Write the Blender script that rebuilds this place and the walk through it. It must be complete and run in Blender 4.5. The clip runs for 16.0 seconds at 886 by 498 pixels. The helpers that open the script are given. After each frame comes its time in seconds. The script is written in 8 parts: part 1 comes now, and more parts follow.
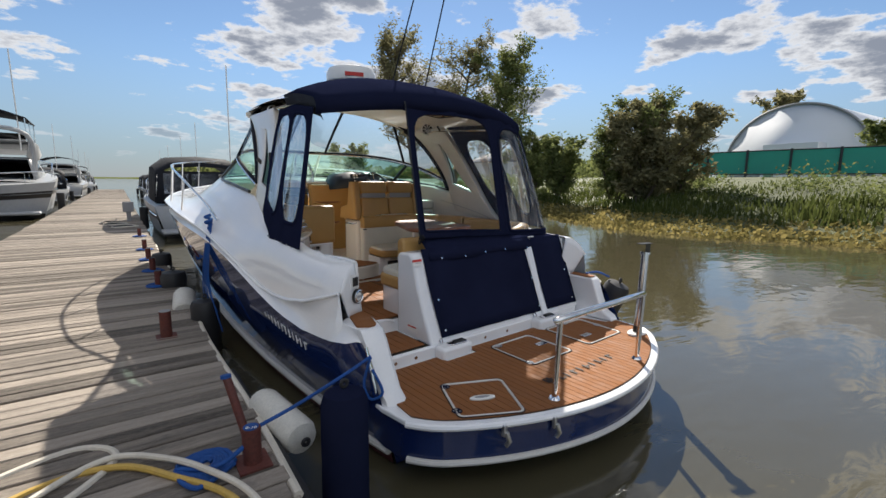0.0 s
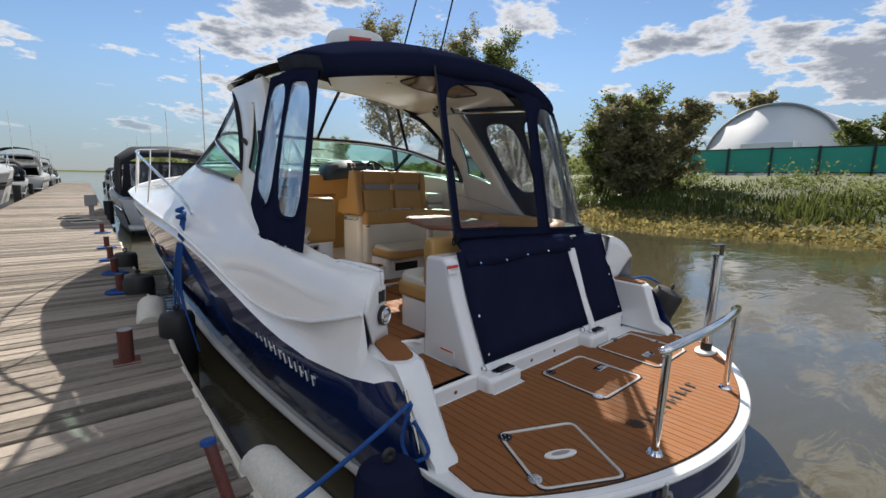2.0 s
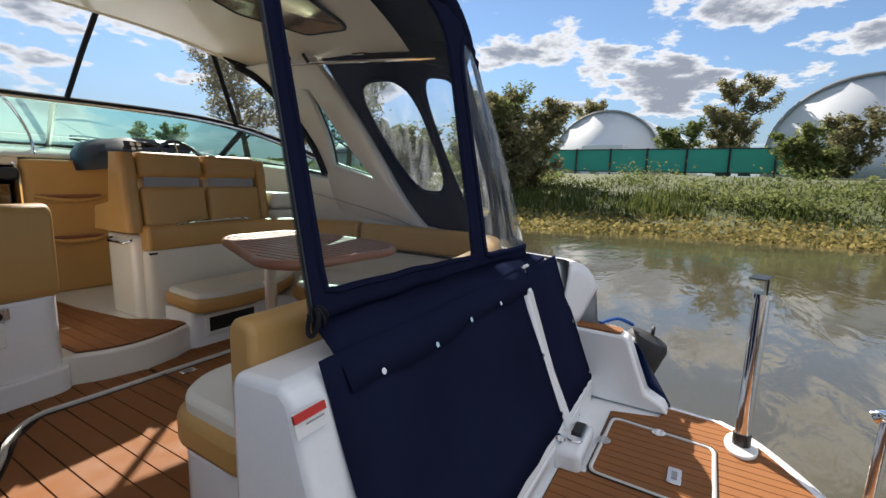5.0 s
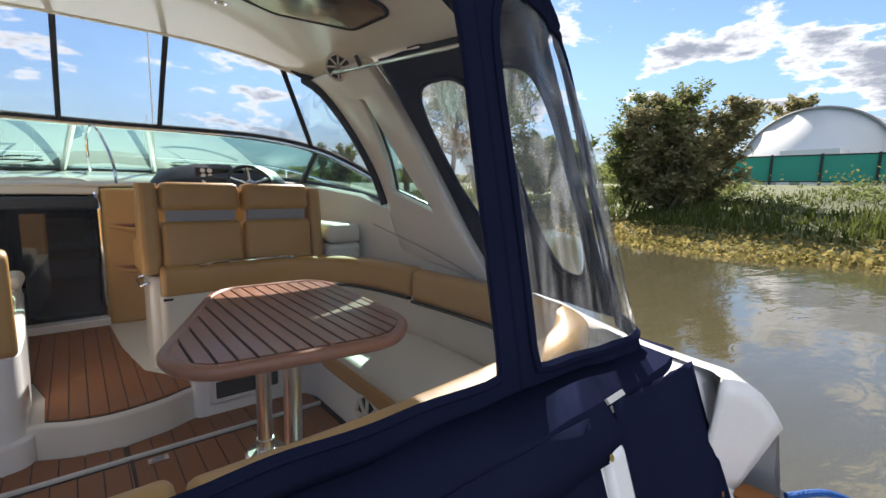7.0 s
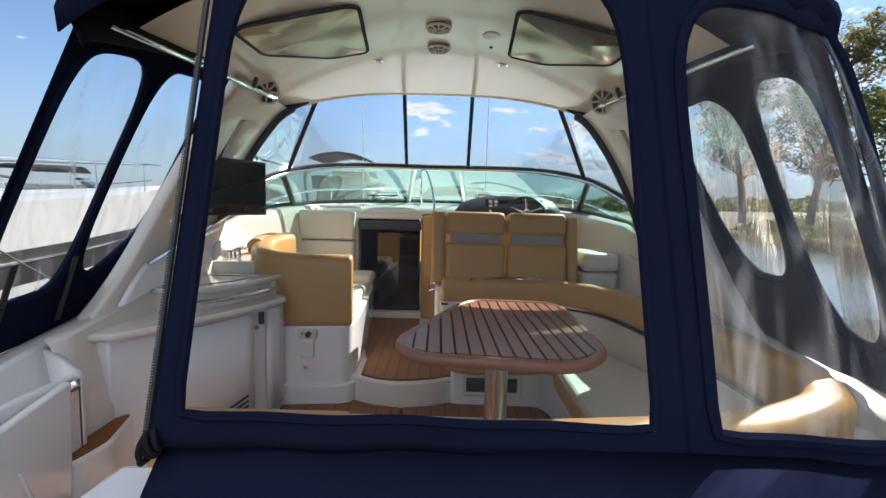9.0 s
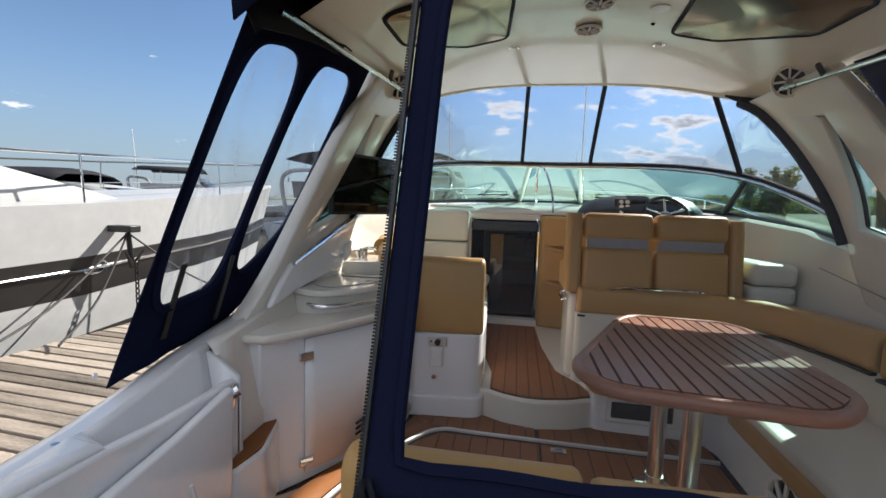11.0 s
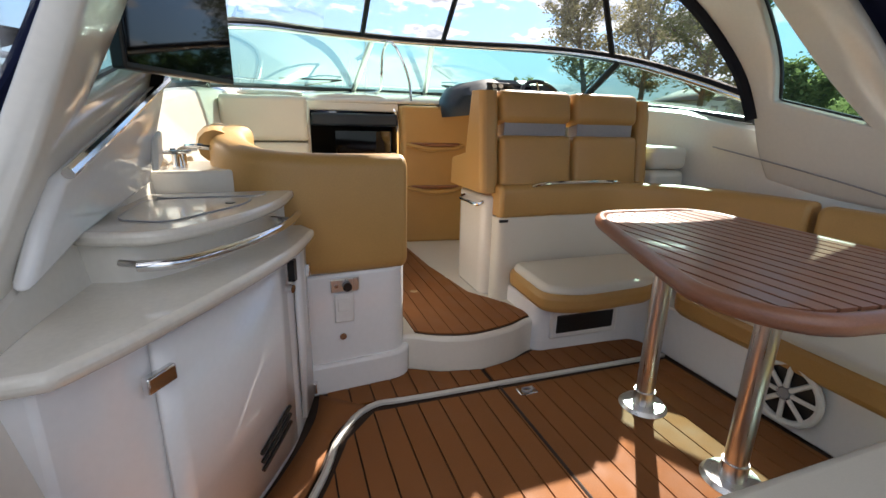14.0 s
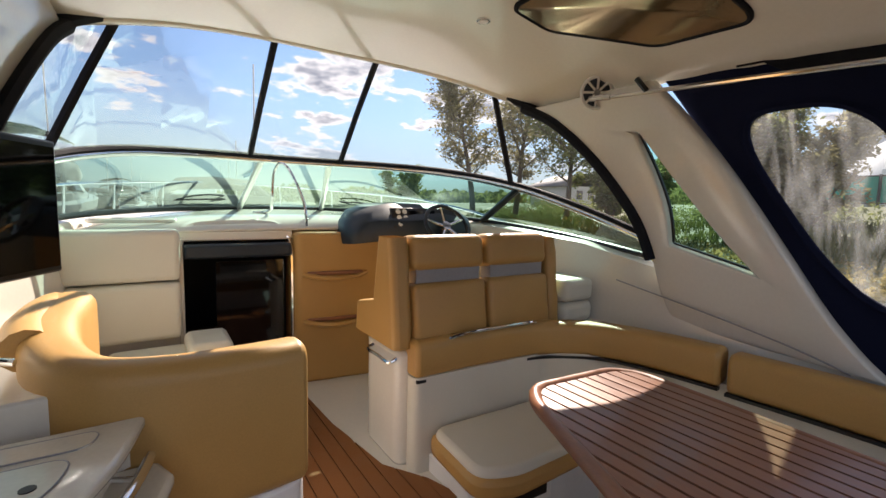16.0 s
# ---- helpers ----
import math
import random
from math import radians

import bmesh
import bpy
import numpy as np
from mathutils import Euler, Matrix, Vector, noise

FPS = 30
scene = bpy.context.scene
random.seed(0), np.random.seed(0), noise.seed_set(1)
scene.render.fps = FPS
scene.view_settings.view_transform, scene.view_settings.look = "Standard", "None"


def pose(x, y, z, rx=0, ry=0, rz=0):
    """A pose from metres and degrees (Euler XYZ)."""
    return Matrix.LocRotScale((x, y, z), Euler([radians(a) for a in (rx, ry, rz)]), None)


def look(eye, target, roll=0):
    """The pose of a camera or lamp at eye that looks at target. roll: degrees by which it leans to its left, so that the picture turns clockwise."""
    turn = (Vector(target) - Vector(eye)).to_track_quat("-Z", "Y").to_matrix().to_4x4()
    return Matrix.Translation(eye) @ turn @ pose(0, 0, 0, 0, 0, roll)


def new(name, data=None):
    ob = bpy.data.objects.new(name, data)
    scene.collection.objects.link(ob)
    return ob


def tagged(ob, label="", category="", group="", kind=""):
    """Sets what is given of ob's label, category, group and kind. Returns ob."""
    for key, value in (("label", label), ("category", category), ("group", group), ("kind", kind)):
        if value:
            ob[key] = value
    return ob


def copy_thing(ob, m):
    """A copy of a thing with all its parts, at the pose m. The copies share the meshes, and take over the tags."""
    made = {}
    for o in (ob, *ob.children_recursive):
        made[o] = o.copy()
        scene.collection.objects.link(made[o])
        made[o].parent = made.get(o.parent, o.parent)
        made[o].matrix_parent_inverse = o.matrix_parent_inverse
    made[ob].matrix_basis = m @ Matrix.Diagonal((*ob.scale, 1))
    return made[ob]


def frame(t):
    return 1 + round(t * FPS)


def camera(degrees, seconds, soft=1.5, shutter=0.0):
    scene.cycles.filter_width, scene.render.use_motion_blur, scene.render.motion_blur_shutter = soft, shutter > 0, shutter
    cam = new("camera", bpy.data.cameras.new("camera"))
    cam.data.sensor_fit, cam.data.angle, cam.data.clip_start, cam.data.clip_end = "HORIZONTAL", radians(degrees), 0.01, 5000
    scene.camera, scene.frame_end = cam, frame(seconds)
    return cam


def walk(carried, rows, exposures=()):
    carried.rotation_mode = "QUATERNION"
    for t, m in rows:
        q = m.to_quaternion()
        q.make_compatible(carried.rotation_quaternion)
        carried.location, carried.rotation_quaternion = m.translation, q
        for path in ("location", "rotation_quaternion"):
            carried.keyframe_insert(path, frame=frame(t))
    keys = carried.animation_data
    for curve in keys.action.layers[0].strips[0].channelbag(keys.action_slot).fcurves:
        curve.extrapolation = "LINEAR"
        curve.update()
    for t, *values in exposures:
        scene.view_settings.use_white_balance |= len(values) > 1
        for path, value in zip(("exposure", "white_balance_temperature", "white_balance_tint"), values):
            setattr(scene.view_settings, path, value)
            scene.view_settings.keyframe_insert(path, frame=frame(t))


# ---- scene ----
cam = camera(89.6, 16.0)
PATH = [
    (0, (-3.016, -2.427, 1.473), (-1.753, -0.905, 1.175), 0.6),
    (0.5, (-2.994, -2.296, 1.446), (-1.722, -0.784, 1.136), 0.9),
    (1, (-2.991, -2.066, 1.445), (-1.664, -0.603, 1.131), 1.2),
    (1.5, (-2.935, -1.783, 1.435), (-1.599, -0.329, 1.119), 1.2),
    (2, (-2.827, -1.513, 1.388), (-1.494, -0.055, 1.076), 1.1),
    (2.5, (-2.701, -1.183, 1.387), (-1.359, 0.265, 1.069), 1.3),
    (3, (-2.495, -0.96, 1.376), (-1.093, 0.431, 1.061), 1.2),
    (3.5, (-2.279, -0.741, 1.375), (-0.816, 0.584, 1.056), 1.2),
    (4, (-2.085, -0.415, 1.383), (-0.542, 0.819, 1.072), 1.4),
    (4.5, (-1.846, -0.232, 1.352), (-0.193, 0.851, 1.044), 1.4),
    (4.7, (-1.686, -0.181, 1.339), (0.016, 0.822, 1.026), 1.5),
    (6.8, (-0.392, 0.113, 1.472), (1.052, 1.467, 1.185), 0.9),
    (7, (-0.323, 0.104, 1.475), (0.943, 1.627, 1.197), 1.2),
    (7.5, (-0.165, 0.084, 1.511), (0.577, 1.922, 1.241), 1.5),
    (8, (-0.005, -0.037, 1.514), (0.278, 1.925, 1.254), 1.0),
    (8.2, (0.002, -0.144, 1.492), (0.138, 1.837, 1.255), 1.2),
    (10.3, (-0.133, -0.19, 1.507), (-0.223, 1.8, 1.338), 1.8),
    (10.5, (-0.207, -0.228, 1.509), (-0.378, 1.757, 1.338), 1.8),
    (11, (-0.377, 0.054, 1.485), (-0.699, 2.018, 1.288), 1.9),
    (11.5, (-0.523, 0.206, 1.429), (-0.645, 2.188, 1.188), 2.0),
    (12, (-0.681, 0.352, 1.336), (-0.68, 2.295, 0.862), 1.5),
    (12.5, (-0.871, 0.488, 1.215), (-0.678, 2.369, 0.564), 1.8),
    (13, (-0.956, 0.595, 1.212), (-0.538, 2.42, 0.509), 1.6),
    (13.5, (-0.986, 0.775, 1.256), (-0.444, 2.615, 0.69), 1.4),
    (14, (-1.01, 0.93, 1.301), (-0.355, 2.738, 0.753), 1.4),
    (14.5, (-1.045, 1.095, 1.429), (-0.315, 2.875, 0.881), 1.6),
    (15, (-1.003, 1.171, 1.537), (-0.223, 2.944, 1.041), 1.2),
    (15.5, (-0.966, 1.213, 1.59), (-0.092, 2.982, 1.261), 1.0),
    (16, (-0.941, 1.268, 1.615), (0.144, 2.936, 1.417), 1.3),
]
walk(cam, [(t, look(eye, target, roll)) for t, eye, target, roll in PATH],
     [(0, 1.55, 6400, 10), (3, 1.62, 6400, 10), (4.5, 1.75, 6400, 10), (7, 2.1, 6450, 11), (8, 2.32, 6450, 11), (10.5, 1.9, 6350, 11), (11, 1.9, 6350, 11),
      (12.0, 2.15, 6450, 11), (12.5, 2.45, 6500, 11), (13, 2.62, 6500, 11), (13.5, 2.45, 6500, 11), (14.5, 2.38, 6600, 13), (16, 2.1, 6900, 16)])

# ---- world, sun, exposure ----
SUN_AZ, SUN_EL = 41.0, 38.0


def build_world():
    w = bpy.data.worlds.new("sky")
    scene.world = w
    w.use_nodes = True
    nt = w.node_tree
    nt.nodes.clear()
    N = nt.nodes.new
    L = nt.links.new
    out = N("ShaderNodeOutputWorld")
    sky = N("ShaderNodeTexSky")
    sky.sky_type = "NISHITA"
    sky.sun_disc = False
    sky.sun_elevation = radians(SUN_EL)
    sky.sun_rotation = radians(SUN_AZ)
    sky.air_density, sky.dust_density, sky.ozone_density = 1.0, 0.05, 3.5
    tc = N("ShaderNodeTexCoord")
    sep = N("ShaderNodeSeparateXYZ")
    L(tc.outputs["Generated"], sep.inputs[0])

    def m(op, a, b=None, clamp=False):
        n = N("ShaderNodeMath")
        n.operation = op
        n.use_clamp = clamp
        for i, v in enumerate((a, b)):
            if v is None:
                continue
            if isinstance(v, (int, float)):
                n.inputs[i].default_value = v
            else:
                L(v, n.inputs[i])
        return n.outputs[0]

    zc = m("MAXIMUM", sep.outputs[2], 0.0)
    den = m("ADD", zc, 0.16)
    comb = N("ShaderNodeCombineXYZ")
    L(m("DIVIDE", sep.outputs[0], den), comb.inputs[0])
    L(m("DIVIDE", sep.outputs[1], den), comb.inputs[1])
    big = N("ShaderNodeTexNoise")
    big.inputs["Scale"].default_value = 1.75
    big.inputs["Detail"].default_value = 9.0
    big.inputs["Roughness"].default_value = 0.60
    off = N("ShaderNodeVectorMath")
    off.operation = "ADD"
    off.inputs[1].default_value = (3.1, 7.45, 0.4)
    L(comb.outputs[0], off.inputs[0])
    L(off.outputs[0], big.inputs["Vector"])
    # broken cumulus all round, thicker overhead, thinner ahead to port
    port = m("MAXIMUM", m("ADD", m("MULTIPLY", sep.outputs[0], -0.85), m("MULTIPLY", sep.outputs[1], 0.30)), 0.0)
    lean = m("ADD", m("MULTIPLY", port, -0.16), m("MULTIPLY", m("MAXIMUM", m("SUBTRACT", zc, 0.36), 0.0), 0.40))
    dens = m("ADD", big.outputs["Fac"], m("ADD", lean, 0.030))
    cover = N("ShaderNodeMapRange")
    cover.interpolation_type = "SMOOTHSTEP"
    cover.inputs[1].default_value, cover.inputs[2].default_value = 0.540, 0.585
    L(dens, cover.inputs[0])
    thick = N("ShaderNodeMapRange")
    thick.interpolation_type = "SMOOTHSTEP"
    thick.inputs[1].default_value, thick.inputs[2].default_value = 0.565, 0.66
    L(dens, thick.inputs[0])
    facing = N("ShaderNodeMapRange")
    facing.interpolation_type = "SMOOTHSTEP"
    facing.inputs[1].default_value, facing.inputs[2].default_value = 0.15, -0.85
    sun_x, sun_y = math.sin(radians(SUN_AZ)), math.cos(radians(SUN_AZ))
    L(m("ADD", m("MULTIPLY", sep.outputs[0], sun_x), m("MULTIPLY", sep.outputs[1], sun_y)), facing.inputs[0])
    tones = []
    for near_sun, opposite in (((7.6, 7.6, 7.7, 1), (15.5, 15.3, 15.0, 1)), ((2.6, 2.8, 3.3, 1), (9.5, 9.5, 9.8, 1))):
        tone = N("ShaderNodeMix")
        tone.data_type = "RGBA"
        tone.inputs["A"].default_value, tone.inputs["B"].default_value = near_sun, opposite
        L(facing.outputs[0], tone.inputs["Factor"])
        tones.append(tone.outputs["Result"])
    ramp = N("ShaderNodeMix")
    ramp.data_type = "RGBA"
    L(tones[0], ramp.inputs["A"])
    L(tones[1], ramp.inputs["B"])
    L(thick.outputs[0], ramp.inputs["Factor"])
    haze = N("ShaderNodeMapRange")
    haze.inputs[1].default_value, haze.inputs[2].default_value = 0.02, 0.14
    L(sep.outputs[2], haze.inputs[0])
    fac = m("MULTIPLY", m("MULTIPLY", cover.outputs[0], haze.outputs[0]), 0.95)
    low = N("ShaderNodeMapRange")
    low.interpolation_type = "SMOOTHSTEP"
    low.inputs[1].default_value, low.inputs[2].default_value = 0.26, -0.02
    low.inputs[3].default_value, low.inputs[4].default_value = 0.0, 0.80
    L(sep.outputs[2], low.inputs[0])
    hz = N("ShaderNodeMix")
    hz.data_type = "RGBA"
    L(low.outputs[0], hz.inputs["Factor"])
    L(sky.outputs[0], hz.inputs["A"])
    hz.inputs["B"].default_value = (2.1, 2.7, 3.5, 1)
    mix = N("ShaderNodeMix")
    mix.data_type = "RGBA"
    L(fac, mix.inputs["Factor"])
    L(hz.outputs["Result"], mix.inputs["A"])
    L(ramp.outputs["Result"], mix.inputs["B"])
    bg = N("ShaderNodeBackground")
    bg.inputs["Strength"].default_value = 0.037
    L(mix.outputs["Result"], bg.inputs["Color"])
    L(bg.outputs[0], out.inputs["Surface"])


build_world()
sun_data = bpy.data.lights.new("sun", "SUN")
sun_data.energy, sun_data.angle, sun_data.color = 3.0, radians(0.55), (1.0, 0.92, 0.80)
sun_ob = new("sun", sun_data)
sa, se = radians(SUN_AZ), radians(SUN_EL)
sun_ob.matrix_world = look((30 * math.sin(sa) * math.cos(se), 30 * math.cos(sa) * math.cos(se), 30 * math.sin(se)), (0, 0, 0))


# ---- materials ----
def mat(name, color, rough=0.5, metal=0.0, vary=0.12, scale=6.0, fine=60.0, bump=0.0, bump_scale=120.0, coat=0.0, stretch=(1, 1, 1),
        random_tone=0.0, spec=0.5, dark=None, hard=0.0):
    """Surface with tone variation at two scales and fine relief, in object space."""
    mt = bpy.data.materials.new(name)
    mt.use_nodes = True
    nt = mt.node_tree
    N, L = nt.nodes.new, nt.links.new
    b = nt.nodes["Principled BSDF"]
    b.inputs["Metallic"].default_value = metal
    b.inputs["Coat Weight"].default_value = coat
    b.inputs["Specular IOR Level"].default_value = spec
    tc = N("ShaderNodeTexCoord")
    mp = N("ShaderNodeMapping")
    mp.inputs["Scale"].default_value = stretch
    if random_tone:
        oi = N("ShaderNodeObjectInfo")
        sh = N("ShaderNodeVectorMath")
        sh.operation = "MULTIPLY_ADD"
        sh.inputs[1].default_value = (37.0, 53.0, 71.0)
        L(oi.outputs["Random"], sh.inputs[0])
        L(tc.outputs["Object"], sh.inputs[2])
        L(sh.outputs[0], mp.inputs["Vector"])
    else:
        L(tc.outputs["Object"], mp.inputs["Vector"])
    n1 = N("ShaderNodeTexNoise")
    n1.inputs["Scale"].default_value = scale
    n1.inputs["Detail"].default_value = 5
    n2 = N("ShaderNodeTexNoise")
    n2.inputs["Scale"].default_value = fine
    n2.inputs["Detail"].default_value = 3
    L(mp.outputs[0], n1.inputs["Vector"])
    L(mp.outputs[0], n2.inputs["Vector"])
    add = N("ShaderNodeMath")
    add.operation = "ADD"
    L(n1.outputs["Fac"], add.inputs[0])
    L(n2.outputs["Fac"], add.inputs[1])
    fac = add.outputs[0]
    if random_tone:
        g = N("ShaderNodeMath")
        g.operation = "MULTIPLY_ADD"
        L(oi.outputs["Random"], g.inputs[0])
        g.inputs[1].default_value = random_tone
        L(fac, g.inputs[2])
        fac = g.outputs[0]
    mr = N("ShaderNodeMapRange")
    mr.inputs[1].default_value, mr.inputs[2].default_value = 0.55 + hard, 1.45 - hard + random_tone
    L(fac, mr.inputs[0])
    mx = N("ShaderNodeMix")
    mx.data_type = "RGBA"
    lo = dark or tuple(c * (1 - vary) for c in color)
    hi = tuple(min(1, c * (1 + vary)) for c in color)
    mx.inputs["A"].default_value = (*lo, 1)
    mx.inputs["B"].default_value = (*hi, 1)
    L(mr.outputs[0], mx.inputs["Factor"])
    L(mx.outputs["Result"], b.inputs["Base Color"])
    rr = N("ShaderNodeMapRange")
    rr.inputs[1].default_value, rr.inputs[2].default_value = 0.3, 0.7
    rr.inputs[3].default_value, rr.inputs[4].default_value = max(0.02, rough * 0.8), min(1, rough * 1.2)
    L(n1.outputs["Fac"], rr.inputs[0])
    L(rr.outputs[0], b.inputs["Roughness"])
    if bump:
        n3 = N("ShaderNodeTexNoise")
        n3.inputs["Scale"].default_value = bump_scale
        n3.inputs["Detail"].default_value = 4
        L(mp.outputs[0], n3.inputs["Vector"])
        bp = N("ShaderNodeBump")
        bp.inputs["Strength"].default_value = bump
        bp.inputs["Distance"].default_value = 0.01
        L(n3.outputs["Fac"], bp.inputs["Height"])
        L(bp.outputs[0], b.inputs["Normal"])
    return mt


def clear_sheet(name, tint, alpha, rough=0.05, gloss=0.08, body=(0.5, 0.5, 0.5), grid=0.0, crease_sheen=False):
    """Thin clear vinyl, tinted glass or mesh: light passes with a tint, a share is held back by the body."""
    mt = bpy.data.materials.new(name)
    mt.use_nodes = True
    nt = mt.node_tree
    nt.nodes.clear()
    N, L = nt.nodes.new, nt.links.new
    out = N("ShaderNodeOutputMaterial")
    tr = N("ShaderNodeBsdfTransparent")
    tr.inputs[0].default_value = (*tint, 1)
    back = N("ShaderNodeBsdfDiffuse")
    back.inputs[0].default_value = (*body, 1)
    forth = N("ShaderNodeBsdfTranslucent")
    forth.inputs[0].default_value = (*body, 1)
    df = N("ShaderNodeMixShader")
    df.inputs[0].default_value = 0.5
    L(back.outputs[0], df.inputs[1])
    L(forth.outputs[0], df.inputs[2])
    gl = N("ShaderNodeBsdfGlossy")
    gl.inputs["Roughness"].default_value = rough
    mix = N("ShaderNodeMixShader")
    tc = N("ShaderNodeTexCoord")
    ns = N("ShaderNodeTexNoise")
    ns.inputs["Scale"].default_value = 2.5
    ns.inputs["Detail"].default_value = 4
    ns.inputs["Distortion"].default_value = 1.5
    mp = N("ShaderNodeMapping")
    # pale upright streaks in the body stand for creases and reflected sky
    mp.inputs["Scale"].default_value = (3.2, 3.2, 0.45) if crease_sheen else (1, 1, 1)
    L(tc.outputs["Object"], mp.inputs["Vector"])
    L(mp.outputs[0], ns.inputs["Vector"])
    mr = N("ShaderNodeMapRange")
    mr.inputs[1].default_value, mr.inputs[2].default_value = (0.45, 0.72) if crease_sheen else (0.35, 0.7)
    mr.inputs[3].default_value, mr.inputs[4].default_value = alpha * (0.3 if crease_sheen else 0.6), min(1, alpha * (3.2 if crease_sheen else 1.7))
    L(ns.outputs["Fac"], mr.inputs[0])
    L(mr.outputs[0], mix.inputs[0])
    L(tr.outputs[0], mix.inputs[1])
    L(df.outputs[0], mix.inputs[2])
    fr = N("ShaderNodeFresnel")
    fr.inputs[0].default_value = 1.35
    g = N("ShaderNodeMath")
    g.operation = "MULTIPLY"
    g.inputs[1].default_value = gloss * 10
    g.use_clamp = True
    L(fr.outputs[0], g.inputs[0])
    bp = N("ShaderNodeBump")
    bp.inputs["Strength"].default_value = 0.25 if grid == 0 else 0.02
    bp.inputs["Distance"].default_value = 0.05
    L(ns.outputs["Fac"], bp.inputs["Height"])
    L(bp.outputs[0], gl.inputs["Normal"])
    m2 = N("ShaderNodeMixShader")
    L(g.outputs[0], m2.inputs[0])
    L(mix.outputs[0], m2.inputs[1])
    L(gl.outputs[0], m2.inputs[2])
    L(m2.outputs[0], out.inputs["Surface"])
    return mt


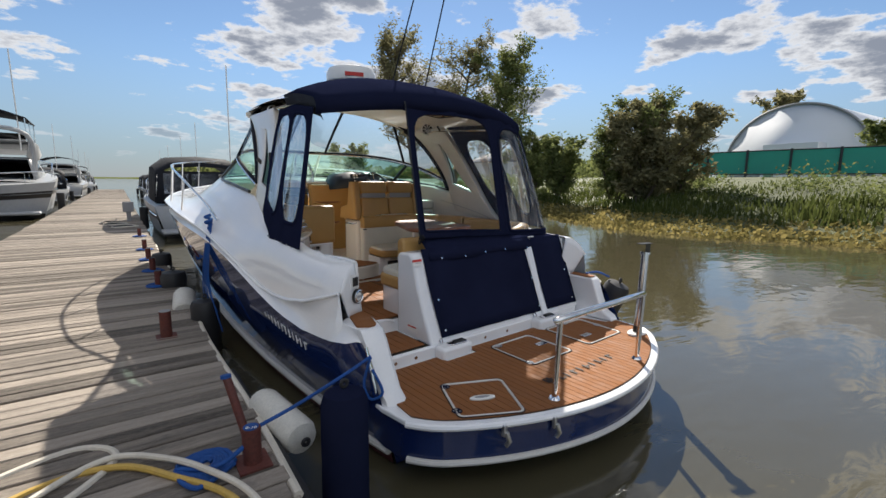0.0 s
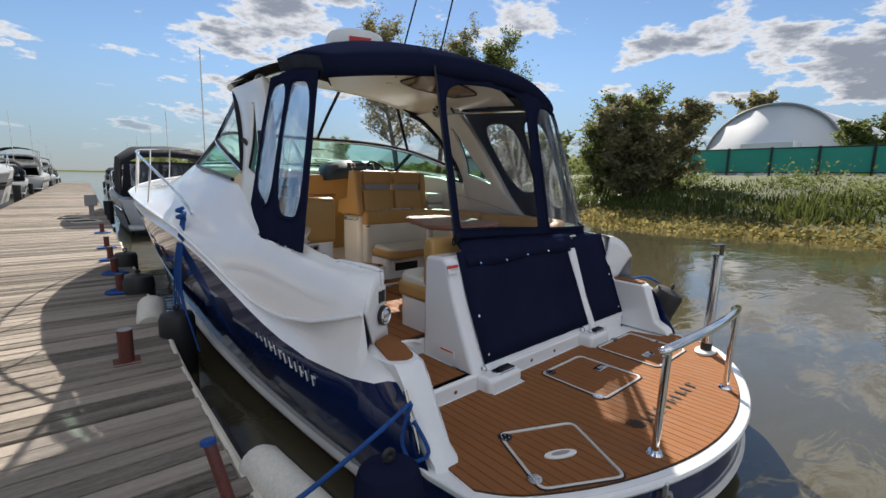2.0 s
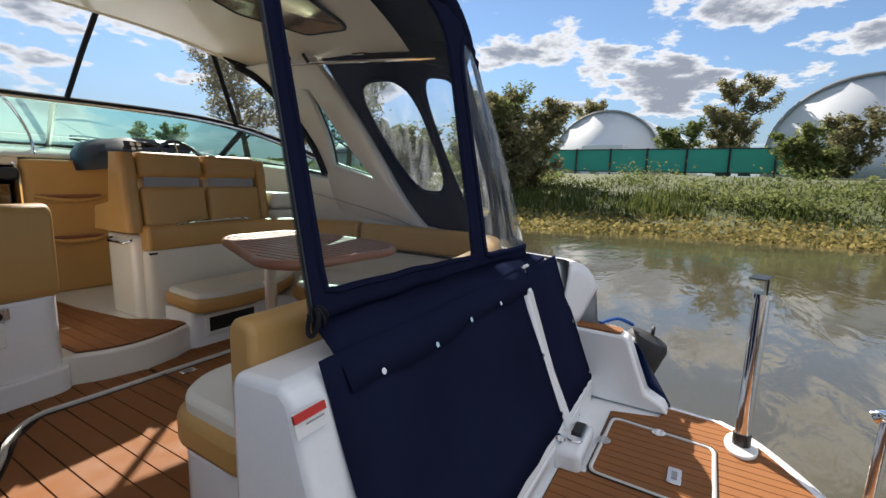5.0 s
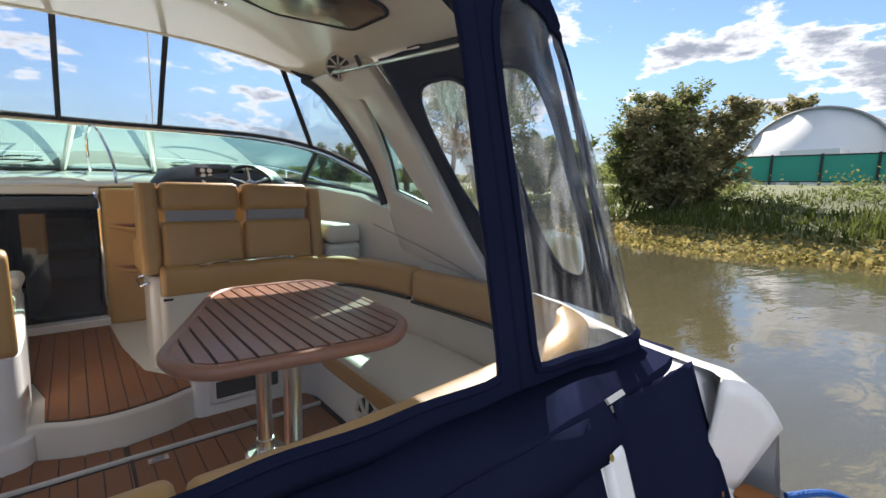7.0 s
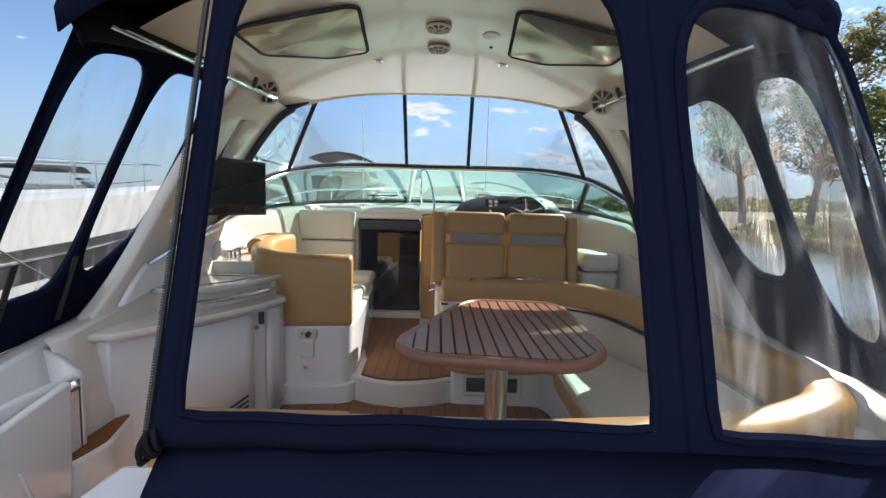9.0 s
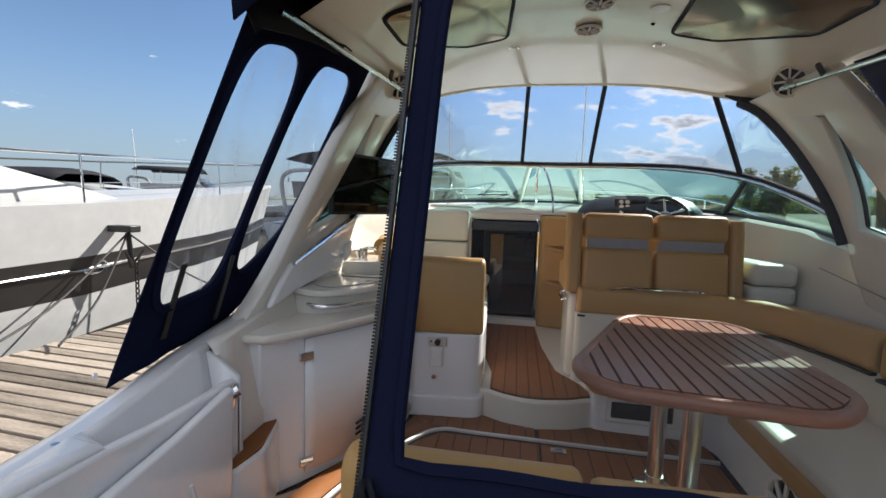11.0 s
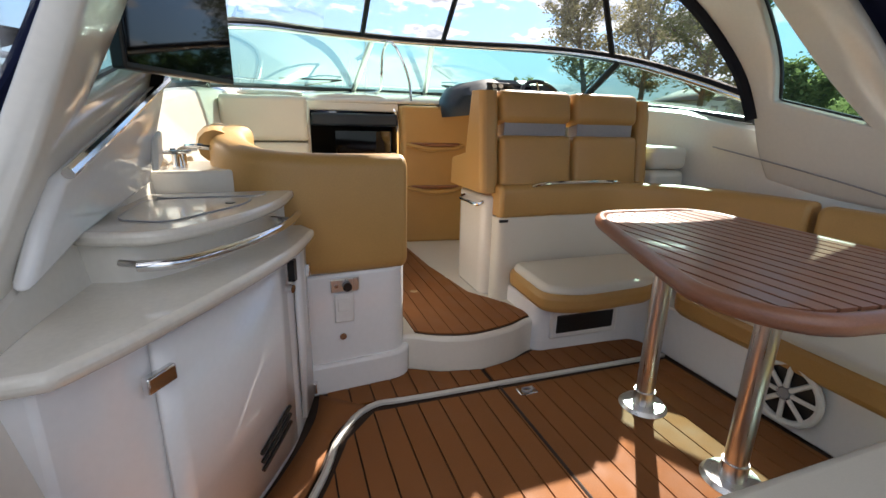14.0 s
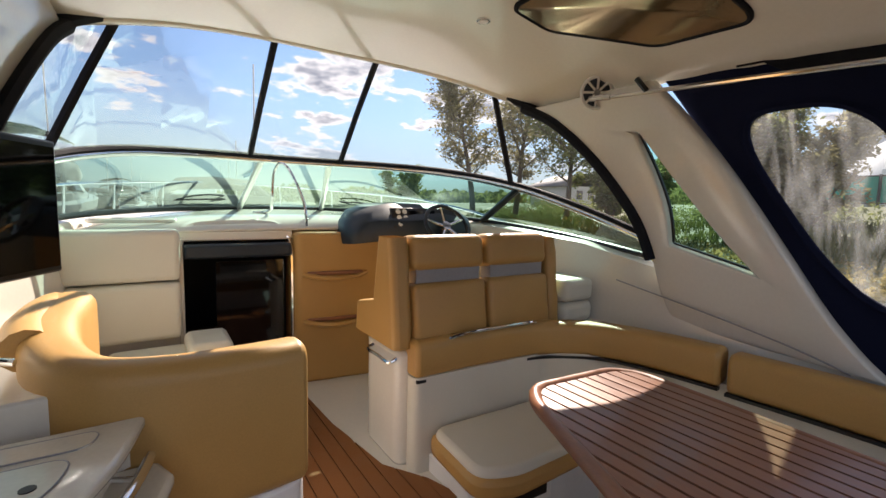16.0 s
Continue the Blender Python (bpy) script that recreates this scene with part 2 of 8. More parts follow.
M = dict(
    oldgel=mat("chalky_gelcoat", (0.37, 0.38, 0.39), 0.35, vary=0.10, scale=0.8, fine=8),
    gel=mat("white_gelcoat", (0.84, 0.84, 0.84), 0.16, vary=0.03, scale=1.5, coat=0.4),
    cream=mat("cream_gelcoat", (0.76, 0.72, 0.645), 0.18, vary=0.04, scale=1.5, coat=0.4),
    navy=mat("navy_gelcoat", (0.008, 0.020, 0.085), 0.07, vary=0.15, scale=2, coat=0.8),
    redpaint=mat("antifouling", (0.07, 0.012, 0.012), 0.6, vary=0.3),
    canvas=mat("navy_canvas", (0.013, 0.016, 0.038), 0.85, vary=0.25, scale=3, fine=300, bump=0.3, bump_scale=500, spec=0.0),
    blackcanvas=mat("black_canvas", (0.012, 0.013, 0.018), 0.8, vary=0.25, scale=3, bump=0.3, bump_scale=400, spec=0.2),
    tan=mat("tan_vinyl", (0.47, 0.27, 0.085), 0.42, vary=0.10, scale=5, fine=200, bump=0.12, bump_scale=350),
    ivory=mat("cream_vinyl", (0.70, 0.67, 0.58), 0.45, vary=0.05, scale=5, fine=200, bump=0.12, bump_scale=350),
    foam=mat("brown_deck_foam", (0.25, 0.100, 0.034), 0.75, vary=0.14, scale=8, fine=260, bump=0.2, bump_scale=500, random_tone=0.25, spec=0.25),
    groove=mat("dark_groove", (0.03, 0.016, 0.010), 0.8, vary=0.2),
    inlay=mat("white_inlay", (0.62, 0.60, 0.56), 0.4, vary=0.06),
    wood=mat("varnished_wood", (0.27, 0.115, 0.062), 0.36, vary=0.25, scale=6, fine=40, stretch=(8, 1, 8), coat=0.12, random_tone=0.3),
    dock=mat("weathered_wood", (0.27, 0.235, 0.20), 0.85, vary=0.85, scale=2.2, fine=34, bump=0.9, bump_scale=30, stretch=(0.7, 9, 9), random_tone=0.8, spec=0.2, hard=0.17),
    darkwood=mat("wet_timber", (0.05, 0.04, 0.032), 0.8, vary=0.4),
    steel=mat("polished_steel", (0.75, 0.75, 0.76), 0.10, 1.0, vary=0.04),
    alu=mat("brushed_aluminium", (0.68, 0.67, 0.66), 0.32, 1.0, vary=0.06, stretch=(30, 30, 1)),
    black=mat("black_plastic", (0.012, 0.012, 0.013), 0.35, vary=0.2),
    screen=mat("black_screen", (0.004, 0.004, 0.005), 0.04, vary=0.1),
    rubber=mat("black_rubber", (0.018, 0.018, 0.02), 0.6, vary=0.25, bump=0.1),
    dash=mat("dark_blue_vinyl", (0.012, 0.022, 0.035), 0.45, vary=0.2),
    whiteplastic=mat("white_plastic", (0.78, 0.77, 0.74), 0.35, vary=0.05, scale=3),
    fender=mat("scuffed_white_fender", (0.62, 0.60, 0.54), 0.5, vary=0.2, scale=4, bump=0.1, bump_scale=20),
    bluerope=mat("blue_rope", (0.010, 0.075, 0.30), 0.8, vary=0.3, fine=150, bump=0.8, bump_scale=160),
    whiterope=mat("white_hose", (0.66, 0.61, 0.52), 0.6, vary=0.12),
    yellowrope=mat("yellow_cable", (0.55, 0.36, 0.08), 0.55, vary=0.18),
    rust=mat("rusty_red_steel", (0.11, 0.030, 0.022), 0.75, vary=0.45, scale=9, bump=0.4, bump_scale=40),
    countertop=mat("cream_stone_top", (0.70, 0.66, 0.58), 0.12, vary=0.07, scale=9, fine=90, coat=0.5),
    red=mat("red_print", (0.55, 0.03, 0.02), 0.5, vary=0.05),
    grey=mat("grey_print", (0.30, 0.30, 0.31), 0.5, vary=0.08),
    silver=mat("silver_letters", (0.75, 0.74, 0.70), 0.35, 0.0, vary=0.05),
    ink=mat("dark_print", (0.035, 0.02, 0.014), 0.7, vary=0.1),
    mesh=clear_sheet("mesh_panel", (0.90, 0.92, 0.95), 0.09, 0.3, 0.004, (0.25, 0.26, 0.28), 1.0),
    vinyl=clear_sheet("clear_vinyl", (0.90, 0.93, 0.96), 0.10, 0.06, 0.05, (0.82, 0.85, 0.90), crease_sheen=True),
    glass=clear_sheet("green_glass", (0.55, 0.86, 0.80), 0.01, 0.01, 0.04, (0.2, 0.4, 0.36), 1.0),
    clearvinyl=clear_sheet("front_vinyl", (0.95, 0.96, 0.98), 0.02, 0.03, 0.03, (0.7, 0.72, 0.75), 1.0),
    tentcloth=mat("white_tent_cloth", (0.72, 0.74, 0.78), 0.6, vary=0.06, scale=0.15),
    greenmesh=mat("green_fence_mesh", (0.04, 0.34, 0.25), 0.7, vary=0.15, scale=0.5),
    bark=mat("bark", (0.10, 0.075, 0.055), 0.9, vary=0.4, scale=3, bump=0.6, bump_scale=12),
    grass=mat("meadow_grass", (0.075, 0.088, 0.032), 0.9, vary=0.4, scale=0.3, fine=4, bump=0.5, bump_scale=6),
    house=mat("pale_siding", (0.55, 0.53, 0.5), 0.7, vary=0.08, scale=2),
    slate=mat("grey_roofing", (0.12, 0.12, 0.13), 0.8, vary=0.15, scale=2),
    # smoked acrylic; the warm reflection of seats and teak is in the base colour
    bronze=mat("bronze_acrylic_reflection", (0.30, 0.20, 0.11), 0.08, metal=0.7, vary=0.15, scale=2),
)


def leaf_material(name, color, tip):
    mt = bpy.data.materials.new(name)
    mt.use_nodes = True
    nt = mt.node_tree
    nt.nodes.clear()
    N, L = nt.nodes.new, nt.links.new
    out, df, tl, mx = N("ShaderNodeOutputMaterial"), N("ShaderNodeBsdfDiffuse"), N("ShaderNodeBsdfTranslucent"), N("ShaderNodeMixShader")
    g = N("ShaderNodeNewGeometry")
    ns = N("ShaderNodeTexNoise")
    ns.inputs["Scale"].default_value = 0.7
    tc = N("ShaderNodeTexCoord")
    L(tc.outputs["Object"], ns.inputs["Vector"])
    ad = N("ShaderNodeMath")
    ad.operation = "MULTIPLY_ADD"
    ad.inputs[1].default_value = 0.6
    L(g.outputs["Random Per Island"], ad.inputs[0])
    L(ns.outputs["Fac"], ad.inputs[2])
    mr = N("ShaderNodeMapRange")
    mr.inputs[1].default_value, mr.inputs[2].default_value = 0.35, 1.2
    L(ad.outputs[0], mr.inputs[0])
    cm = N("ShaderNodeMix")
    cm.data_type = "RGBA"
    cm.inputs["A"].default_value, cm.inputs["B"].default_value = (*color, 1), (*tip, 1)
    L(mr.outputs[0], cm.inputs["Factor"])
    L(cm.outputs["Result"], df.inputs[0])
    L(cm.outputs["Result"], tl.inputs[0])
    mx.inputs[0].default_value = 0.45
    L(df.outputs[0], mx.inputs[1])
    L(tl.outputs[0], mx.inputs[2])
    L(mx.outputs[0], out.inputs["Surface"])
    return mt


M["leaf"] = leaf_material("leaf_green", (0.10, 0.13, 0.045), (0.24, 0.26, 0.10))
M["leaf2"] = leaf_material("leaf_olive", (0.14, 0.135, 0.065), (0.32, 0.29, 0.16))
M["reed"] = leaf_material("reed", (0.045, 0.065, 0.018), (0.12, 0.135, 0.040))
M["lily"] = leaf_material("lily_leaf", (0.09, 0.085, 0.028), (0.36, 0.29, 0.11))


def water_material():
    mt = bpy.data.materials.new("river_water")
    mt.use_nodes = True
    nt = mt.node_tree
    N, L = nt.nodes.new, nt.links.new
    b = nt.nodes["Principled BSDF"]
    b.inputs["Base Color"].default_value = (0.070, 0.062, 0.036, 1)
    b.inputs["Roughness"].default_value = 0.05
    b.inputs["IOR"].default_value = 1.60
    b.inputs["Specular IOR Level"].default_value = 0.75
    tc = N("ShaderNodeTexCoord")
    hs = []
    for sc, st, dist in ((0.45, 1.0, 0.022), (2.6, 1.0, 0.007)):
        mp = N("ShaderNodeMapping")
        mp.inputs["Scale"].default_value = (0.6, 1.5, 1)
        mp.inputs["Rotation"].default_value = (0, 0, 0.9)
        L(tc.outputs["Object"], mp.inputs["Vector"])
        n = N("ShaderNodeTexNoise")
        n.inputs["Scale"].default_value = sc
        n.inputs["Detail"].default_value = 3
        n.inputs["Distortion"].default_value = 0.6
        L(mp.outputs[0], n.inputs["Vector"])
        bp = N("ShaderNodeBump")
        bp.inputs["Strength"].default_value = st
        bp.inputs["Distance"].default_value = dist
        L(n.outputs["Fac"], bp.inputs["Height"])
        if hs:
            L(hs[-1].outputs[0], bp.inputs["Normal"])
        hs.append(bp)
    L(hs[-1].outputs[0], b.inputs["Normal"])
    return mt


M["water"] = water_material()


# ---- mesh helpers ----
def thing(name, at, label, category, group="", kind=""):
    ob = new(name)
    ob.location = at
    ob.empty_display_size = 0.1
    return tagged(ob, label, category, group, kind)


def base_of(ob):
    """Where a part's parent stands: things stand at their own place, parts lie in world places."""
    return Matrix.Translation(ob.location) if ob.parent is None else Matrix.Identity(4)


def part(name, bm, material, parent=None, label="", smooth=True, bevel=0.0, thick=0.0, seg=2, offset=0.0):
    me = bpy.data.meshes.new(name)
    if isinstance(bm, tuple):
        me.from_pydata([tuple(v) for v in bm[0]], [], bm[1])
    else:
        bm.to_mesh(me)
        bm.free()
    me.materials.append(M[material] if isinstance(material, str) else material)
    ob = new(name, me)
    if smooth:
        me.polygons.foreach_set("use_smooth", [True] * len(me.polygons))
    if thick:
        s = ob.modifiers.new("thickness", "SOLIDIFY")
        s.thickness, s.offset = thick, offset
    if bevel:
        b = ob.modifiers.new("edge", "BEVEL")
        b.width, b.segments, b.limit_method, b.angle_limit = bevel, seg, "ANGLE", radians(35)
        b.harden_normals = False
    if smooth:
        me.set_sharp_from_angle(angle=radians(38))
    if parent is not None:
        ob.parent = parent
        ob.matrix_parent_inverse = base_of(parent).inverted()
    if label:
        tagged(ob, label)
    return ob


def solo(name, bm, material, label, category, group="", kind="", **kw):
    return tagged(part(name, bm, material, None, **kw), label, category, group, kind)


def box(x0, x1, y0, y1, z0, z1, bm=None):
    bm = bm or bmesh.new()
    v = [bm.verts.new((x, y, z)) for z in (z0, z1) for x, y in ((x0, y0), (x1, y0), (x1, y1), (x0, y1))]
    for f in ((3, 2, 1, 0), (4, 5, 6, 7), (0, 1, 5, 4), (1, 2, 6, 5), (2, 3, 7, 6), (3, 0, 4, 7)):
        bm.faces.new([v[i] for i in f])
    return bm


def obox(center, ax, ay, az, bm=None):
    """Box from its centre and three half-edge vectors."""
    bm = bm or bmesh.new()
    c, ax, ay, az = Vector(center), Vector(ax), Vector(ay), Vector(az)
    v = [bm.verts.new(c + sx * ax + sy * ay + sz * az) for sz in (-1, 1) for sx, sy in ((-1, -1), (1, -1), (1, 1), (-1, 1))]
    for f in ((3, 2, 1, 0), (4, 5, 6, 7), (0, 1, 5, 4), (1, 2, 6, 5), (2, 3, 7, 6), (3, 0, 4, 7)):
        bm.faces.new([v[i] for i in f])
    bmesh.ops.recalc_face_normals(bm, faces=bm.faces[:])
    return bm


def prism(pts, z0, z1, bm=None):
    """Upright prism over a plan outline; z1 may be a function of (x, y)."""
    bm = bm or bmesh.new()
    lo = [bm.verts.new((x, y, z0)) for x, y in pts]
    hi = [bm.verts.new((x, y, z1(x, y) if callable(z1) else z1)) for x, y in pts]
    n = len(pts)
    bm.faces.new(lo[::-1])
    bm.faces.new(hi)
    for i in range(n):
        bm.faces.new((lo[i], lo[(i + 1) % n], hi[(i + 1) % n], hi[i]))
    bmesh.ops.recalc_face_normals(bm, faces=bm.faces[:])
    return bm


def loft(rows, bm=None, close=False):
    """Skin over rows of points (all of one length)."""
    bm = bm or bmesh.new()
    vs = [[bm.verts.new(p) for p in r] for r in rows]
    for a, b in zip(vs, vs[1:]):
        n = len(a)
        for i in range(n if close else n - 1):
            j = (i + 1) % n
            q = []
            for v in (a[i], a[j], b[j], b[i]):
                if all((v.co - u.co).length > 1e-6 for u in q):
                    q.append(v)
            if len(q) > 2:
                bm.faces.new(q)
    bmesh.ops.recalc_face_normals(bm, faces=bm.faces[:])
    return bm


def spline(pts, n=6, closed=False):
    """Points along a smooth curve through pts."""
    P = [Vector(p) for p in pts]
    out = []
    m = len(P)
    for i in range(m if closed else m - 1):
        p0 = P[(i - 1) % m] if closed or i else P[0]
        p1, p2 = P[i], P[(i + 1) % m]
        p3 = P[(i + 2) % m] if closed or i + 2 < m else P[-1]
        for k in range(n):
            t = k / n
            out.append(0.5 * (2 * p1 + (p2 - p0) * t + (2 * p0 - 5 * p1 + 4 * p2 - p3) * t * t + (3 * p1 - p0 - 3 * p2 + p3) * t ** 3))
    if not closed:
        out.append(P[-1])
    return out


def tube(pts, r, sides=10, bm=None, caps=True, closed=False):
    bm = bm or bmesh.new()
    P = [Vector(p) for p in pts]
    rows = []
    ref = None
    n = len(P)
    for i, p in enumerate(P):
        d = (P[(i + 1) % n] - P[i - 1]) if closed else (P[min(i + 1, n - 1)] - P[max(i - 1, 0)])
        d.normalize()
        if ref is None:
            ref = Vector((0, 0, 1)) if abs(d.z) < 0.9 else Vector((1, 0, 0))
        u = (ref - d * ref.dot(d)).normalized()
        w = d.cross(u)
        ref = u
        rr = r(i / max(1, n - 1)) if callable(r) else r
        rows.append([p + rr * (math.cos(a) * u + math.sin(a) * w) for a in (2 * math.pi * k / sides for k in range(sides))])
    if closed:
        rows.append(rows[0])
    vs = [[bm.verts.new(q) for q in row] for row in (rows[:-1] if closed else rows)]
    if closed:
        vs.append(vs[0])
    for a, b in zip(vs, vs[1:]):
        for i in range(sides):
            j = (i + 1) % sides
            bm.faces.new((a[i], a[j], b[j], b[i]))
    if caps and not closed:
        bm.faces.new(vs[0][::-1])
        bm.faces.new(vs[-1])
    bmesh.ops.recalc_face_normals(bm, faces=bm.faces[:])
    return bm


def sweep(path, profile, bm=None):
    """Closed profile of (outward, up) pairs carried along a plan path, right of the way of travel being outward; capped."""
    bm = bm or bmesh.new()
    P = [Vector(p) for p in path]
    rows = []
    for i, p in enumerate(P):
        d = P[min(i + 1, len(P) - 1)] - P[max(i - 1, 0)]
        d.z = 0
        d.normalize()
        nrm = Vector((d.y, -d.x, 0))
        rows.append([p + nrm * u + Vector((0, 0, v)) for u, v in profile])
    vs = [[bm.verts.new(q) for q in row] for row in rows]
    n = len(profile)
    for a, b in zip(vs, vs[1:]):
        for i in range(n):
            bm.faces.new((a[i], a[(i + 1) % n], b[(i + 1) % n], b[i]))
    bm.faces.new(vs[0])
    bm.faces.new(vs[-1][::-1])
    bmesh.ops.recalc_face_normals(bm, faces=bm.faces[:])
    return bm


def rrect(w0, w1, h0, h1, r, seg=4):
    """Rounded rectangle profile."""
    out = []
    for cx, cy, a0 in ((w1 - r, h1 - r, 0), (w0 + r, h1 - r, 90), (w0 + r, h0 + r, 180), (w1 - r, h0 + r, 270)):
        for k in range(seg + 1):
            a = radians(a0 + 90 * k / seg)
            out.append((cx + r * math.cos(a), cy + r * math.sin(a)))
    return out


def rounded_outline(pts, r, seg=5):
    """Plan outline with its corners rounded."""
    out = []
    n = len(pts)
    for i in range(n):
        p, a, b = Vector(pts[i]).to_2d(), Vector(pts[i - 1]).to_2d(), Vector(pts[(i + 1) % n]).to_2d()
        u, w = (a - p).normalized(), (b - p).normalized()
        d = min(r, (a - p).length * 0.45, (b - p).length * 0.45)
        for k in range(seg + 1):
            t = k / seg
            q = (1 - t) ** 2 * (p + u * d) + 2 * t * (1 - t) * p + t * t * (p + w * d)
            out.append((q.x, q.y))
    return out


def disc(center, normal, r, h, sides=20, bm=None, r2=None):
    """Short cylinder from a centre along a normal."""
    c, nrm = Vector(center), Vector(normal).normalized()
    bm = bm or bmesh.new()
    ref = Vector((0, 0, 1)) if abs(nrm.z) < 0.9 else Vector((1, 0, 0))
    u = (ref - nrm * ref.dot(nrm)).normalized()
    w = nrm.cross(u)
    rows = []
    for k, rad in ((0, r), (1, r if r2 is None else r2)):
        rows.append([bm.verts.new(c + nrm * h * k + rad * (math.cos(a) * u + math.sin(a) * w)) for a in (2 * math.pi * i / sides for i in range(sides))])
    bm.faces.new(rows[0][::-1])
    bm.faces.new(rows[1])
    for i in range(sides):
        j = (i + 1) % sides
        bm.faces.new((rows[0][i], rows[0][j], rows[1][j], rows[1][i]))
    bmesh.ops.recalc_face_normals(bm, faces=bm.faces[:])
    return bm


def words(name, text, size, m, material, parent=None, depth=0.002, label="", **tags):
    cu = bpy.data.curves.new(name, "FONT")
    cu.body, cu.size, cu.extrude = text, size, depth
    ob = new(name, cu)
    dg = bpy.context.evaluated_depsgraph_get()
    me = bpy.data.meshes.new_from_object(ob.evaluated_get(dg))
    bpy.data.objects.remove(ob)
    me.materials.clear()
    me.materials.append(M[material])
    me.transform(m)
    ob = new(name, me)
    if parent is not None:
        ob.parent = parent
        ob.matrix_parent_inverse = base_of(parent).inverted()
    if label:
        tagged(ob, label, **tags)
    return ob


def interp(table, y):
    """Row of a table at y, between its stations."""
    if y <= table[0][0]:
        return table[0][1:]
    for a, b in zip(table, table[1:]):
        if y <= b[0]:
            t = (y - a[0]) / (b[0] - a[0])
            return tuple(p + (q - p) * t for p, q in zip(a[1:], b[1:]))
    return table[-1][1:]


WATER_Z = -0.45
DOCK_Z = -0.10
SOLE_Z = 0.22

# ---- ground and water ----
def bank_x(y):
    """Shoreline to starboard."""
    if y < 0:
        return 16.5 - 0.02 * y
    return 16.5 - 1.7 * math.exp(-((y - 6) / 5) ** 2) + max(0, min(y, 20) - 9) * 0.42 + max(0, y - 20) * 0.22


def build_land():
    rows = []
    ys = [-400, -120, -60, -30] + [-20 + 2 * i for i in range(40)] + [64, 75, 90, 120, 180, 300, 700]
    for y in ys:
        bx = bank_x(y)
        row = []
        for d, z in ((-1500, -3.0), (-18, -2.6), (-4, -1.2), (0, -0.5), (2.5, -0.40), (4.5, -0.1), (7, 0.6), (11, 1.15), (16, 1.75), (24, 2.05), (32, 2.25), (120, 2.6), (1500, 4)):
            n = noise.noise(Vector((d * 0.2, y * 0.2, 0))) * (0.12 if 2 < d < 60 else 0)
            row.append((bx + d, y, z + n))
        rows.append(row)
    solo("ground", loft(rows), "grass", "grassy river bank sloping up from the water", "ground", kind="structure")
    bm = loft([[(-3000, -3000, WATER_Z), (3000, -3000, WATER_Z)], [(-3000, 4500, WATER_Z), (3000, 4500, WATER_Z)]])
    solo("water", bm, "water", "calm brown river water with soft ripples", "water", kind="structure", smooth=False)
    # far shore beyond the river
    far = []
    for k, z in ((0, -1.0), (1, 3.0), (2, 9.0)):
        far.append([(x, 3300 + 60 * k + 60 * math.sin(x * 0.002), z + (2.5 * noise.noise(Vector((x * 0.01, 0, k))) if k == 2 else 0)) for x in range(-3000, 2600, 40)])
    solo("backdrop", loft(far), "leaf", "low wooded far shore on the horizon", "far shore", kind="structure")


build_land()

# ---- dock ----
DOCK_AZ = radians(3.8)
DU = Vector((math.cos(DOCK_AZ), -math.sin(DOCK_AZ), 0))      # across, to the boat
DV = Vector((math.sin(DOCK_AZ), math.cos(DOCK_AZ), 0))       # along
DO = Vector((-2.20, 1.0, DOCK_Z))                            # edge beside the boat


def dock_at(u, v, z=0.0):
    return DO + DU * u + DV * v + Vector((0, 0, z))


dock = thing("dock", dock_at(-1.5, 10), "long weathered grey plank dock beside moored boats", "dock", kind="structure")
part("stringer", obox(dock_at(-0.12, 30, -0.20), DU * 0.06, DV * 38, (0, 0, 0.13)), "darkwood", dock)
part("stringer", obox(dock_at(-1.5, 30, -0.20), DU * 0.06, DV * 38, (0, 0, 0.13)), "darkwood", dock)
part("stringer", obox(dock_at(-2.88, 30, -0.20), DU * 0.06, DV * 38, (0, 0, 0.13)), "darkwood", dock)
part("float", obox(dock_at(-1.5, 30, -0.50), DU * 1.3, DV * 38, (0, 0, 0.16)), "darkwood", dock)

# ---- the boat: hull and deck ----
CX = -0.03   # centreline
yacht = thing("motor_yacht", (CX, 3.5, WATER_Z), "white and navy motor yacht moored at a plank dock", "boat")

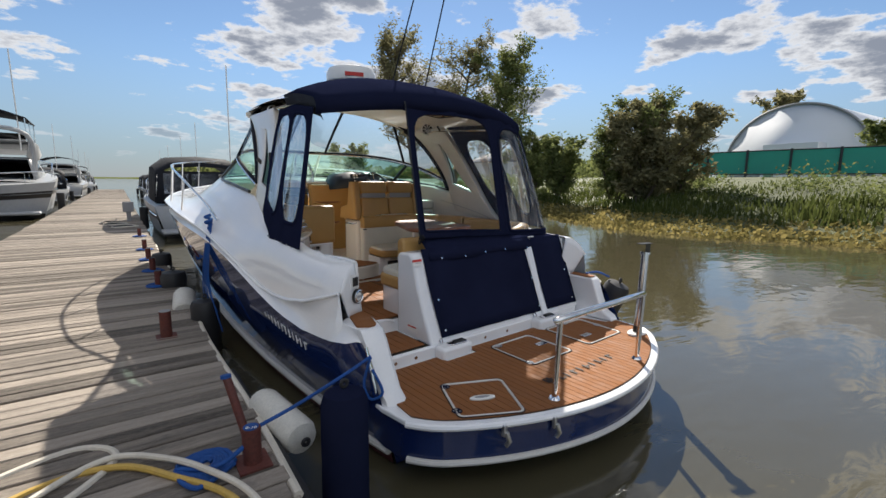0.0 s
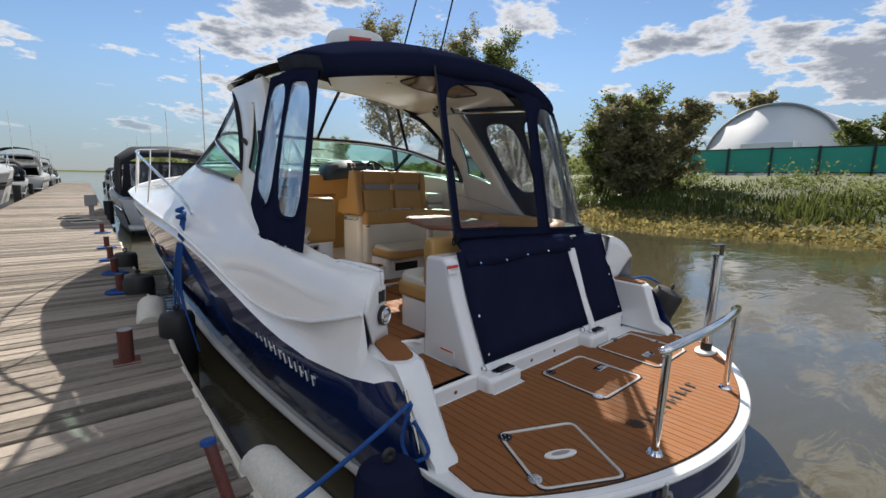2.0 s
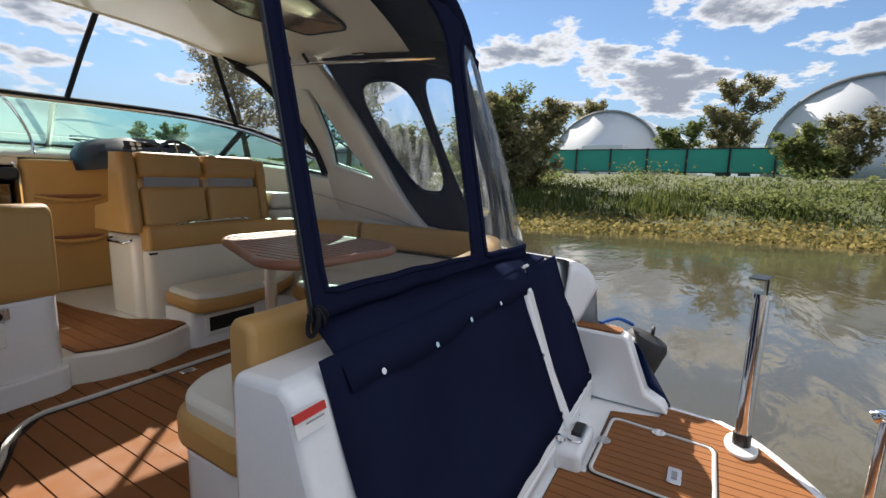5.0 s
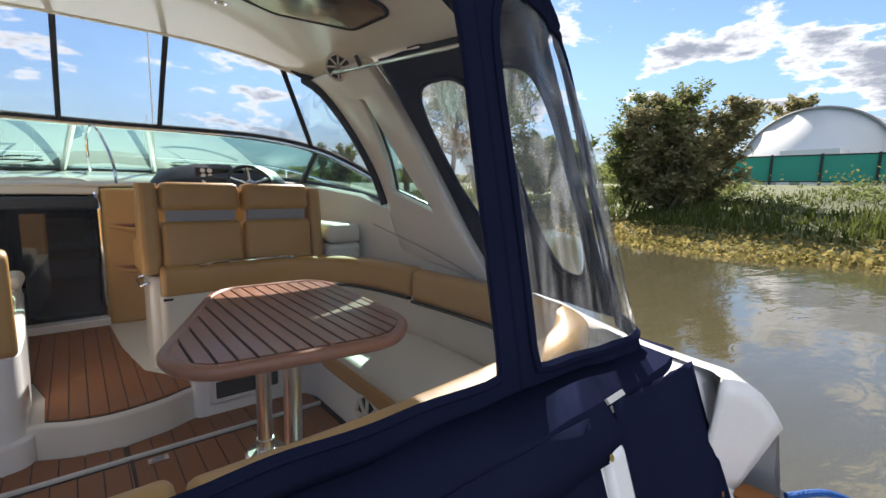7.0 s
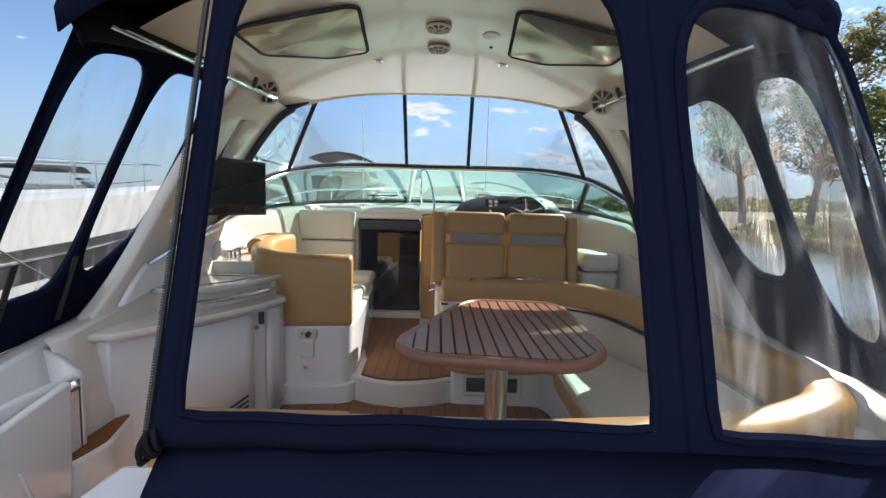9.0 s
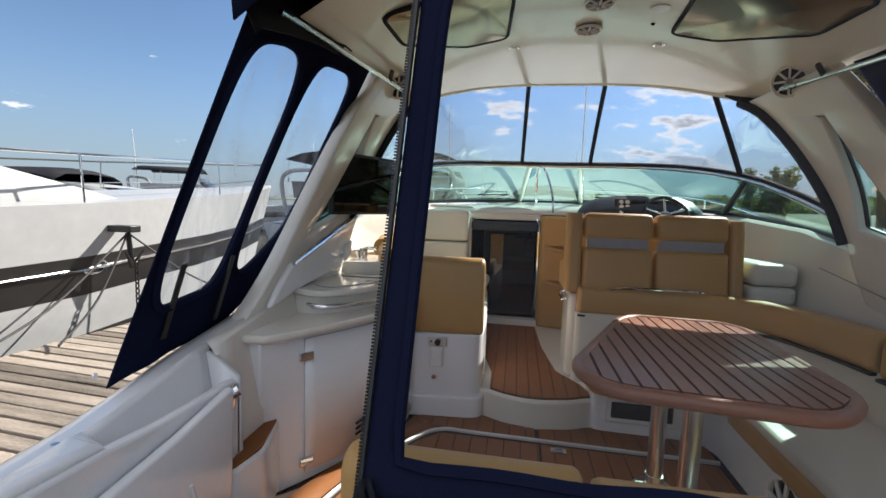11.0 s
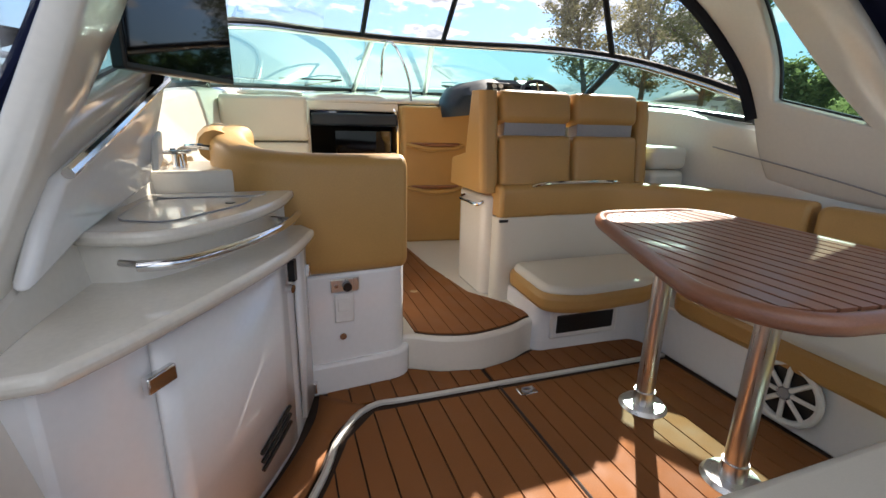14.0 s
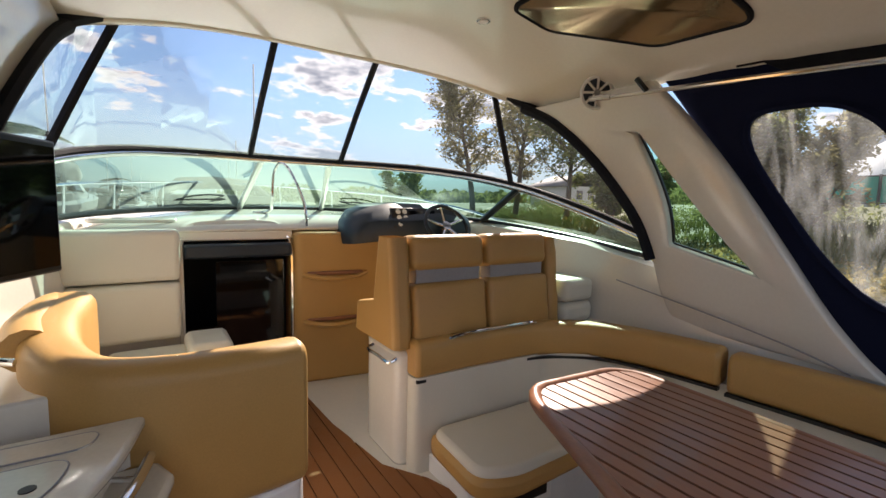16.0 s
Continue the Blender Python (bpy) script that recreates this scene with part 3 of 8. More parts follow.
# y: half-breadth and height of chine, white stripe, navy top, deck edge
HULL = [
    (-0.05, 1.36, -0.75, 1.46, -0.34, 1.50, 0.36, 1.51, 0.39),
    (0.15, 1.38, -0.75, 1.49, -0.34, 1.545, 0.36, 1.535, 0.415),
    (0.3, 1.39, -0.75, 1.50, -0.34, 1.60, 0.345, 1.545, 0.435),
    (0.44, 1.395, -0.75, 1.51, -0.335, 1.625, 0.325, 1.545, 0.45),
    (0.47, 1.40, -0.75, 1.515, -0.335, 1.63, 0.32, 1.555, 0.67),
    (0.6, 1.40, -0.75, 1.52, -0.33, 1.64, 0.31, 1.60, 0.625),
    (0.9, 1.41, -0.75, 1.54, -0.325, 1.68, 0.31, 1.64, 0.535),
    (1.2, 1.42, -0.75, 1.56, -0.32, 1.71, 0.335, 1.67, 0.475),
    (1.7, 1.42, -0.75, 1.585, -0.30, 1.76, 0.46, 1.705, 0.49),
    (2.0, 1.42, -0.75, 1.60, -0.29, 1.79, 0.56, 1.74, 0.585),
    (2.5, 1.41, -0.75, 1.61, -0.265, 1.83, 0.70, 1.80, 0.745),
    (3.0, 1.40, -0.75, 1.62, -0.24, 1.87, 0.80, 1.87, 0.90),
    (4.5, 1.30, -0.75, 1.58, -0.14, 1.90, 0.90, 1.92, 1.05),
    (6.0, 1.08, -0.75, 1.40, 0.00, 1.80, 0.97, 1.83, 1.13),
    (7.2, 0.75, -0.75, 1.08, 0.16, 1.50, 1.03, 1.54, 1.20),
    (8.3, 0.36, -0.72, 0.65, 0.34, 1.02, 1.10, 1.06, 1.27),
    (9.2, 0.06, -0.5, 0.24, 0.52, 0.46, 1.16, 0.50, 1.33),
    (9.75, 0.01, 0.3, 0.02, 0.70, 0.04, 1.21, 0.06, 1.38),
]
STATIONS = [-0.05, 0.05, 0.15, 0.3, 0.44, 0.47, 0.6, 0.75, 0.9, 1.05, 1.2, 1.45, 1.7, 2.0, 2.5, 3, 3.5, 4, 4.5, 5, 5.5, 6, 6.4, 6.8, 7.2, 7.6, 8, 8.3, 8.6, 8.9, 9.2, 9.5, 9.75]


def smooth_row(y):
    a, b, c = interp(HULL, y - 0.25), interp(HULL, y), interp(HULL, y + 0.25)
    return tuple((p + 2 * q + r) / 4 for p, q, r in zip(a, b, c)) if 1.0 < y < 9.4 else b


def hull_band(s, k0, k1, n=6, bulge=0.0):
    rows = []
    for y in STATIONS:
        r = smooth_row(y)
        x0, z0, x1, z1 = r[2 * k0], r[2 * k0 + 1], r[2 * k1], r[2 * k1 + 1]
        row = []
        for i in range(n + 1):
            t = i / n
            z = z0 + (z1 - z0) * t
            rake = 0.62 * max(0, z + 0.02) * max(0, 0.30 - y) / 0.35      # stern edge leans forward
            row.append((CX + s * (x0 + (x1 - x0) * t + bulge * math.sin(math.pi * t) * (max(0.3, min(1, (y - 0.4) / 0.6)) if bulge < 0 else 1)), y + rake, z))
        rows.append(row)
    return rows


def both(fn):
    bm = bmesh.new()
    for s in (-1, 1):
        loft(fn(s), bm)
    return bm


part("hull_bottom", both(lambda s: hull_band(s, 0, 1, 3)), "redpaint", yacht, "dark red antifouling paint")
hull = part("hull_side", both(lambda s: hull_band(s, 1, 2, 8, 0.035)), "navy", yacht, "glossy navy blue topsides")
part("topside_band", both(lambda s: hull_band(s, 2, 3, 6, -0.040)), "gel", yacht)
for s in (-1, 1):
    rub = [(CX + s * (smooth_row(y)[2] + 0.012), y, smooth_row(y)[3]) for y in STATIONS]
    part("rub_stripe", tube(rub, 0.028, 8), "inlay", hull, "white rub stripe")
    part("rub_rail", tube([(CX + s * (smooth_row(y)[6] + 0.008), y, smooth_row(y)[7] - 0.006) for y in STATIONS if y > 0.46], 0.014, 8), "gel", yacht)
tr = smooth_row(-0.05)
part("transom_board", loft([[(CX - tr[0], -0.05, tr[1]), (CX + tr[0], -0.05, tr[1])], [(CX - tr[4], -0.05, -0.02), (CX + tr[4], -0.05, -0.02)]]), "navy", yacht, thick=0.03)

# deck: from the deck edge up to the coaming and the foredeck
# y: inner half-breadth and height of the coaming or cabin side, height on the centreline
DECK = [
    (0.47, 1.37, 0.85), (0.7, 1.385, 0.860), (1.0, 1.43, 0.868), (1.2, 1.45, 0.895), (1.4, 1.46, 0.935), (1.8, 1.47, 0.99), (2.2, 1.46, 1.10), (2.65, 1.46, 1.30),
    (3.2, 1.46, 1.40), (4.0, 1.42, 1.46), (4.6, 1.32, 1.50), (5.2, 1.15, 1.50), (6.0, 0.98, 1.40), (7.0, 0.72, 1.34), (8.0, 0.42, 1.34), (9.0, 0.16, 1.37), (9.75, 0.02, 1.40),
]


def aft_rim(s):
    """Curved aft end of the raised side deck, from the overhang tip to the inner corner."""
    a, b = Vector((1.55, 0.46, 0.672)), Vector((1.36, 0.60, 0.85))
    rim = []
    for i in range(9):
        t = i / 8
        rim.append(Vector((CX + s * (a.x + (b.x - a.x) * t), a.y + (b.y - a.y) * t, a.z + (b.z - a.z) * (1 - (1 - t) ** 2.4))))
    return rim


def deck_rows(s):
    rows = [[tuple(p) for p in aft_rim(s)]]
    for y in [0.64, 0.7, 0.76, 0.81, 0.86, 0.92, 1.0, 1.1, 1.2, 1.4, 1.6, 1.8, 2.0, 2.2, 2.4, 2.65, 2.9, 3.2, 3.6, 4, 4.3, 4.6, 4.9, 5.2, 5.6, 6, 6.5, 7, 7.5, 8, 8.5, 9, 9.4, 9.75]:
        h = smooth_row(y)
        x0, z0 = h[6], h[7]
        x1, z1 = interp(DECK, y)
        k = max(0, min(1, (2.7 - y) / 0.9))
        row = []
        for i in range(9):
            t = (i / 8) ** (1 + 0.5 * k)
            full = (1 - (1 - t) ** 3.2) ** 0.62
            wide = 0.25 * min(1, t / 0.45) + 0.75 * max(0, (t - 0.45) / 0.55) ** 0.9
            lean = -0.05 * max(0, 1 - t) if y < 0.66 else 0
            row.append((CX + s * (x0 + (x1 - x0) * t), y + lean, z0 + (z1 - z0) * (full * k + wide * (1 - k))))
        rows.append(row)
    return rows


part("side_deck", both(deck_rows), "gel", yacht, "white moulded side decks")
fore = []
for y in [5.15, 5.5, 6, 6.5, 7, 7.5, 8, 8.5, 9, 9.4, 9.75]:
    x1, z1 = interp(DECK, y)
    crown = 0.05 * max(0.02, (9.75 - y) / 4.5)
    fore.append([(CX + x1 * t, y, z1 + crown * (1 - t * t)) for t in (i / 6 - 1 for i in range(13))])
part("foredeck", loft(fore), "gel", yacht)


# ---- swim platform ----
def plat_aft(x):
    x = abs(x - CX)
    return -0.92 + 0.24 * x * x + 0.10 * max(0, x - 1.0) ** 2 + 2.2 * max(0, x - 1.33) ** 2


outline = [(CX + x, plat_aft(CX + x)) for x in [i * 0.05 - 1.5 for i in range(61)]]
outline = outline + [(CX + 1.53, -0.05), (CX + 1.50, 0.42), (CX - 1.50, 0.42), (CX - 1.53, -0.05)]
platform = thing("swim_platform", (CX, -0.2, -0.3), "brown foam-decked swim platform with navy and white edge", "swim platform")
part("slab", prism([(x * 0.985, y * 0.985) for x, y in outline], -0.30, -0.035), "navy", platform, "navy platform side")
part("deck_edge", prism(outline, -0.045, -0.008), "gel", platform, "white moulded rim", bevel=0.008)
edge = [(x, y, -0.028) for x, y in outline[:61]]
part("rub_stripe", tube([(x * 0.995, y * 0.992, -0.27) for x, y, z in edge], 0.022, 8), "inlay", platform, "white rub stripe")
part("rub_stripe", tube(edge, 0.022, 8), "gel", platform, "white rub stripe")


# transom: sill, block, cover and bench back
part("sill", box(CX - 1.36, CX + 1.34, 0.40, 0.62, -0.03, 0.10), "gel", yacht, bevel=0.02)
part("sill_step", box(CX - 0.72, CX - 0.38, 0.28, 0.42, -0.03, 0.095), "gel", yacht, bevel=0.03, seg=3)
part("sill_step", box(CX + 0.55, CX + 0.86, 0.28, 0.42, -0.03, 0.095), "gel", yacht, bevel=0.03, seg=3)


def side_prism(pts, x0, x1, bm=None):
    """Prism across the boat from a side outline of (y, z)."""
    bm = bm or bmesh.new()
    a = [bm.verts.new((x0, y, z)) for y, z in pts]
    b = [bm.verts.new((x1, y, z)) for y, z in pts]
    n = len(pts)
    bm.faces.new(a)
    bm.faces.new(b[::-1])
    for i in range(n):
        bm.faces.new((a[i], b[i], b[(i + 1) % n], a[(i + 1) % n]))
    bmesh.ops.recalc_face_normals(bm, faces=bm.faces[:])
    return bm


part("transom_block", side_prism([(0.40, 0.08), (0.52, 0.36), (0.60, 0.56), (0.68, 0.82), (0.72, 0.85), (0.90, 0.84), (0.915, 0.80), (0.92, 0.08)], -0.785, 1.42), "gel", yacht, "white transom seat moulding", bevel=0.03, seg=3)
part("transom_rib", side_prism([(0.375, 0.08), (0.502, 0.36), (0.652, 0.79), (0.74, 0.79), (0.74, 0.08)], 0.70, 0.80), "gel", yacht, bevel=0.02)
part("quarter", side_prism([(-0.03, 0.0), (0.0, 0.05), (0.10, 0.10), (0.16, 0.25), (0.22, 0.41), (0.25, 0.432), (0.55, 0.436), (0.585, 0.47), (0.64, 0.70), (0.67, 0.82), (0.71, 0.848), (0.93, 0.85), (0.93, 0.0)], 1.335, 1.472), "gel", yacht, "white starboard quarter moulding", bevel=0.018, seg=3)

part("bin_end", loft([[(-1.49, 1.495, 0.93), (-1.352, 1.495, 0.835)], [(-1.44, 1.495, 0.12), (-1.352, 1.495, 0.12)]]), "gel", yacht, thick=0.03)
# port quarter with the walk-through side panel
rim = aft_rim(-1)
foot_line = [Vector((-1.475, 0.545, 0.44)).lerp(Vector((-1.318, 0.622, 0.44)), k / 8) for k in range(9)]
part("port_panel", loft([[a.lerp(b, k / 6) for k in range(7)] for a, b in zip(rim, foot_line)]), "gel", yacht, "white walk-through side panel", thick=0.012)
part("starboard_panel", loft([[a.lerp(Vector((2 * CX - b.x, b.y, b.z)), k / 6) for k in range(7)] for a, b in zip(aft_rim(1), foot_line)]), "gel", yacht, thick=0.012)
part("walk_side", loft([[(-1.39, 0.60, 0.85), (-1.352, 0.612, 0.64), (-1.318, 0.622, 0.43), (-1.318, 0.622, 0.08)], [(-1.375, 0.74, 0.862), (-1.355, 0.74, 0.64), (-1.345, 0.74, 0.43), (-1.345, 0.74, 0.08)]]), "gel", yacht, thick=0.012)
part("bin_wall", side_prism([(0.60, 0.08), (0.60, 0.846), (0.66, 0.862), (0.95, 0.852), (1.15, 0.836), (1.46, 0.834), (1.50, 0.82), (1.50, 0.08)], -1.388, -1.352), "gel", yacht, bevel=0.012, seg=3)
part("coaming_cap", loft([[(CX - interp(DECK, y)[0] - 0.004, y, interp(DECK, y)[1] - 0.001), (-1.40, y, z + 0.004), (-1.365, y, z - 0.004)] for y, z in ((0.60, 0.848), (0.66, 0.860), (0.80, 0.858), (0.95, 0.852), (0.975, 0.835), (0.985, 0.66))]), "gel", yacht, "white coaming top", thick=0.012, offset=-1)
bin_y = (0.985, 1.1, 1.2, 1.3, 1.4, 1.5)
part("bin", loft([[(CX - interp(DECK, y)[0], y, interp(DECK, y)[1]), (CX - interp(DECK, y)[0] + 0.012, y, interp(DECK, y)[1] - 0.02), (-1.455, y, 0.77), (-1.44, y, 0.748), (-1.40, y, 0.742), (-1.382, y, 0.75), (-1.372, y, 0.83)] for y in bin_y]), "gel", yacht, "white recessed side bin", thick=0.006)
corner_rows = []
for z, ya, xo, xi in ((-0.03, -0.10, -1.525, -1.36), (0.02, -0.08, -1.525, -1.37), (0.06, -0.035, -1.53, -1.375), (0.2, 0.045, -1.535, -1.375), (0.36, 0.14, -1.548, -1.37), (0.43, 0.19, -1.553, -1.37), (0.445, 0.215, -1.55, -1.38)):
    corner_rows.append([(xo, ya + 0.02, z), (xo + 0.03, ya, z), (xi - 0.03, ya, z), (xi, ya + 0.03, z), (-1.328, 0.42, z), (-1.315, 0.63, z), (-1.47, 0.58, z), (-1.565 if z > 0.3 else -1.53, 0.46, z)])
part("corner_step", loft(corner_rows, close=True), "gel", yacht, "white moulded corner step")
part("corner_ledge", prism([(-1.546, 0.23), (-1.52, 0.205), (-1.41, 0.205), (-1.378, 0.245), (-1.33, 0.42), (-1.317, 0.63), (-1.47, 0.58), (-1.575, 0.47), (-1.573, 0.40), (-1.563, 0.30)], 0.40, 0.446), "gel", yacht, bevel=0.006)

# ---- cockpit shell ----
part("sole_base", prism([(-1.40, 0.93), (1.25, 0.93), (1.25, 2.9), (-1.45, 2.9)], 0.02, SOLE_Z - 0.012), "groove", yacht, "dark seams under the deck planks", smooth=False)
part("sole_riser", box(-1.36, -0.77, 0.915, 0.932, 0.08, 0.212), "gel", yacht)
part("walkthrough_base", prism([(-1.36, 0.42), (-0.77, 0.42), (-0.77, 0.95), (-1.36, 0.95)], 0.02, 0.10), "gel", yacht)


def inner_wall(s):
    rows = []
    for y in ((1.0, 1.2, 1.4) if s > 0 else (1.5,)) + (1.6, 1.8, 2.0, 2.2, 2.4, 2.65, 2.9, 3.2, 3.6, 4.0, 4.4, 4.7, 5.0, 5.15):
        x1, z1 = interp(DECK, y)
        xi = CX + s * x1
        low = xi - s * 0.10
        rows.append([(xi, y, z1), (xi - s * 0.03, y, z1 - 0.02), (low + s * 0.02, y, z1 - 0.30), (low, y, 0.6), (low, y, 0.10)])
    return rows


for s in (-1, 1):
    part("cockpit_lining", loft(inner_wall(s)), "cream", yacht, "cream cockpit side lining", thick=0.015)

part("lining_seam", tube(spline([(1.325, 2.88, 1.20), (1.32, 2.36, 1.113), (1.32, 2.01, 1.044), (1.33, 1.81, 0.985)], 4), 0.004, 5), "grey", yacht, "thin dark seam in the lining")
# helm deck, one step up, with its curved riser
step_edge = spline([(-0.60, 2.66), (-0.53, 2.69), (-0.40, 2.62), (-0.24, 2.585), (-0.04, 2.62), (0.12, 2.685), (0.40, 2.69), (1.30, 2.69)], 6)
part("helm_deck", prism([(p[0], p[1]) for p in step_edge] + [(1.30, 4.6), (-1.30, 4.6), (-1.30, 2.62)], 0.05, 0.375), "cream", yacht, "cream moulded helm deck riser", bevel=0.015)

# dash bulkhead and companionway
part("bulkhead_port", box(-1.35, -0.80, 4.33, 4.45, 0.3, 1.42), "cream", yacht, bevel=0.01)
part("bulkhead_top", box(-0.82, -0.16, 4.33, 4.45, 1.36, 1.42), "cream", yacht, bevel=0.01)
# cabin lining and floor coloured dark to stand for the unlit interior
part("cabin_dark", loft([[(-0.8, 4.45, 0.40), (-0.8, 6.0, 0.40), (-0.18, 6.0, 0.40), (-0.18, 4.45, 0.40)], [(-0.8, 4.45, 1.36), (-0.8, 6.0, 1.36), (-0.18, 6.0, 1.36), (-0.18, 4.45, 1.36)]]), "dash", yacht, "cabin interior, its shade put into dark colour")
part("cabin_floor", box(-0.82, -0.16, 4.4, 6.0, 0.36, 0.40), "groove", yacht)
dash_rows = []
for y, z in ((4.0, 1.38), (4.33, 1.43), (4.8, 1.50), (5.2, 1.54)):
    x1 = interp(DECK, y)[0]
    dash_rows.append([(CX + x1 * t, y, z - 0.04 * t * t) for t in (i / 8 - 1 for i in range(17))])
dash_top = part("dash_top", loft(dash_rows[1:]), "cream", yacht, "cream moulded dash top", thick=0.02)

# ---- hardtop ----
hardtop = thing("hardtop", (CX, 2.8, 2.5), "cream-lined white fibreglass hardtop on raked side pillars", "hardtop")


def roof_z(x, y, top=False):
    a = min(1, abs(x - CX) / 1.26)
    return (2.58 if top else 2.52) - (0.30 if top else 0.31) * a ** 2.6 - 0.03 * (y - 2.9) ** 2 * (1 if y < 2.9 else 0.6)


def roof_front(x):
    return 3.95 - 0.47 * (abs(x - CX) / 1.2) ** 2.2


roof_rows, roof_top = [], []
for i in range(25):
    t = i / 12 - 1
    x = CX + 1.22 * math.copysign(abs(t) ** 0.9, t)
    ys = [1.75 + (roof_front(x) - 1.75) * k / 10 for k in range(11)]
    roof_rows.append([(x, y, roof_z(x, y)) for y in ys])
    yt = [2.12 + (roof_front(x) - 2.12) * k / 10 for k in range(11)]
    roof_top.append([(x * 1.015, y, roof_z(x, y, True) + 0.02 * math.sin(math.pi * k / 10)) for k, y in enumerate(yt)])
part("ceiling", loft(roof_rows), "cream", hardtop, "glossy cream ceiling lining")
part("roof_skin", loft(roof_top), "gel", hardtop)
front_edge = [Vector(r[-1]) + Vector((0, 0, 0.03)) for r in roof_rows]
part("front_edge", tube(front_edge, 0.04, 10), "cream", hardtop)


def pillar(s):
    def px(z):
        return CX + s * ((1.15 if s > 0 else 1.19) + (2.25 - z) * 0.23)
    F = spline([(0, 3.46, 2.24), (0, 3.22, 2.12), (0, 2.95, 1.88), (0, 2.74, 1.60), (0, 2.66, 1.40), (0, 2.62, 1.20), (0, 2.55, 1.02)], 4)
    R = spline([(0, 2.60, 2.24), (0, 2.42, 2.02), (0, 2.24, 1.76), (0, 2.06, 1.46), (0, 1.92, 1.22), (0, 1.80, 1.06), (0, 1.71, 0.97)], 4)
    n = len(F)
    WF = spline([(0, 2.70, 2.00), (0, 2.62, 1.82), (0, 2.56, 1.62), (0, 2.55, 1.44)], 4)
    WR = spline([(0, 2.68, 2.01), (0, 2.50, 1.76), (0, 2.32, 1.52), (0, 2.16, 1.34)], 4)
    rows_f, rows_r = [], []
    m = len(WF)
    i0 = 5
    for i in range(n):
        k = min(max(i - i0, 0), m - 1)
        wf, wr = WF[k], WR[k]
        if i < i0 or i > i0 + m - 1:
            t = 0.5
            mid = F[i].lerp(R[i], 0.5)
            if i < i0:
                mid = (F[i].lerp(R[i], 0.5)).lerp(WF[0], i / i0)
                wf = wr = mid
            else:
                q = (i - (i0 + m - 1)) / (n - i0 - m + 0.0001)
                wf = WF[-1].lerp(F[i].lerp(R[i], 0.35), min(1, q + 0.15))
                wr = WR[-1].lerp(F[i].lerp(R[i], 0.6), min(1, q + 0.15))
        row_f = [F[i], F[i].lerp(wf, 0.5), wf]
        row_r = [wr, wr.lerp(R[i], 0.5), R[i]]
        rows_f.append([(px(p.z), p.y, p.z) for p in row_f])
        rows_r.append([(px(p.z), p.y, p.z) for p in row_r])
    bm = loft(rows_f)
    loft(rows_r, bm)
    k = i0 + m - 1
    low = [rows_f[j][2] for j in range(k, n)]
    low2 = [rows_r[j][0] for j in range(k, n)]
    loft([low, low2], bm)
    bmesh.ops.remove_doubles(bm, verts=bm.verts[:], dist=0.0005)
    bmesh.ops.recalc_face_normals(bm, faces=bm.faces[:])
    part("side_pillar", bm, "cream", hardtop, "raked cream side pillar", thick=0.07, bevel=0.012)
    g = [(px(p.z) + s * 0.012, p.y, p.z) for p in WF]
    g2 = [(px(p.z) + s * 0.012, p.y, p.z) for p in WR]
    w = part("side_window", loft([g, g2]), "glass", hardtop, "green-tinted pillar window", smooth=False)
    part("gasket", tube(g + g2[::-1], 0.011, 6, closed=True), "black", w, "black rubber gasket")
    a = [(px(p.z) - s * 0.035, p.y + 0.008, p.z) for p in F[:18]]
    part("arch_trim", tube(a, 0.032, 8), "blackcanvas", hardtop, "black canvas edge along the arch")


pillar(-1)
pillar(1)

# ---- windshield ----
windshield = thing("windshield", (CX, 4.7, 1.5), "wraparound green-tinted windshield in a stainless frame", "windshield")


def wrap(pts, n=8):
    right = [Vector(p) for p in pts]
    left = [Vector((2 * CX - p[0], p[1], p[2])) for p in pts[:0:-1]]
    return spline(left + right, n)


TOP = wrap([(CX, 4.70, 1.905), (0.60, 4.60, 1.90), (1.02, 4.22, 1.85), (1.28, 3.70, 1.74), (1.36, 3.15, 1.58), (1.38, 2.68, 1.42)])
LOW = wrap([(CX, 5.18, 1.55), (0.62, 5.08, 1.545), (1.14, 4.62, 1.52), (1.40, 4.05, 1.48), (1.45, 3.35, 1.42), (1.44, 2.75, 1.345)])
part("glass", loft([TOP, LOW]), "glass", windshield, "green-tinted glass")
part("top_rail", tube(TOP, 0.022, 10), "steel", windshield, "polished stainless rail")
part("bottom_rail", tube(LOW, 0.018, 8), "black", windshield, "black base gasket")
for x in (-0.27, 0.21):
    i = min(range(len(TOP)), key=lambda k: abs(TOP[k].x - x))
    j = min(range(len(LOW)), key=lambda k: abs(LOW[k].x - (x * 1.25)))
    part("mullion", tube([TOP[i], LOW[j]], 0.024, 8), "alu", windshield, "aluminium mullion")
for s in (-1, 1):
    i = min(range(len(TOP)), key=lambda k: abs(TOP[k].x - (CX + s * 1.30)))
    j = min(range(len(LOW)), key=lambda k: (LOW[k] - Vector((CX + s * 1.36, 4.2, 1.49))).length)
    part("mullion", tube([TOP[i], LOW[j]], 0.026, 8), "black", windshield, "black corner mullion")

# front screen between the hardtop and the windshield
screen = thing("front_screen", (CX, 4.2, 2.2), "clear vinyl front screen with black canvas edging", "canopy screen")
ARCH = wrap([(CX, 3.95, 2.54), (0.45, 3.90, 2.51), (0.85, 3.72, 2.43), (1.12, 3.48, 2.27), (1.22, 3.18, 2.05), (1.29, 2.90, 1.76), (1.36, 2.68, 1.43)])
part("vinyl_sheet", loft([ARCH, spline([TOP[round(k * (len(TOP) - 1) / (len(ARCH) - 1))] for k in range(len(ARCH))], 1)]), "clearvinyl", screen, "clear vinyl sheet")
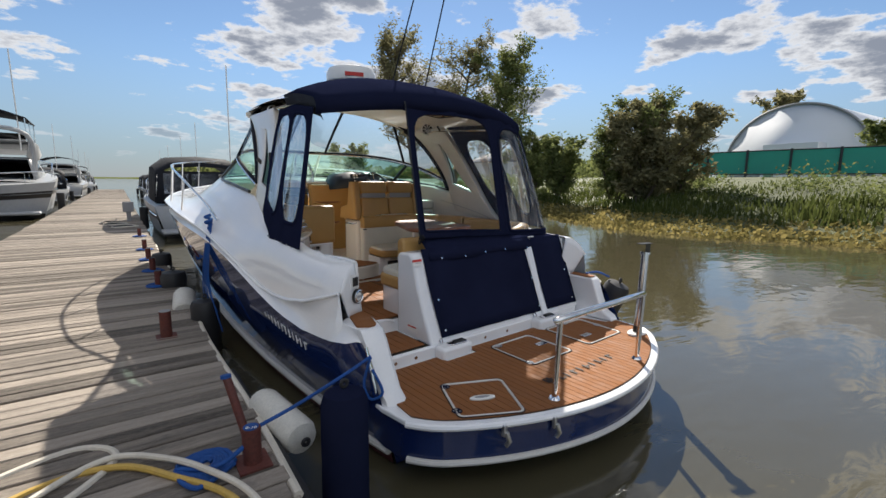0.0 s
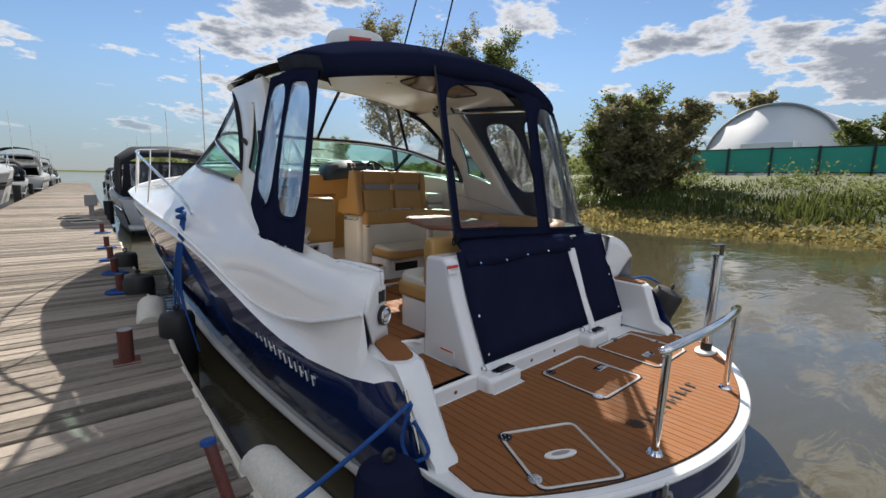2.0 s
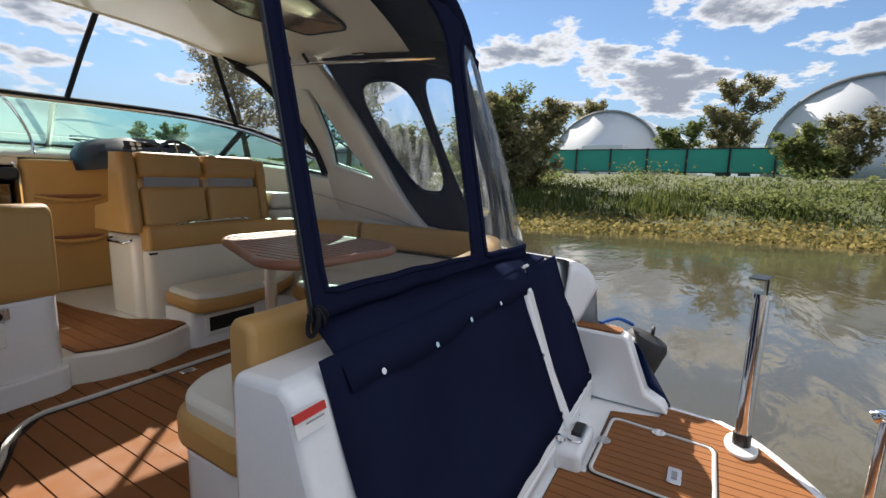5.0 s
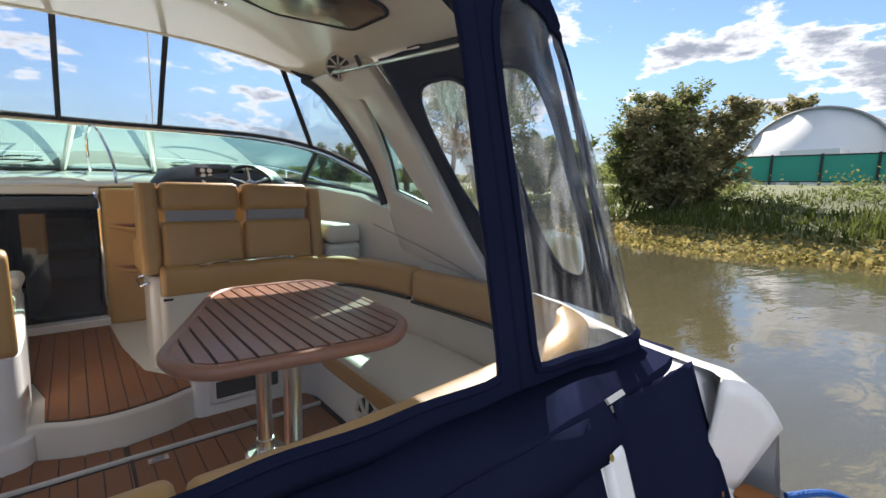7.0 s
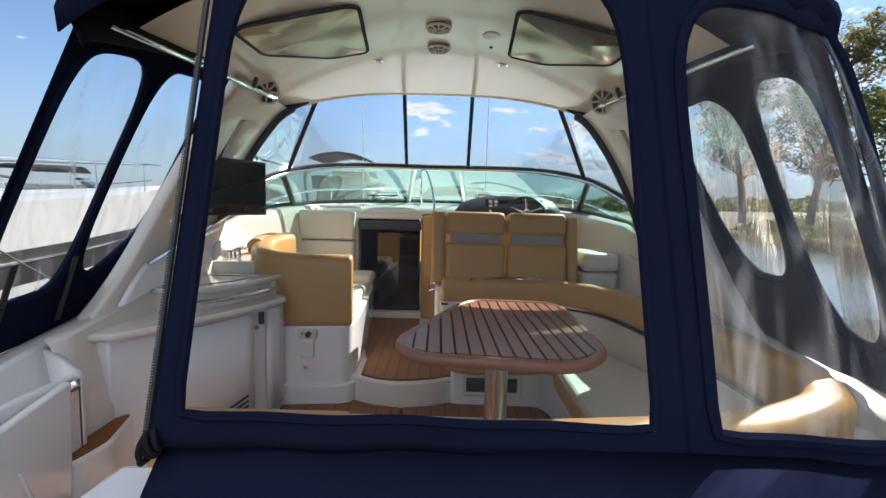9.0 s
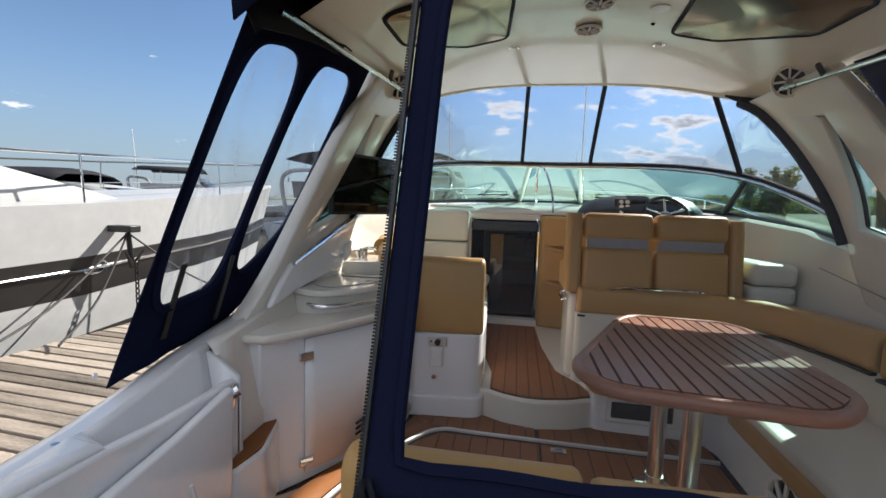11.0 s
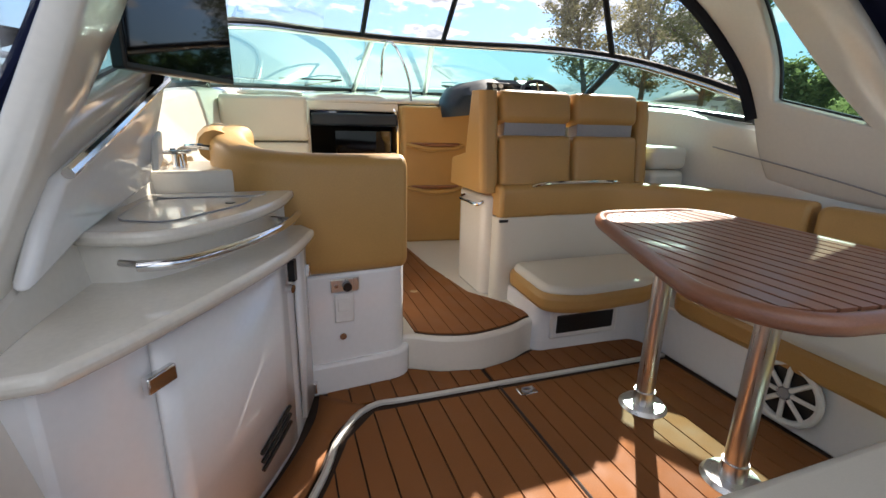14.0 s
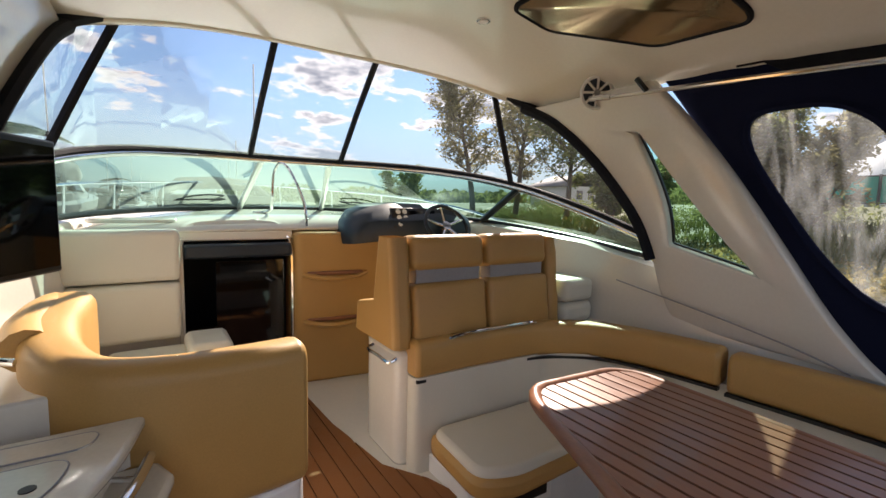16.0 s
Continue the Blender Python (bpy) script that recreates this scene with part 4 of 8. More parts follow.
part("upper_hem", tube(ARCH, 0.034, 8), "blackcanvas", screen, "black canvas hem")
part("lower_hem", tube([p + Vector((0, -0.012, 0.022)) for p in TOP], 0.02, 8), "blackcanvas", screen, "black canvas hem")
for tx, ty in ((-0.36, -0.33), (0.275, 0.25), (1.26, 0.98), (-1.32, -1.04)):
    i = min(range(len(TOP)), key=lambda k: abs(TOP[k].x - tx))
    j = min(range(len(ARCH)), key=lambda k: abs(ARCH[k].x - ty))
    part("zip_strip", tube([TOP[i] + Vector((0, -0.01, 0.02)), TOP[i].lerp(ARCH[j], 0.5) + Vector((0, 0, 0.02)), ARCH[j]], 0.020, 6), "blackcanvas", screen, "black zip strip")

# ---- cockpit furniture ----
def screws(parent, pts, normal, r=0.006, material="steel"):
    for p in pts:
        part("screw", disc(p, normal, r, 0.003, 8), material, parent)


screws(yacht, [(-1.44, 0.72, 0.863), (-1.375, 0.63, 0.858), (-1.47, 0.93, 0.866)], (0, 0, 1), 0.010)

# wet bar along the port side
bar_front = spline([(-1.40, 1.70, 0), (-1.31, 1.82, 0), (-1.17, 2.05, 0), (-1.04, 2.30, 0), (-0.97, 2.53, 0)], 5)


def bar_offset(d):
    out = []
    for i, p in enumerate(bar_front):
        t = bar_front[min(i + 1, len(bar_front) - 1)] - bar_front[max(i - 1, 0)]
        n = Vector((t.y, -t.x, 0)).normalized()
        out.append(p + n * d)
    return out


wet_bar = thing("wet_bar", (-1.2, 2.2, SOLE_Z), "white curved wet bar cabinet with cream stacked countertops", "cabinet")
part("body", prism([(p.x, p.y) for p in bar_front] + [(-0.97, 2.62), (-1.46, 2.62), (-1.46, 1.70)], SOLE_Z - 0.02, 0.90), "gel", wet_bar, bevel=0.008)


def bar_panel(i0, i1, z0, z1, d=0.012):
    a = bar_offset(d)[i0:i1]
    return loft([[(p.x, p.y, z0) for p in a], [(p.x, p.y, z1) for p in a]])


bar_door = part("door", bar_panel(6, 16, 0.255, 0.875), "gel", wet_bar, "white curved cabinet door", thick=0.014)
side_door = part("door", bar_panel(17, 21, 0.255, 0.875), "gel", wet_bar, "narrow white cabinet door", thick=0.014)
for z in (0.80, 0.315):
    p = bar_offset(0.022)[6]
    part("hinge", obox((p.x, p.y, z), (0.019, 0.028, 0), (0.008, -0.0055, 0), (0, 0, 0.018)), "steel", bar_door, "polished steel hinge", bevel=0.004)
    p = bar_offset(0.022)[20]
    part("hinge", obox((p.x, p.y, z - 0.02), (0.004, 0.012, 0), (0.010, -0.003, 0), (0, 0, 0.022)), "steel", side_door, "polished steel hinge", bevel=0.003)
p = bar_offset(0.02)[15]
part("knob", disc((p.x, p.y, 0.80), (0.85, -0.5, 0), 0.013, 0.022, 12), "steel", bar_door, "chrome knob")
p = bar_offset(0.02)[16]
part("latch_slot", obox((p.x, p.y, 0.84), (0.004, 0.010, 0), (0.01, -0.004, 0), (0, 0, 0.035)), "black", wet_bar)
for k in range(3):
    a = bar_offset(0.026)[11:15]
    part("louvre", tube([(q.x, q.y, 0.33 + 0.028 * k + 0.012 * n) for n, q in enumerate(a)], 0.006, 6), "black", bar_door, "dark vent slot")
low_top = bar_offset(0.055)
part("lower_countertop", prism([(-1.46, 1.66)] + [(p.x, p.y) for p in low_top] + [(-0.95, 2.60), (-1.46, 2.60)], 0.895, 0.930), "countertop", wet_bar, "cream countertop", bevel=0.014, seg=3)
bar_up = spline([(-1.46, 2.08, 0), (-1.385, 2.045, 0), (-1.26, 2.045, 0), (-1.12, 2.20, 0), (-1.025, 2.40, 0), (-0.975, 2.62, 0)], 5)
part("riser", prism([(-1.46, 2.13)] + [(p.x - 0.05, p.y + 0.045) for p in bar_up[4:-2]] + [(-1.0, 2.62), (-1.46, 2.62)], 0.925, 1.03), "cream", wet_bar)
part("upper_countertop", prism([(p.x, p.y) for p in bar_up] + [(-1.46, 2.60)], 1.022, 1.054), "countertop", wet_bar, "cream countertop", bevel=0.012, seg=3)
part("lid", prism(rounded_outline([(-1.40, 2.18), (-1.28, 2.12), (-1.12, 2.34), (-1.10, 2.46), (-1.40, 2.46)], 0.06), 1.054, 1.0575), "countertop", wet_bar, "flush lid")
part("lid", prism(rounded_outline([(-1.38, 2.49), (-1.08, 2.49), (-1.06, 2.57), (-1.38, 2.57)], 0.03), 1.054, 1.0575), "countertop", wet_bar, "flush lid")
for o in ([(-1.40, 2.18), (-1.28, 2.12), (-1.12, 2.34), (-1.10, 2.46), (-1.40, 2.46)], [(-1.38, 2.49), (-1.08, 2.49), (-1.06, 2.57), (-1.38, 2.57)]):
    part("lid_seam", tube([(x, y, 1.0565) for x, y in rounded_outline(o, 0.05)], 0.0022, 5, closed=True), "grey", wet_bar, "thin dark lid seam")
part("finger_hole", disc((-1.16, 2.36, 1.0575), (0, 0, 1), 0.014, 0.002, 16), "black", wet_bar, "dark finger hole")
part("sink_box", prism(rounded_outline([(-1.46, 2.64), (-1.15, 2.69), (-1.25, 2.86), (-1.29, 3.05), (-1.46, 3.05)], 0.02), 0.90, 1.12), "cream", wet_bar, bevel=0.015)
rail_pts = [Vector((p.x + 0.022, p.y - 0.022, 0.985)) for p in bar_up[7:-2]]
rail = part("towel_rail", tube(rail_pts, 0.013, 10), "steel", wet_bar, "polished steel hand rail")
for k in (1, len(rail_pts) - 3):
    q = rail_pts[k]
    part("rail_stud", tube([q, q + Vector((-0.07, 0.04, 0))], 0.008, 8), "steel", rail)
faucet = thing("faucet", (-1.33, 2.80, 1.12), "chrome twin-handle faucet on the wet bar", "faucet")
part("spout", tube(spline([(-1.36, 2.82, 1.12), (-1.36, 2.82, 1.18), (-1.31, 2.80, 1.195), (-1.25, 2.78, 1.19)], 4), 0.010, 8), "steel", faucet)
for y in (2.75, 2.88):
    part("handle", disc((-1.36, y, 1.12), (0, 0, 1), 0.012, 0.05, 10), "steel", faucet)
    part("lever", tube([(-1.40, y, 1.175), (-1.31, y + 0.01, 1.178)], 0.007, 8), "steel", faucet)
outlet = solo("wall_outlet", obox((-1.385, 2.62, 1.19), (0.010, 0.002, 0), (0, 0.038, 0.012), (0.004, 0, 0.05)), "whiteplastic", "white electrical outlet on the side lining", "outlet", bevel=0.006)

# backrest panel on the port lining, with its grip rail
padded = thing("wall_pad", (-1.43, 2.1, 1.1), "white padded side panel with steel trim", "panel")
part("panel", loft([[(-1.45, 1.84, 1.00), (-1.44, 2.05, 1.045), (-1.43, 2.30, 1.07), (-1.425, 2.58, 1.09)], [(-1.435, 1.90, 1.09), (-1.42, 2.15, 1.16), (-1.41, 2.40, 1.21), (-1.40, 2.66, 1.25)], [(-1.42, 1.985, 1.18), (-1.40, 2.22, 1.255), (-1.385, 2.46, 1.33), (-1.365, 2.70, 1.405)]]), "gel", padded, thick=0.035, bevel=0.014, seg=3)
part("trim", tube([(-1.398, 1.985, 1.188), (-1.378, 2.22, 1.262), (-1.363, 2.46, 1.337), (-1.343, 2.70, 1.412)], 0.012, 8), "steel", padded, "steel trim rail")

# port lounge
lounge = thing("lounge_seat", (-0.9, 3.3, SOLE_Z), "L-shaped lounge with tan wraparound backrest and cream cushions", "sofa")
base_o = rounded_outline([(-0.97, 2.60), (-0.545, 2.64), (-0.545, 3.0), (-0.62, 4.2), (-1.30, 4.2), (-1.30, 2.65)], 0.10)
part("base", prism(base_o, SOLE_Z - 0.01, 0.72), "gel", lounge, "white moulded base", bevel=0.01)
part("plinth", prism([(x * 1.0 + (0.02 if x > -0.8 else -0.01), y - 0.022) for x, y in base_o], SOLE_Z - 0.01, 0.345), "gel", lounge, bevel=0.012)
bol_path = spline([(-0.545, 2.655, 0), (-0.72, 2.635, 0), (-0.95, 2.625, 0.005), (-1.12, 2.665, 0.02), (-1.225, 2.80, 0.05), (-1.265, 3.03, 0.08), (-1.255, 3.40, 0.09)], 5)
part("backrest", sweep(bol_path, rrect(-0.02, 0.125, 0.71, 1.175, 0.055)), "tan", lounge, "tan vinyl wraparound backrest", bevel=0.03, seg=3)
part("end_roll", tube(spline([(-1.255, 3.40, 1.20), (-1.262, 3.20, 1.212), (-1.268, 3.03, 1.205), (-1.245, 2.88, 1.19)], 4), 0.062, 12), "tan", lounge, "tan vinyl end roll")
part("seat_cushion", prism(rounded_outline([(-1.18, 2.80), (-0.62, 2.80), (-0.62, 4.15), (-1.18, 4.15)], 0.08), 0.66, 0.80), "ivory", lounge, "cream vinyl seat cushion", bevel=0.035, seg=3)
part("bolster", prism(rounded_outline([(-0.82, 3.80), (-0.60, 3.80), (-0.60, 4.14), (-0.82, 4.14)], 0.05), 0.78, 0.87), "ivory", lounge, "cream vinyl bolster", bevel=0.04, seg=3)
for z0, z1 in ((0.82, 1.145), (1.155, 1.44)):
    part("back_cushion", box(-1.36, -0.82, 4.16, 4.31, z0, z1), "ivory", lounge, "cream vinyl back cushion", bevel=0.03, seg=3)
panel = thing("switch_plate", (-0.83, 2.57, 0.65), "steel plate with black rotary switch and white outlet", "switch")
part("plate", obox((-0.81, 2.596, 0.68), (0.055, 0.003, 0), (0, 0.006, 0), (0, 0, 0.026)), "alu", panel, bevel=0.003)
part("knob", disc((-0.805, 2.59, 0.68), (0.05, -1, 0), 0.018, 0.025, 14), "black", panel, "black rotary knob")
part("key_switch", disc((-0.845, 2.592, 0.68), (0.05, -1, 0), 0.008, 0.006, 10), "steel", panel)
part("outlet", obox((-0.815, 2.598, 0.585), (0.038, 0.002, 0), (0, 0.006, 0), (0, 0, 0.062)), "whiteplastic", panel, "white outlet cover", bevel=0.005)
part("outlet_flap", obox((-0.815, 2.591, 0.60), (0.026, 0.001, 0), (0, 0.004, 0), (0, 0, 0.028)), "whiteplastic", panel, bevel=0.003)
part("drain_plug", disc((-0.825, 2.597, 0.463), (0.05, -1, 0), 0.014, 0.008, 12), "steel", panel, "steel plug")

# helm seat on its moulded base
helm = thing("helm_chair", (0.5, 3.2, 0.375), "tan double helm seat with headrests on a cream base", "seat")
part("base", prism(rounded_outline([(-0.02, 3.04), (1.02, 3.04), (1.02, 3.55), (0.10, 3.55), (-0.02, 3.40)], 0.06), 0.37, 0.93), "cream", helm, "cream moulded seat base", bevel=0.02)
for x0, x1 in ((0.055, 0.485), (0.500, 0.930)):
    bk = part("backrest", loft([[(x, y, z) for x in (x0, (x0 + x1) / 2, x1)] for y, z in ((3.00, 0.96), (3.025, 1.10), (3.04, 1.245))]), "tan", helm, "tan vinyl backrest", thick=0.13, bevel=0.03, seg=3, offset=1)
    part("headrest", loft([[(x, y, z) for x in (x0, (x0 + x1) / 2, x1)] for y, z in ((3.045, 1.305), (3.06, 1.39), (3.065, 1.47))]), "tan", bk, "tan vinyl headrest", thick=0.15, bevel=0.04, seg=3, offset=1)
    part("support", box(x0 + 0.03, x1 - 0.03, 3.07, 3.15, 1.22, 1.33), "grey", bk, "grey headrest support")
for x0, x1, z1 in ((-0.05, 0.05, 1.46), (0.935, 1.02, 1.44)):
    part("side_bolster", loft([[(x0, y0, z), (x1, y0, z), (x1, y1, z), (x0, y1, z)] for z, y0, y1 in ((0.95, 3.02, 3.50), (1.10, 3.03, 3.48), (1.14, 3.04, 3.28), (1.36, 3.06, 3.24), (z1, 3.08, 3.22))], close=True), "tan", helm, "tan vinyl side bolster", bevel=0.03, seg=3)
part("seat_cushion", prism(rounded_outline([(0.06, 3.16), (0.93, 3.16), (0.93, 3.62), (0.06, 3.62)], 0.06), 0.90, 1.02), "tan", helm, "tan vinyl seat cushion", bevel=0.03, seg=3)
part("grab_rail", tube(spline([(0.20, 2.99, 0.965), (0.27, 2.96, 1.00), (0.50, 2.955, 1.005), (0.74, 2.96, 1.00), (0.80, 2.99, 0.965)], 5), 0.010, 8), "steel", helm, "polished grab rail")
part("side_handle", tube(spline([(-0.02, 3.06, 0.90), (-0.055, 3.07, 0.885), (-0.055, 3.18, 0.885), (-0.055, 3.30, 0.885), (-0.02, 3.31, 0.90)], 4), 0.009, 8), "steel", helm, "polished side handle")

# side cushion beside the helm
cush = thing("helm_side_cushion", (1.18, 3.2, 0.9), "stacked cream vinyl cushions beside the helm seat", "cushion")
for z0, z1 in ((0.93, 1.05), (1.055, 1.19)):
    part("cushion", prism(rounded_outline([(1.05, 3.02), (1.32, 3.02), (1.32, 3.45), (1.05, 3.45)], 0.06), z0, z1), "ivory", cush, "cream vinyl cushion", bevel=0.035, seg=3)
part("ledge", prism([(0.98, 2.98), (1.36, 2.90), (1.36, 3.5), (0.98, 3.5)], 0.37, 0.93), "cream", cush)

# U-shaped dinette bench
bench = thing("dinette_bench", (0.9, 2.0, SOLE_Z), "U-shaped dinette bench with cream cushions and tan bolsters", "bench")
inner = [(0.10, 2.64), (0.66, 2.62), (0.72, 2.52), (0.72, 1.55), (0.62, 1.36), (-0.62, 1.36), (-0.72, 1.28), (-0.72, 0.94), (1.34, 0.94), (1.36, 3.02), (0.10, 3.02)]
part("base", prism(rounded_outline(inner, 0.05), SOLE_Z - 0.01, 0.46), "gel", bench, "white moulded bench base", bevel=0.01)
part("back_panel", prism(rounded_outline([(0.02, 2.95), (0.80, 2.93), (1.12, 2.70), (1.22, 2.2), (1.24, 1.5), (1.12, 1.02), (0.9, 0.95), (1.36, 0.95), (1.38, 3.05), (0.02, 3.05)], 0.05), 0.37, 0.83), "ivory", bench, "cream vinyl back panel", bevel=0.01)


def cushion_pair(outline, z0, zm, z1, lab):
    lo = part("cushion_edge", prism(outline, z0, zm), "tan", bench, "tan vinyl cushion border", bevel=0.03, seg=3)
    cx = sum(p[0] for p in outline) / len(outline)
    cy = sum(p[1] for p in outline) / len(outline)
    part("cushion_top", prism([(cx + (x - cx) * 0.965, cy + (y - cy) * 0.93) for x, y in outline], zm - 0.03, z1), "ivory", lo, lab, bevel=0.025, seg=3)


cushion_pair(rounded_outline([(0.05, 2.53), (0.20, 2.46), (0.62, 2.48), (0.90, 2.64), (1.02, 2.74), (0.82, 2.93), (0.08, 2.94)], 0.07), 0.475, 0.57, 0.60, "cream vinyl seat cushion")
cushion_pair(rounded_outline([(0.69, 2.40), (0.67, 1.44), (0.74, 1.32), (1.22, 1.30), (1.24, 2.2), (1.10, 2.64), (0.92, 2.60)], 0.06), 0.45, 0.565, 0.595, "cream vinyl seat cushion")
cushion_pair(rounded_outline([(-0.74, 0.98), (-0.73, 1.32), (-0.60, 1.42), (0.66, 1.42), (1.20, 1.28), (1.14, 0.95), (-0.70, 0.90)], 0.10), 0.46, 0.58, 0.635, "cream vinyl seat cushion")
bpath = spline([(0.03, 3.0, 0), (0.45, 3.0, 0), (0.80, 2.96, 0), (1.06, 2.78, 0), (1.17, 2.5, 0), (1.215, 2.22, 0)], 5)
part("bolster", sweep(bpath, rrect(-0.08, 0.05, 0.815, 0.995, 0.04)), "tan", bench, "tan vinyl bolster", bevel=0.02)
bpath2 = spline([(1.22, 2.19, 0), (1.25, 1.8, 0), (1.25, 1.4, 0), (1.20, 1.18, 0), (1.06, 1.04, 0), (0.78, 0.985, -0.03), (0.2, 0.965, -0.055), (-0.2, 0.96, -0.055)], 5)
part("bolster", sweep(bpath2, rrect(-0.08, 0.05, 0.80, 0.985, 0.04)), "tan", bench, "tan vinyl bolster", bevel=0.02)
for path, z in ((bpath, 0.806), (bpath2, 0.792)):
    part("welt", sweep(path, [(0.052, z), (0.052, z + 0.014), (0.02, z + 0.014), (0.02, z)]), "black", bench, "dark piping under the bolster")
bpath3 = spline([(-0.22, 0.91, 0), (-0.4, 0.91, 0), (-0.725, 0.915, 0)], 5)
part("seat_back", sweep(bpath3, rrect(-0.015, 0.095, 0.58, 0.955, 0.052, 6)), "tan", bench, "tan vinyl seat back with cream sides", bevel=0.045, seg=4)
ventbox = part("vent_frame", obox((0.365, 2.624, 0.357), (0.195, -0.004, 0), (0, 0.010, 0), (0, 0, 0.075)), "whiteplastic", bench, "white vent frame", bevel=0.01)
part("vent_opening", obox((0.365, 2.616, 0.36), (0.165, -0.003, 0), (0, 0.006, 0), (0, 0, 0.048)), "black", ventbox, "dark vent opening", bevel=0.006)

# dining table
table = thing("dining_table", (0.35, 2.05, SOLE_Z), "varnished slatted wood table on two aluminium posts", "table")
t_out = rounded_outline([(-0.16, 1.60), (-0.08, 1.42), (0.50, 1.35), (0.65, 1.50), (0.69, 2.28), (0.62, 2.38), (0.22, 2.41), (0.14, 2.32)], 0.09, 6)
part("tabletop", prism(t_out, 0.925, 0.953), "groove", table, "dark seams between the slats", bevel=0.004)
n = len(t_out)
part("rim", tube([(x, y, 0.942) for x, y in t_out], 0.024, 10, closed=True), "wood", table, "varnished wooden rim")


def clip_half(poly, x, keep_above):
    out = []
    for (xa, ya), (xb, yb) in zip(poly, poly[1:] + poly[:1]):
        ina, inb = (xa >= x) == keep_above, (xb >= x) == keep_above
        if ina:
            out.append((xa, ya))
        if ina != inb:
            t = (x - xa) / (xb - xa)
            out.append((x, ya + (yb - ya) * t))
    return out


def strip(x0, x1, poly, inset, z0, z1):
    """Board between x0 and x1 with its ends cut to the outline."""
    q = clip_half(clip_half(list(poly), x0, True), x1, False)
    if len(q) < 3:
        return None
    ym = (min(p[1] for p in q) + max(p[1] for p in q)) / 2
    if max(p[1] for p in q) - min(p[1] for p in q) < 3 * inset + 0.01:
        return None
    q = [(x, y - inset if y > ym else y + inset) for x, y in q]
    n = len(q)
    V = [(x, y, z0) for x, y in q] + [(x, y, z1) for x, y in q]
    area = sum(a[0] * b[1] - b[0] * a[1] for a, b in zip(q, q[1:] + q[:1]))
    top = tuple(range(n, 2 * n))
    F = [top if area > 0 else top[::-1]]
    for k in range(n):
        m = (k + 1) % n
        f = (k, m, n + m, n + k)
        F.append(f if area > 0 else f[::-1])
    return V, F


def strip_x(y0, y1, poly, inset, z0, z1):
    """Board between y0 and y1, running across, cut to the outline."""
    sw = [(y, x) for x, y in poly]
    r = strip(y0, y1, sw, inset, z0, z1)
    if r is None:
        return None
    return [(y, x, z) for x, y, z in r[0]], [f[::-1] for f in r[1]]


x = -0.14
while x < 0.70:
    q = strip(x, x + 0.044, t_out, 0.03, 0.946, 0.961)
    if q:
        part("slat", q, "wood", table, smooth=False)
    x += 0.054
for px_, py_ in ((0.297, 2.125), (0.28, 1.72)):
    leg = part("leg", tube([(px_, py_, SOLE_Z + 0.012), (px_, py_, 0.93)], 0.034, 18), "alu", table, "brushed aluminium post")
    part("base_plate", disc((px_, py_, SOLE_Z), (0, 0, 1), 0.092, 0.014, 28, r2=0.080), "alu", leg, "round aluminium base plate")
    part("collar", tube([(px_, py_, SOLE_Z + 0.012), (px_, py_, SOLE_Z + 0.07)], 0.040, 18), "alu", leg)
    part("top_bracket", disc((px_, py_, 0.905), (0, 0, 1), 0.05, 0.022, 20, r2=0.07), "black", leg)


# round loudspeakers
def speaker(at, nrm, r, label, group):
    sp = thing("speaker", at, label, "speaker", group)
    nv = Vector(nrm).normalized()
    c = Vector(at)
    ref = Vector((0, 0, 1)) if abs(nv.z) < 0.9 else Vector((1, 0, 0))
    u = (ref - nv * ref.dot(nv)).normalized()
    w = nv.cross(u)
    ring = [c + nv * 0.012 + r * 0.92 * (math.cos(a) * u + math.sin(a) * w) for a in (2 * math.pi * k / 28 for k in range(28))]
    part("cone", disc(c, nv, r * 0.9, 0.004, 24), "black", sp, "dark speaker cone")
    part("rim", tube(ring, r * 0.11, 8, closed=True), "whiteplastic", sp, "white rim")
    part("hub", disc(c, nv, r * 0.22, 0.026, 16, r2=r * 0.16), "grey", sp)
    for k in range(8):
        a = 2 * math.pi * k / 8
        d = math.cos(a) * u + math.sin(a) * w
        part("spoke", tube([c + nv * 0.020 + d * r * 0.2, c + nv * 0.016 + d * r * 0.88], r * 0.075, 6), "whiteplastic", sp, "white spoke")


speaker((1.085, 2.905, 2.235), (-0.55, -0.8, -0.25), 0.088, "white round loudspeaker on the hardtop pillar", "hardtop speakers")
speaker((-1.175, 2.905, 2.235), (0.55, -0.8, -0.25), 0.088, "white round loudspeaker on the hardtop pillar", "hardtop speakers")
speaker((0.705, 1.86, 0.365), (-1, 0, 0.0), 0.125, "large white spoked loudspeaker under the bench", "bench speaker")
for x, y_ in ((CX, 2.45), (CX, 2.80)):
    speaker((x, y_, roof_z(x, y_) - 0.006), (0, 0, -1), 0.075, "white round vent in the ceiling", "ceiling vents")
for x, y_ in ((-0.45, 3.05), (0.42, 3.05)):
    d = thing("downlight", (x, y_, roof_z(x, y_)), "small round recessed downlight in the ceiling", "lamp", "downlights")
    part("rim", disc((x, y_, roof_z(x, y_) - 0.006), (0, 0, 1), 0.034, 0.008, 18), "steel", d, "chrome rim")
    part("lens", disc((x, y_, roof_z(x, y_) - 0.010), (0, 0, 1), 0.022, 0.006, 16), "whiteplastic", d)

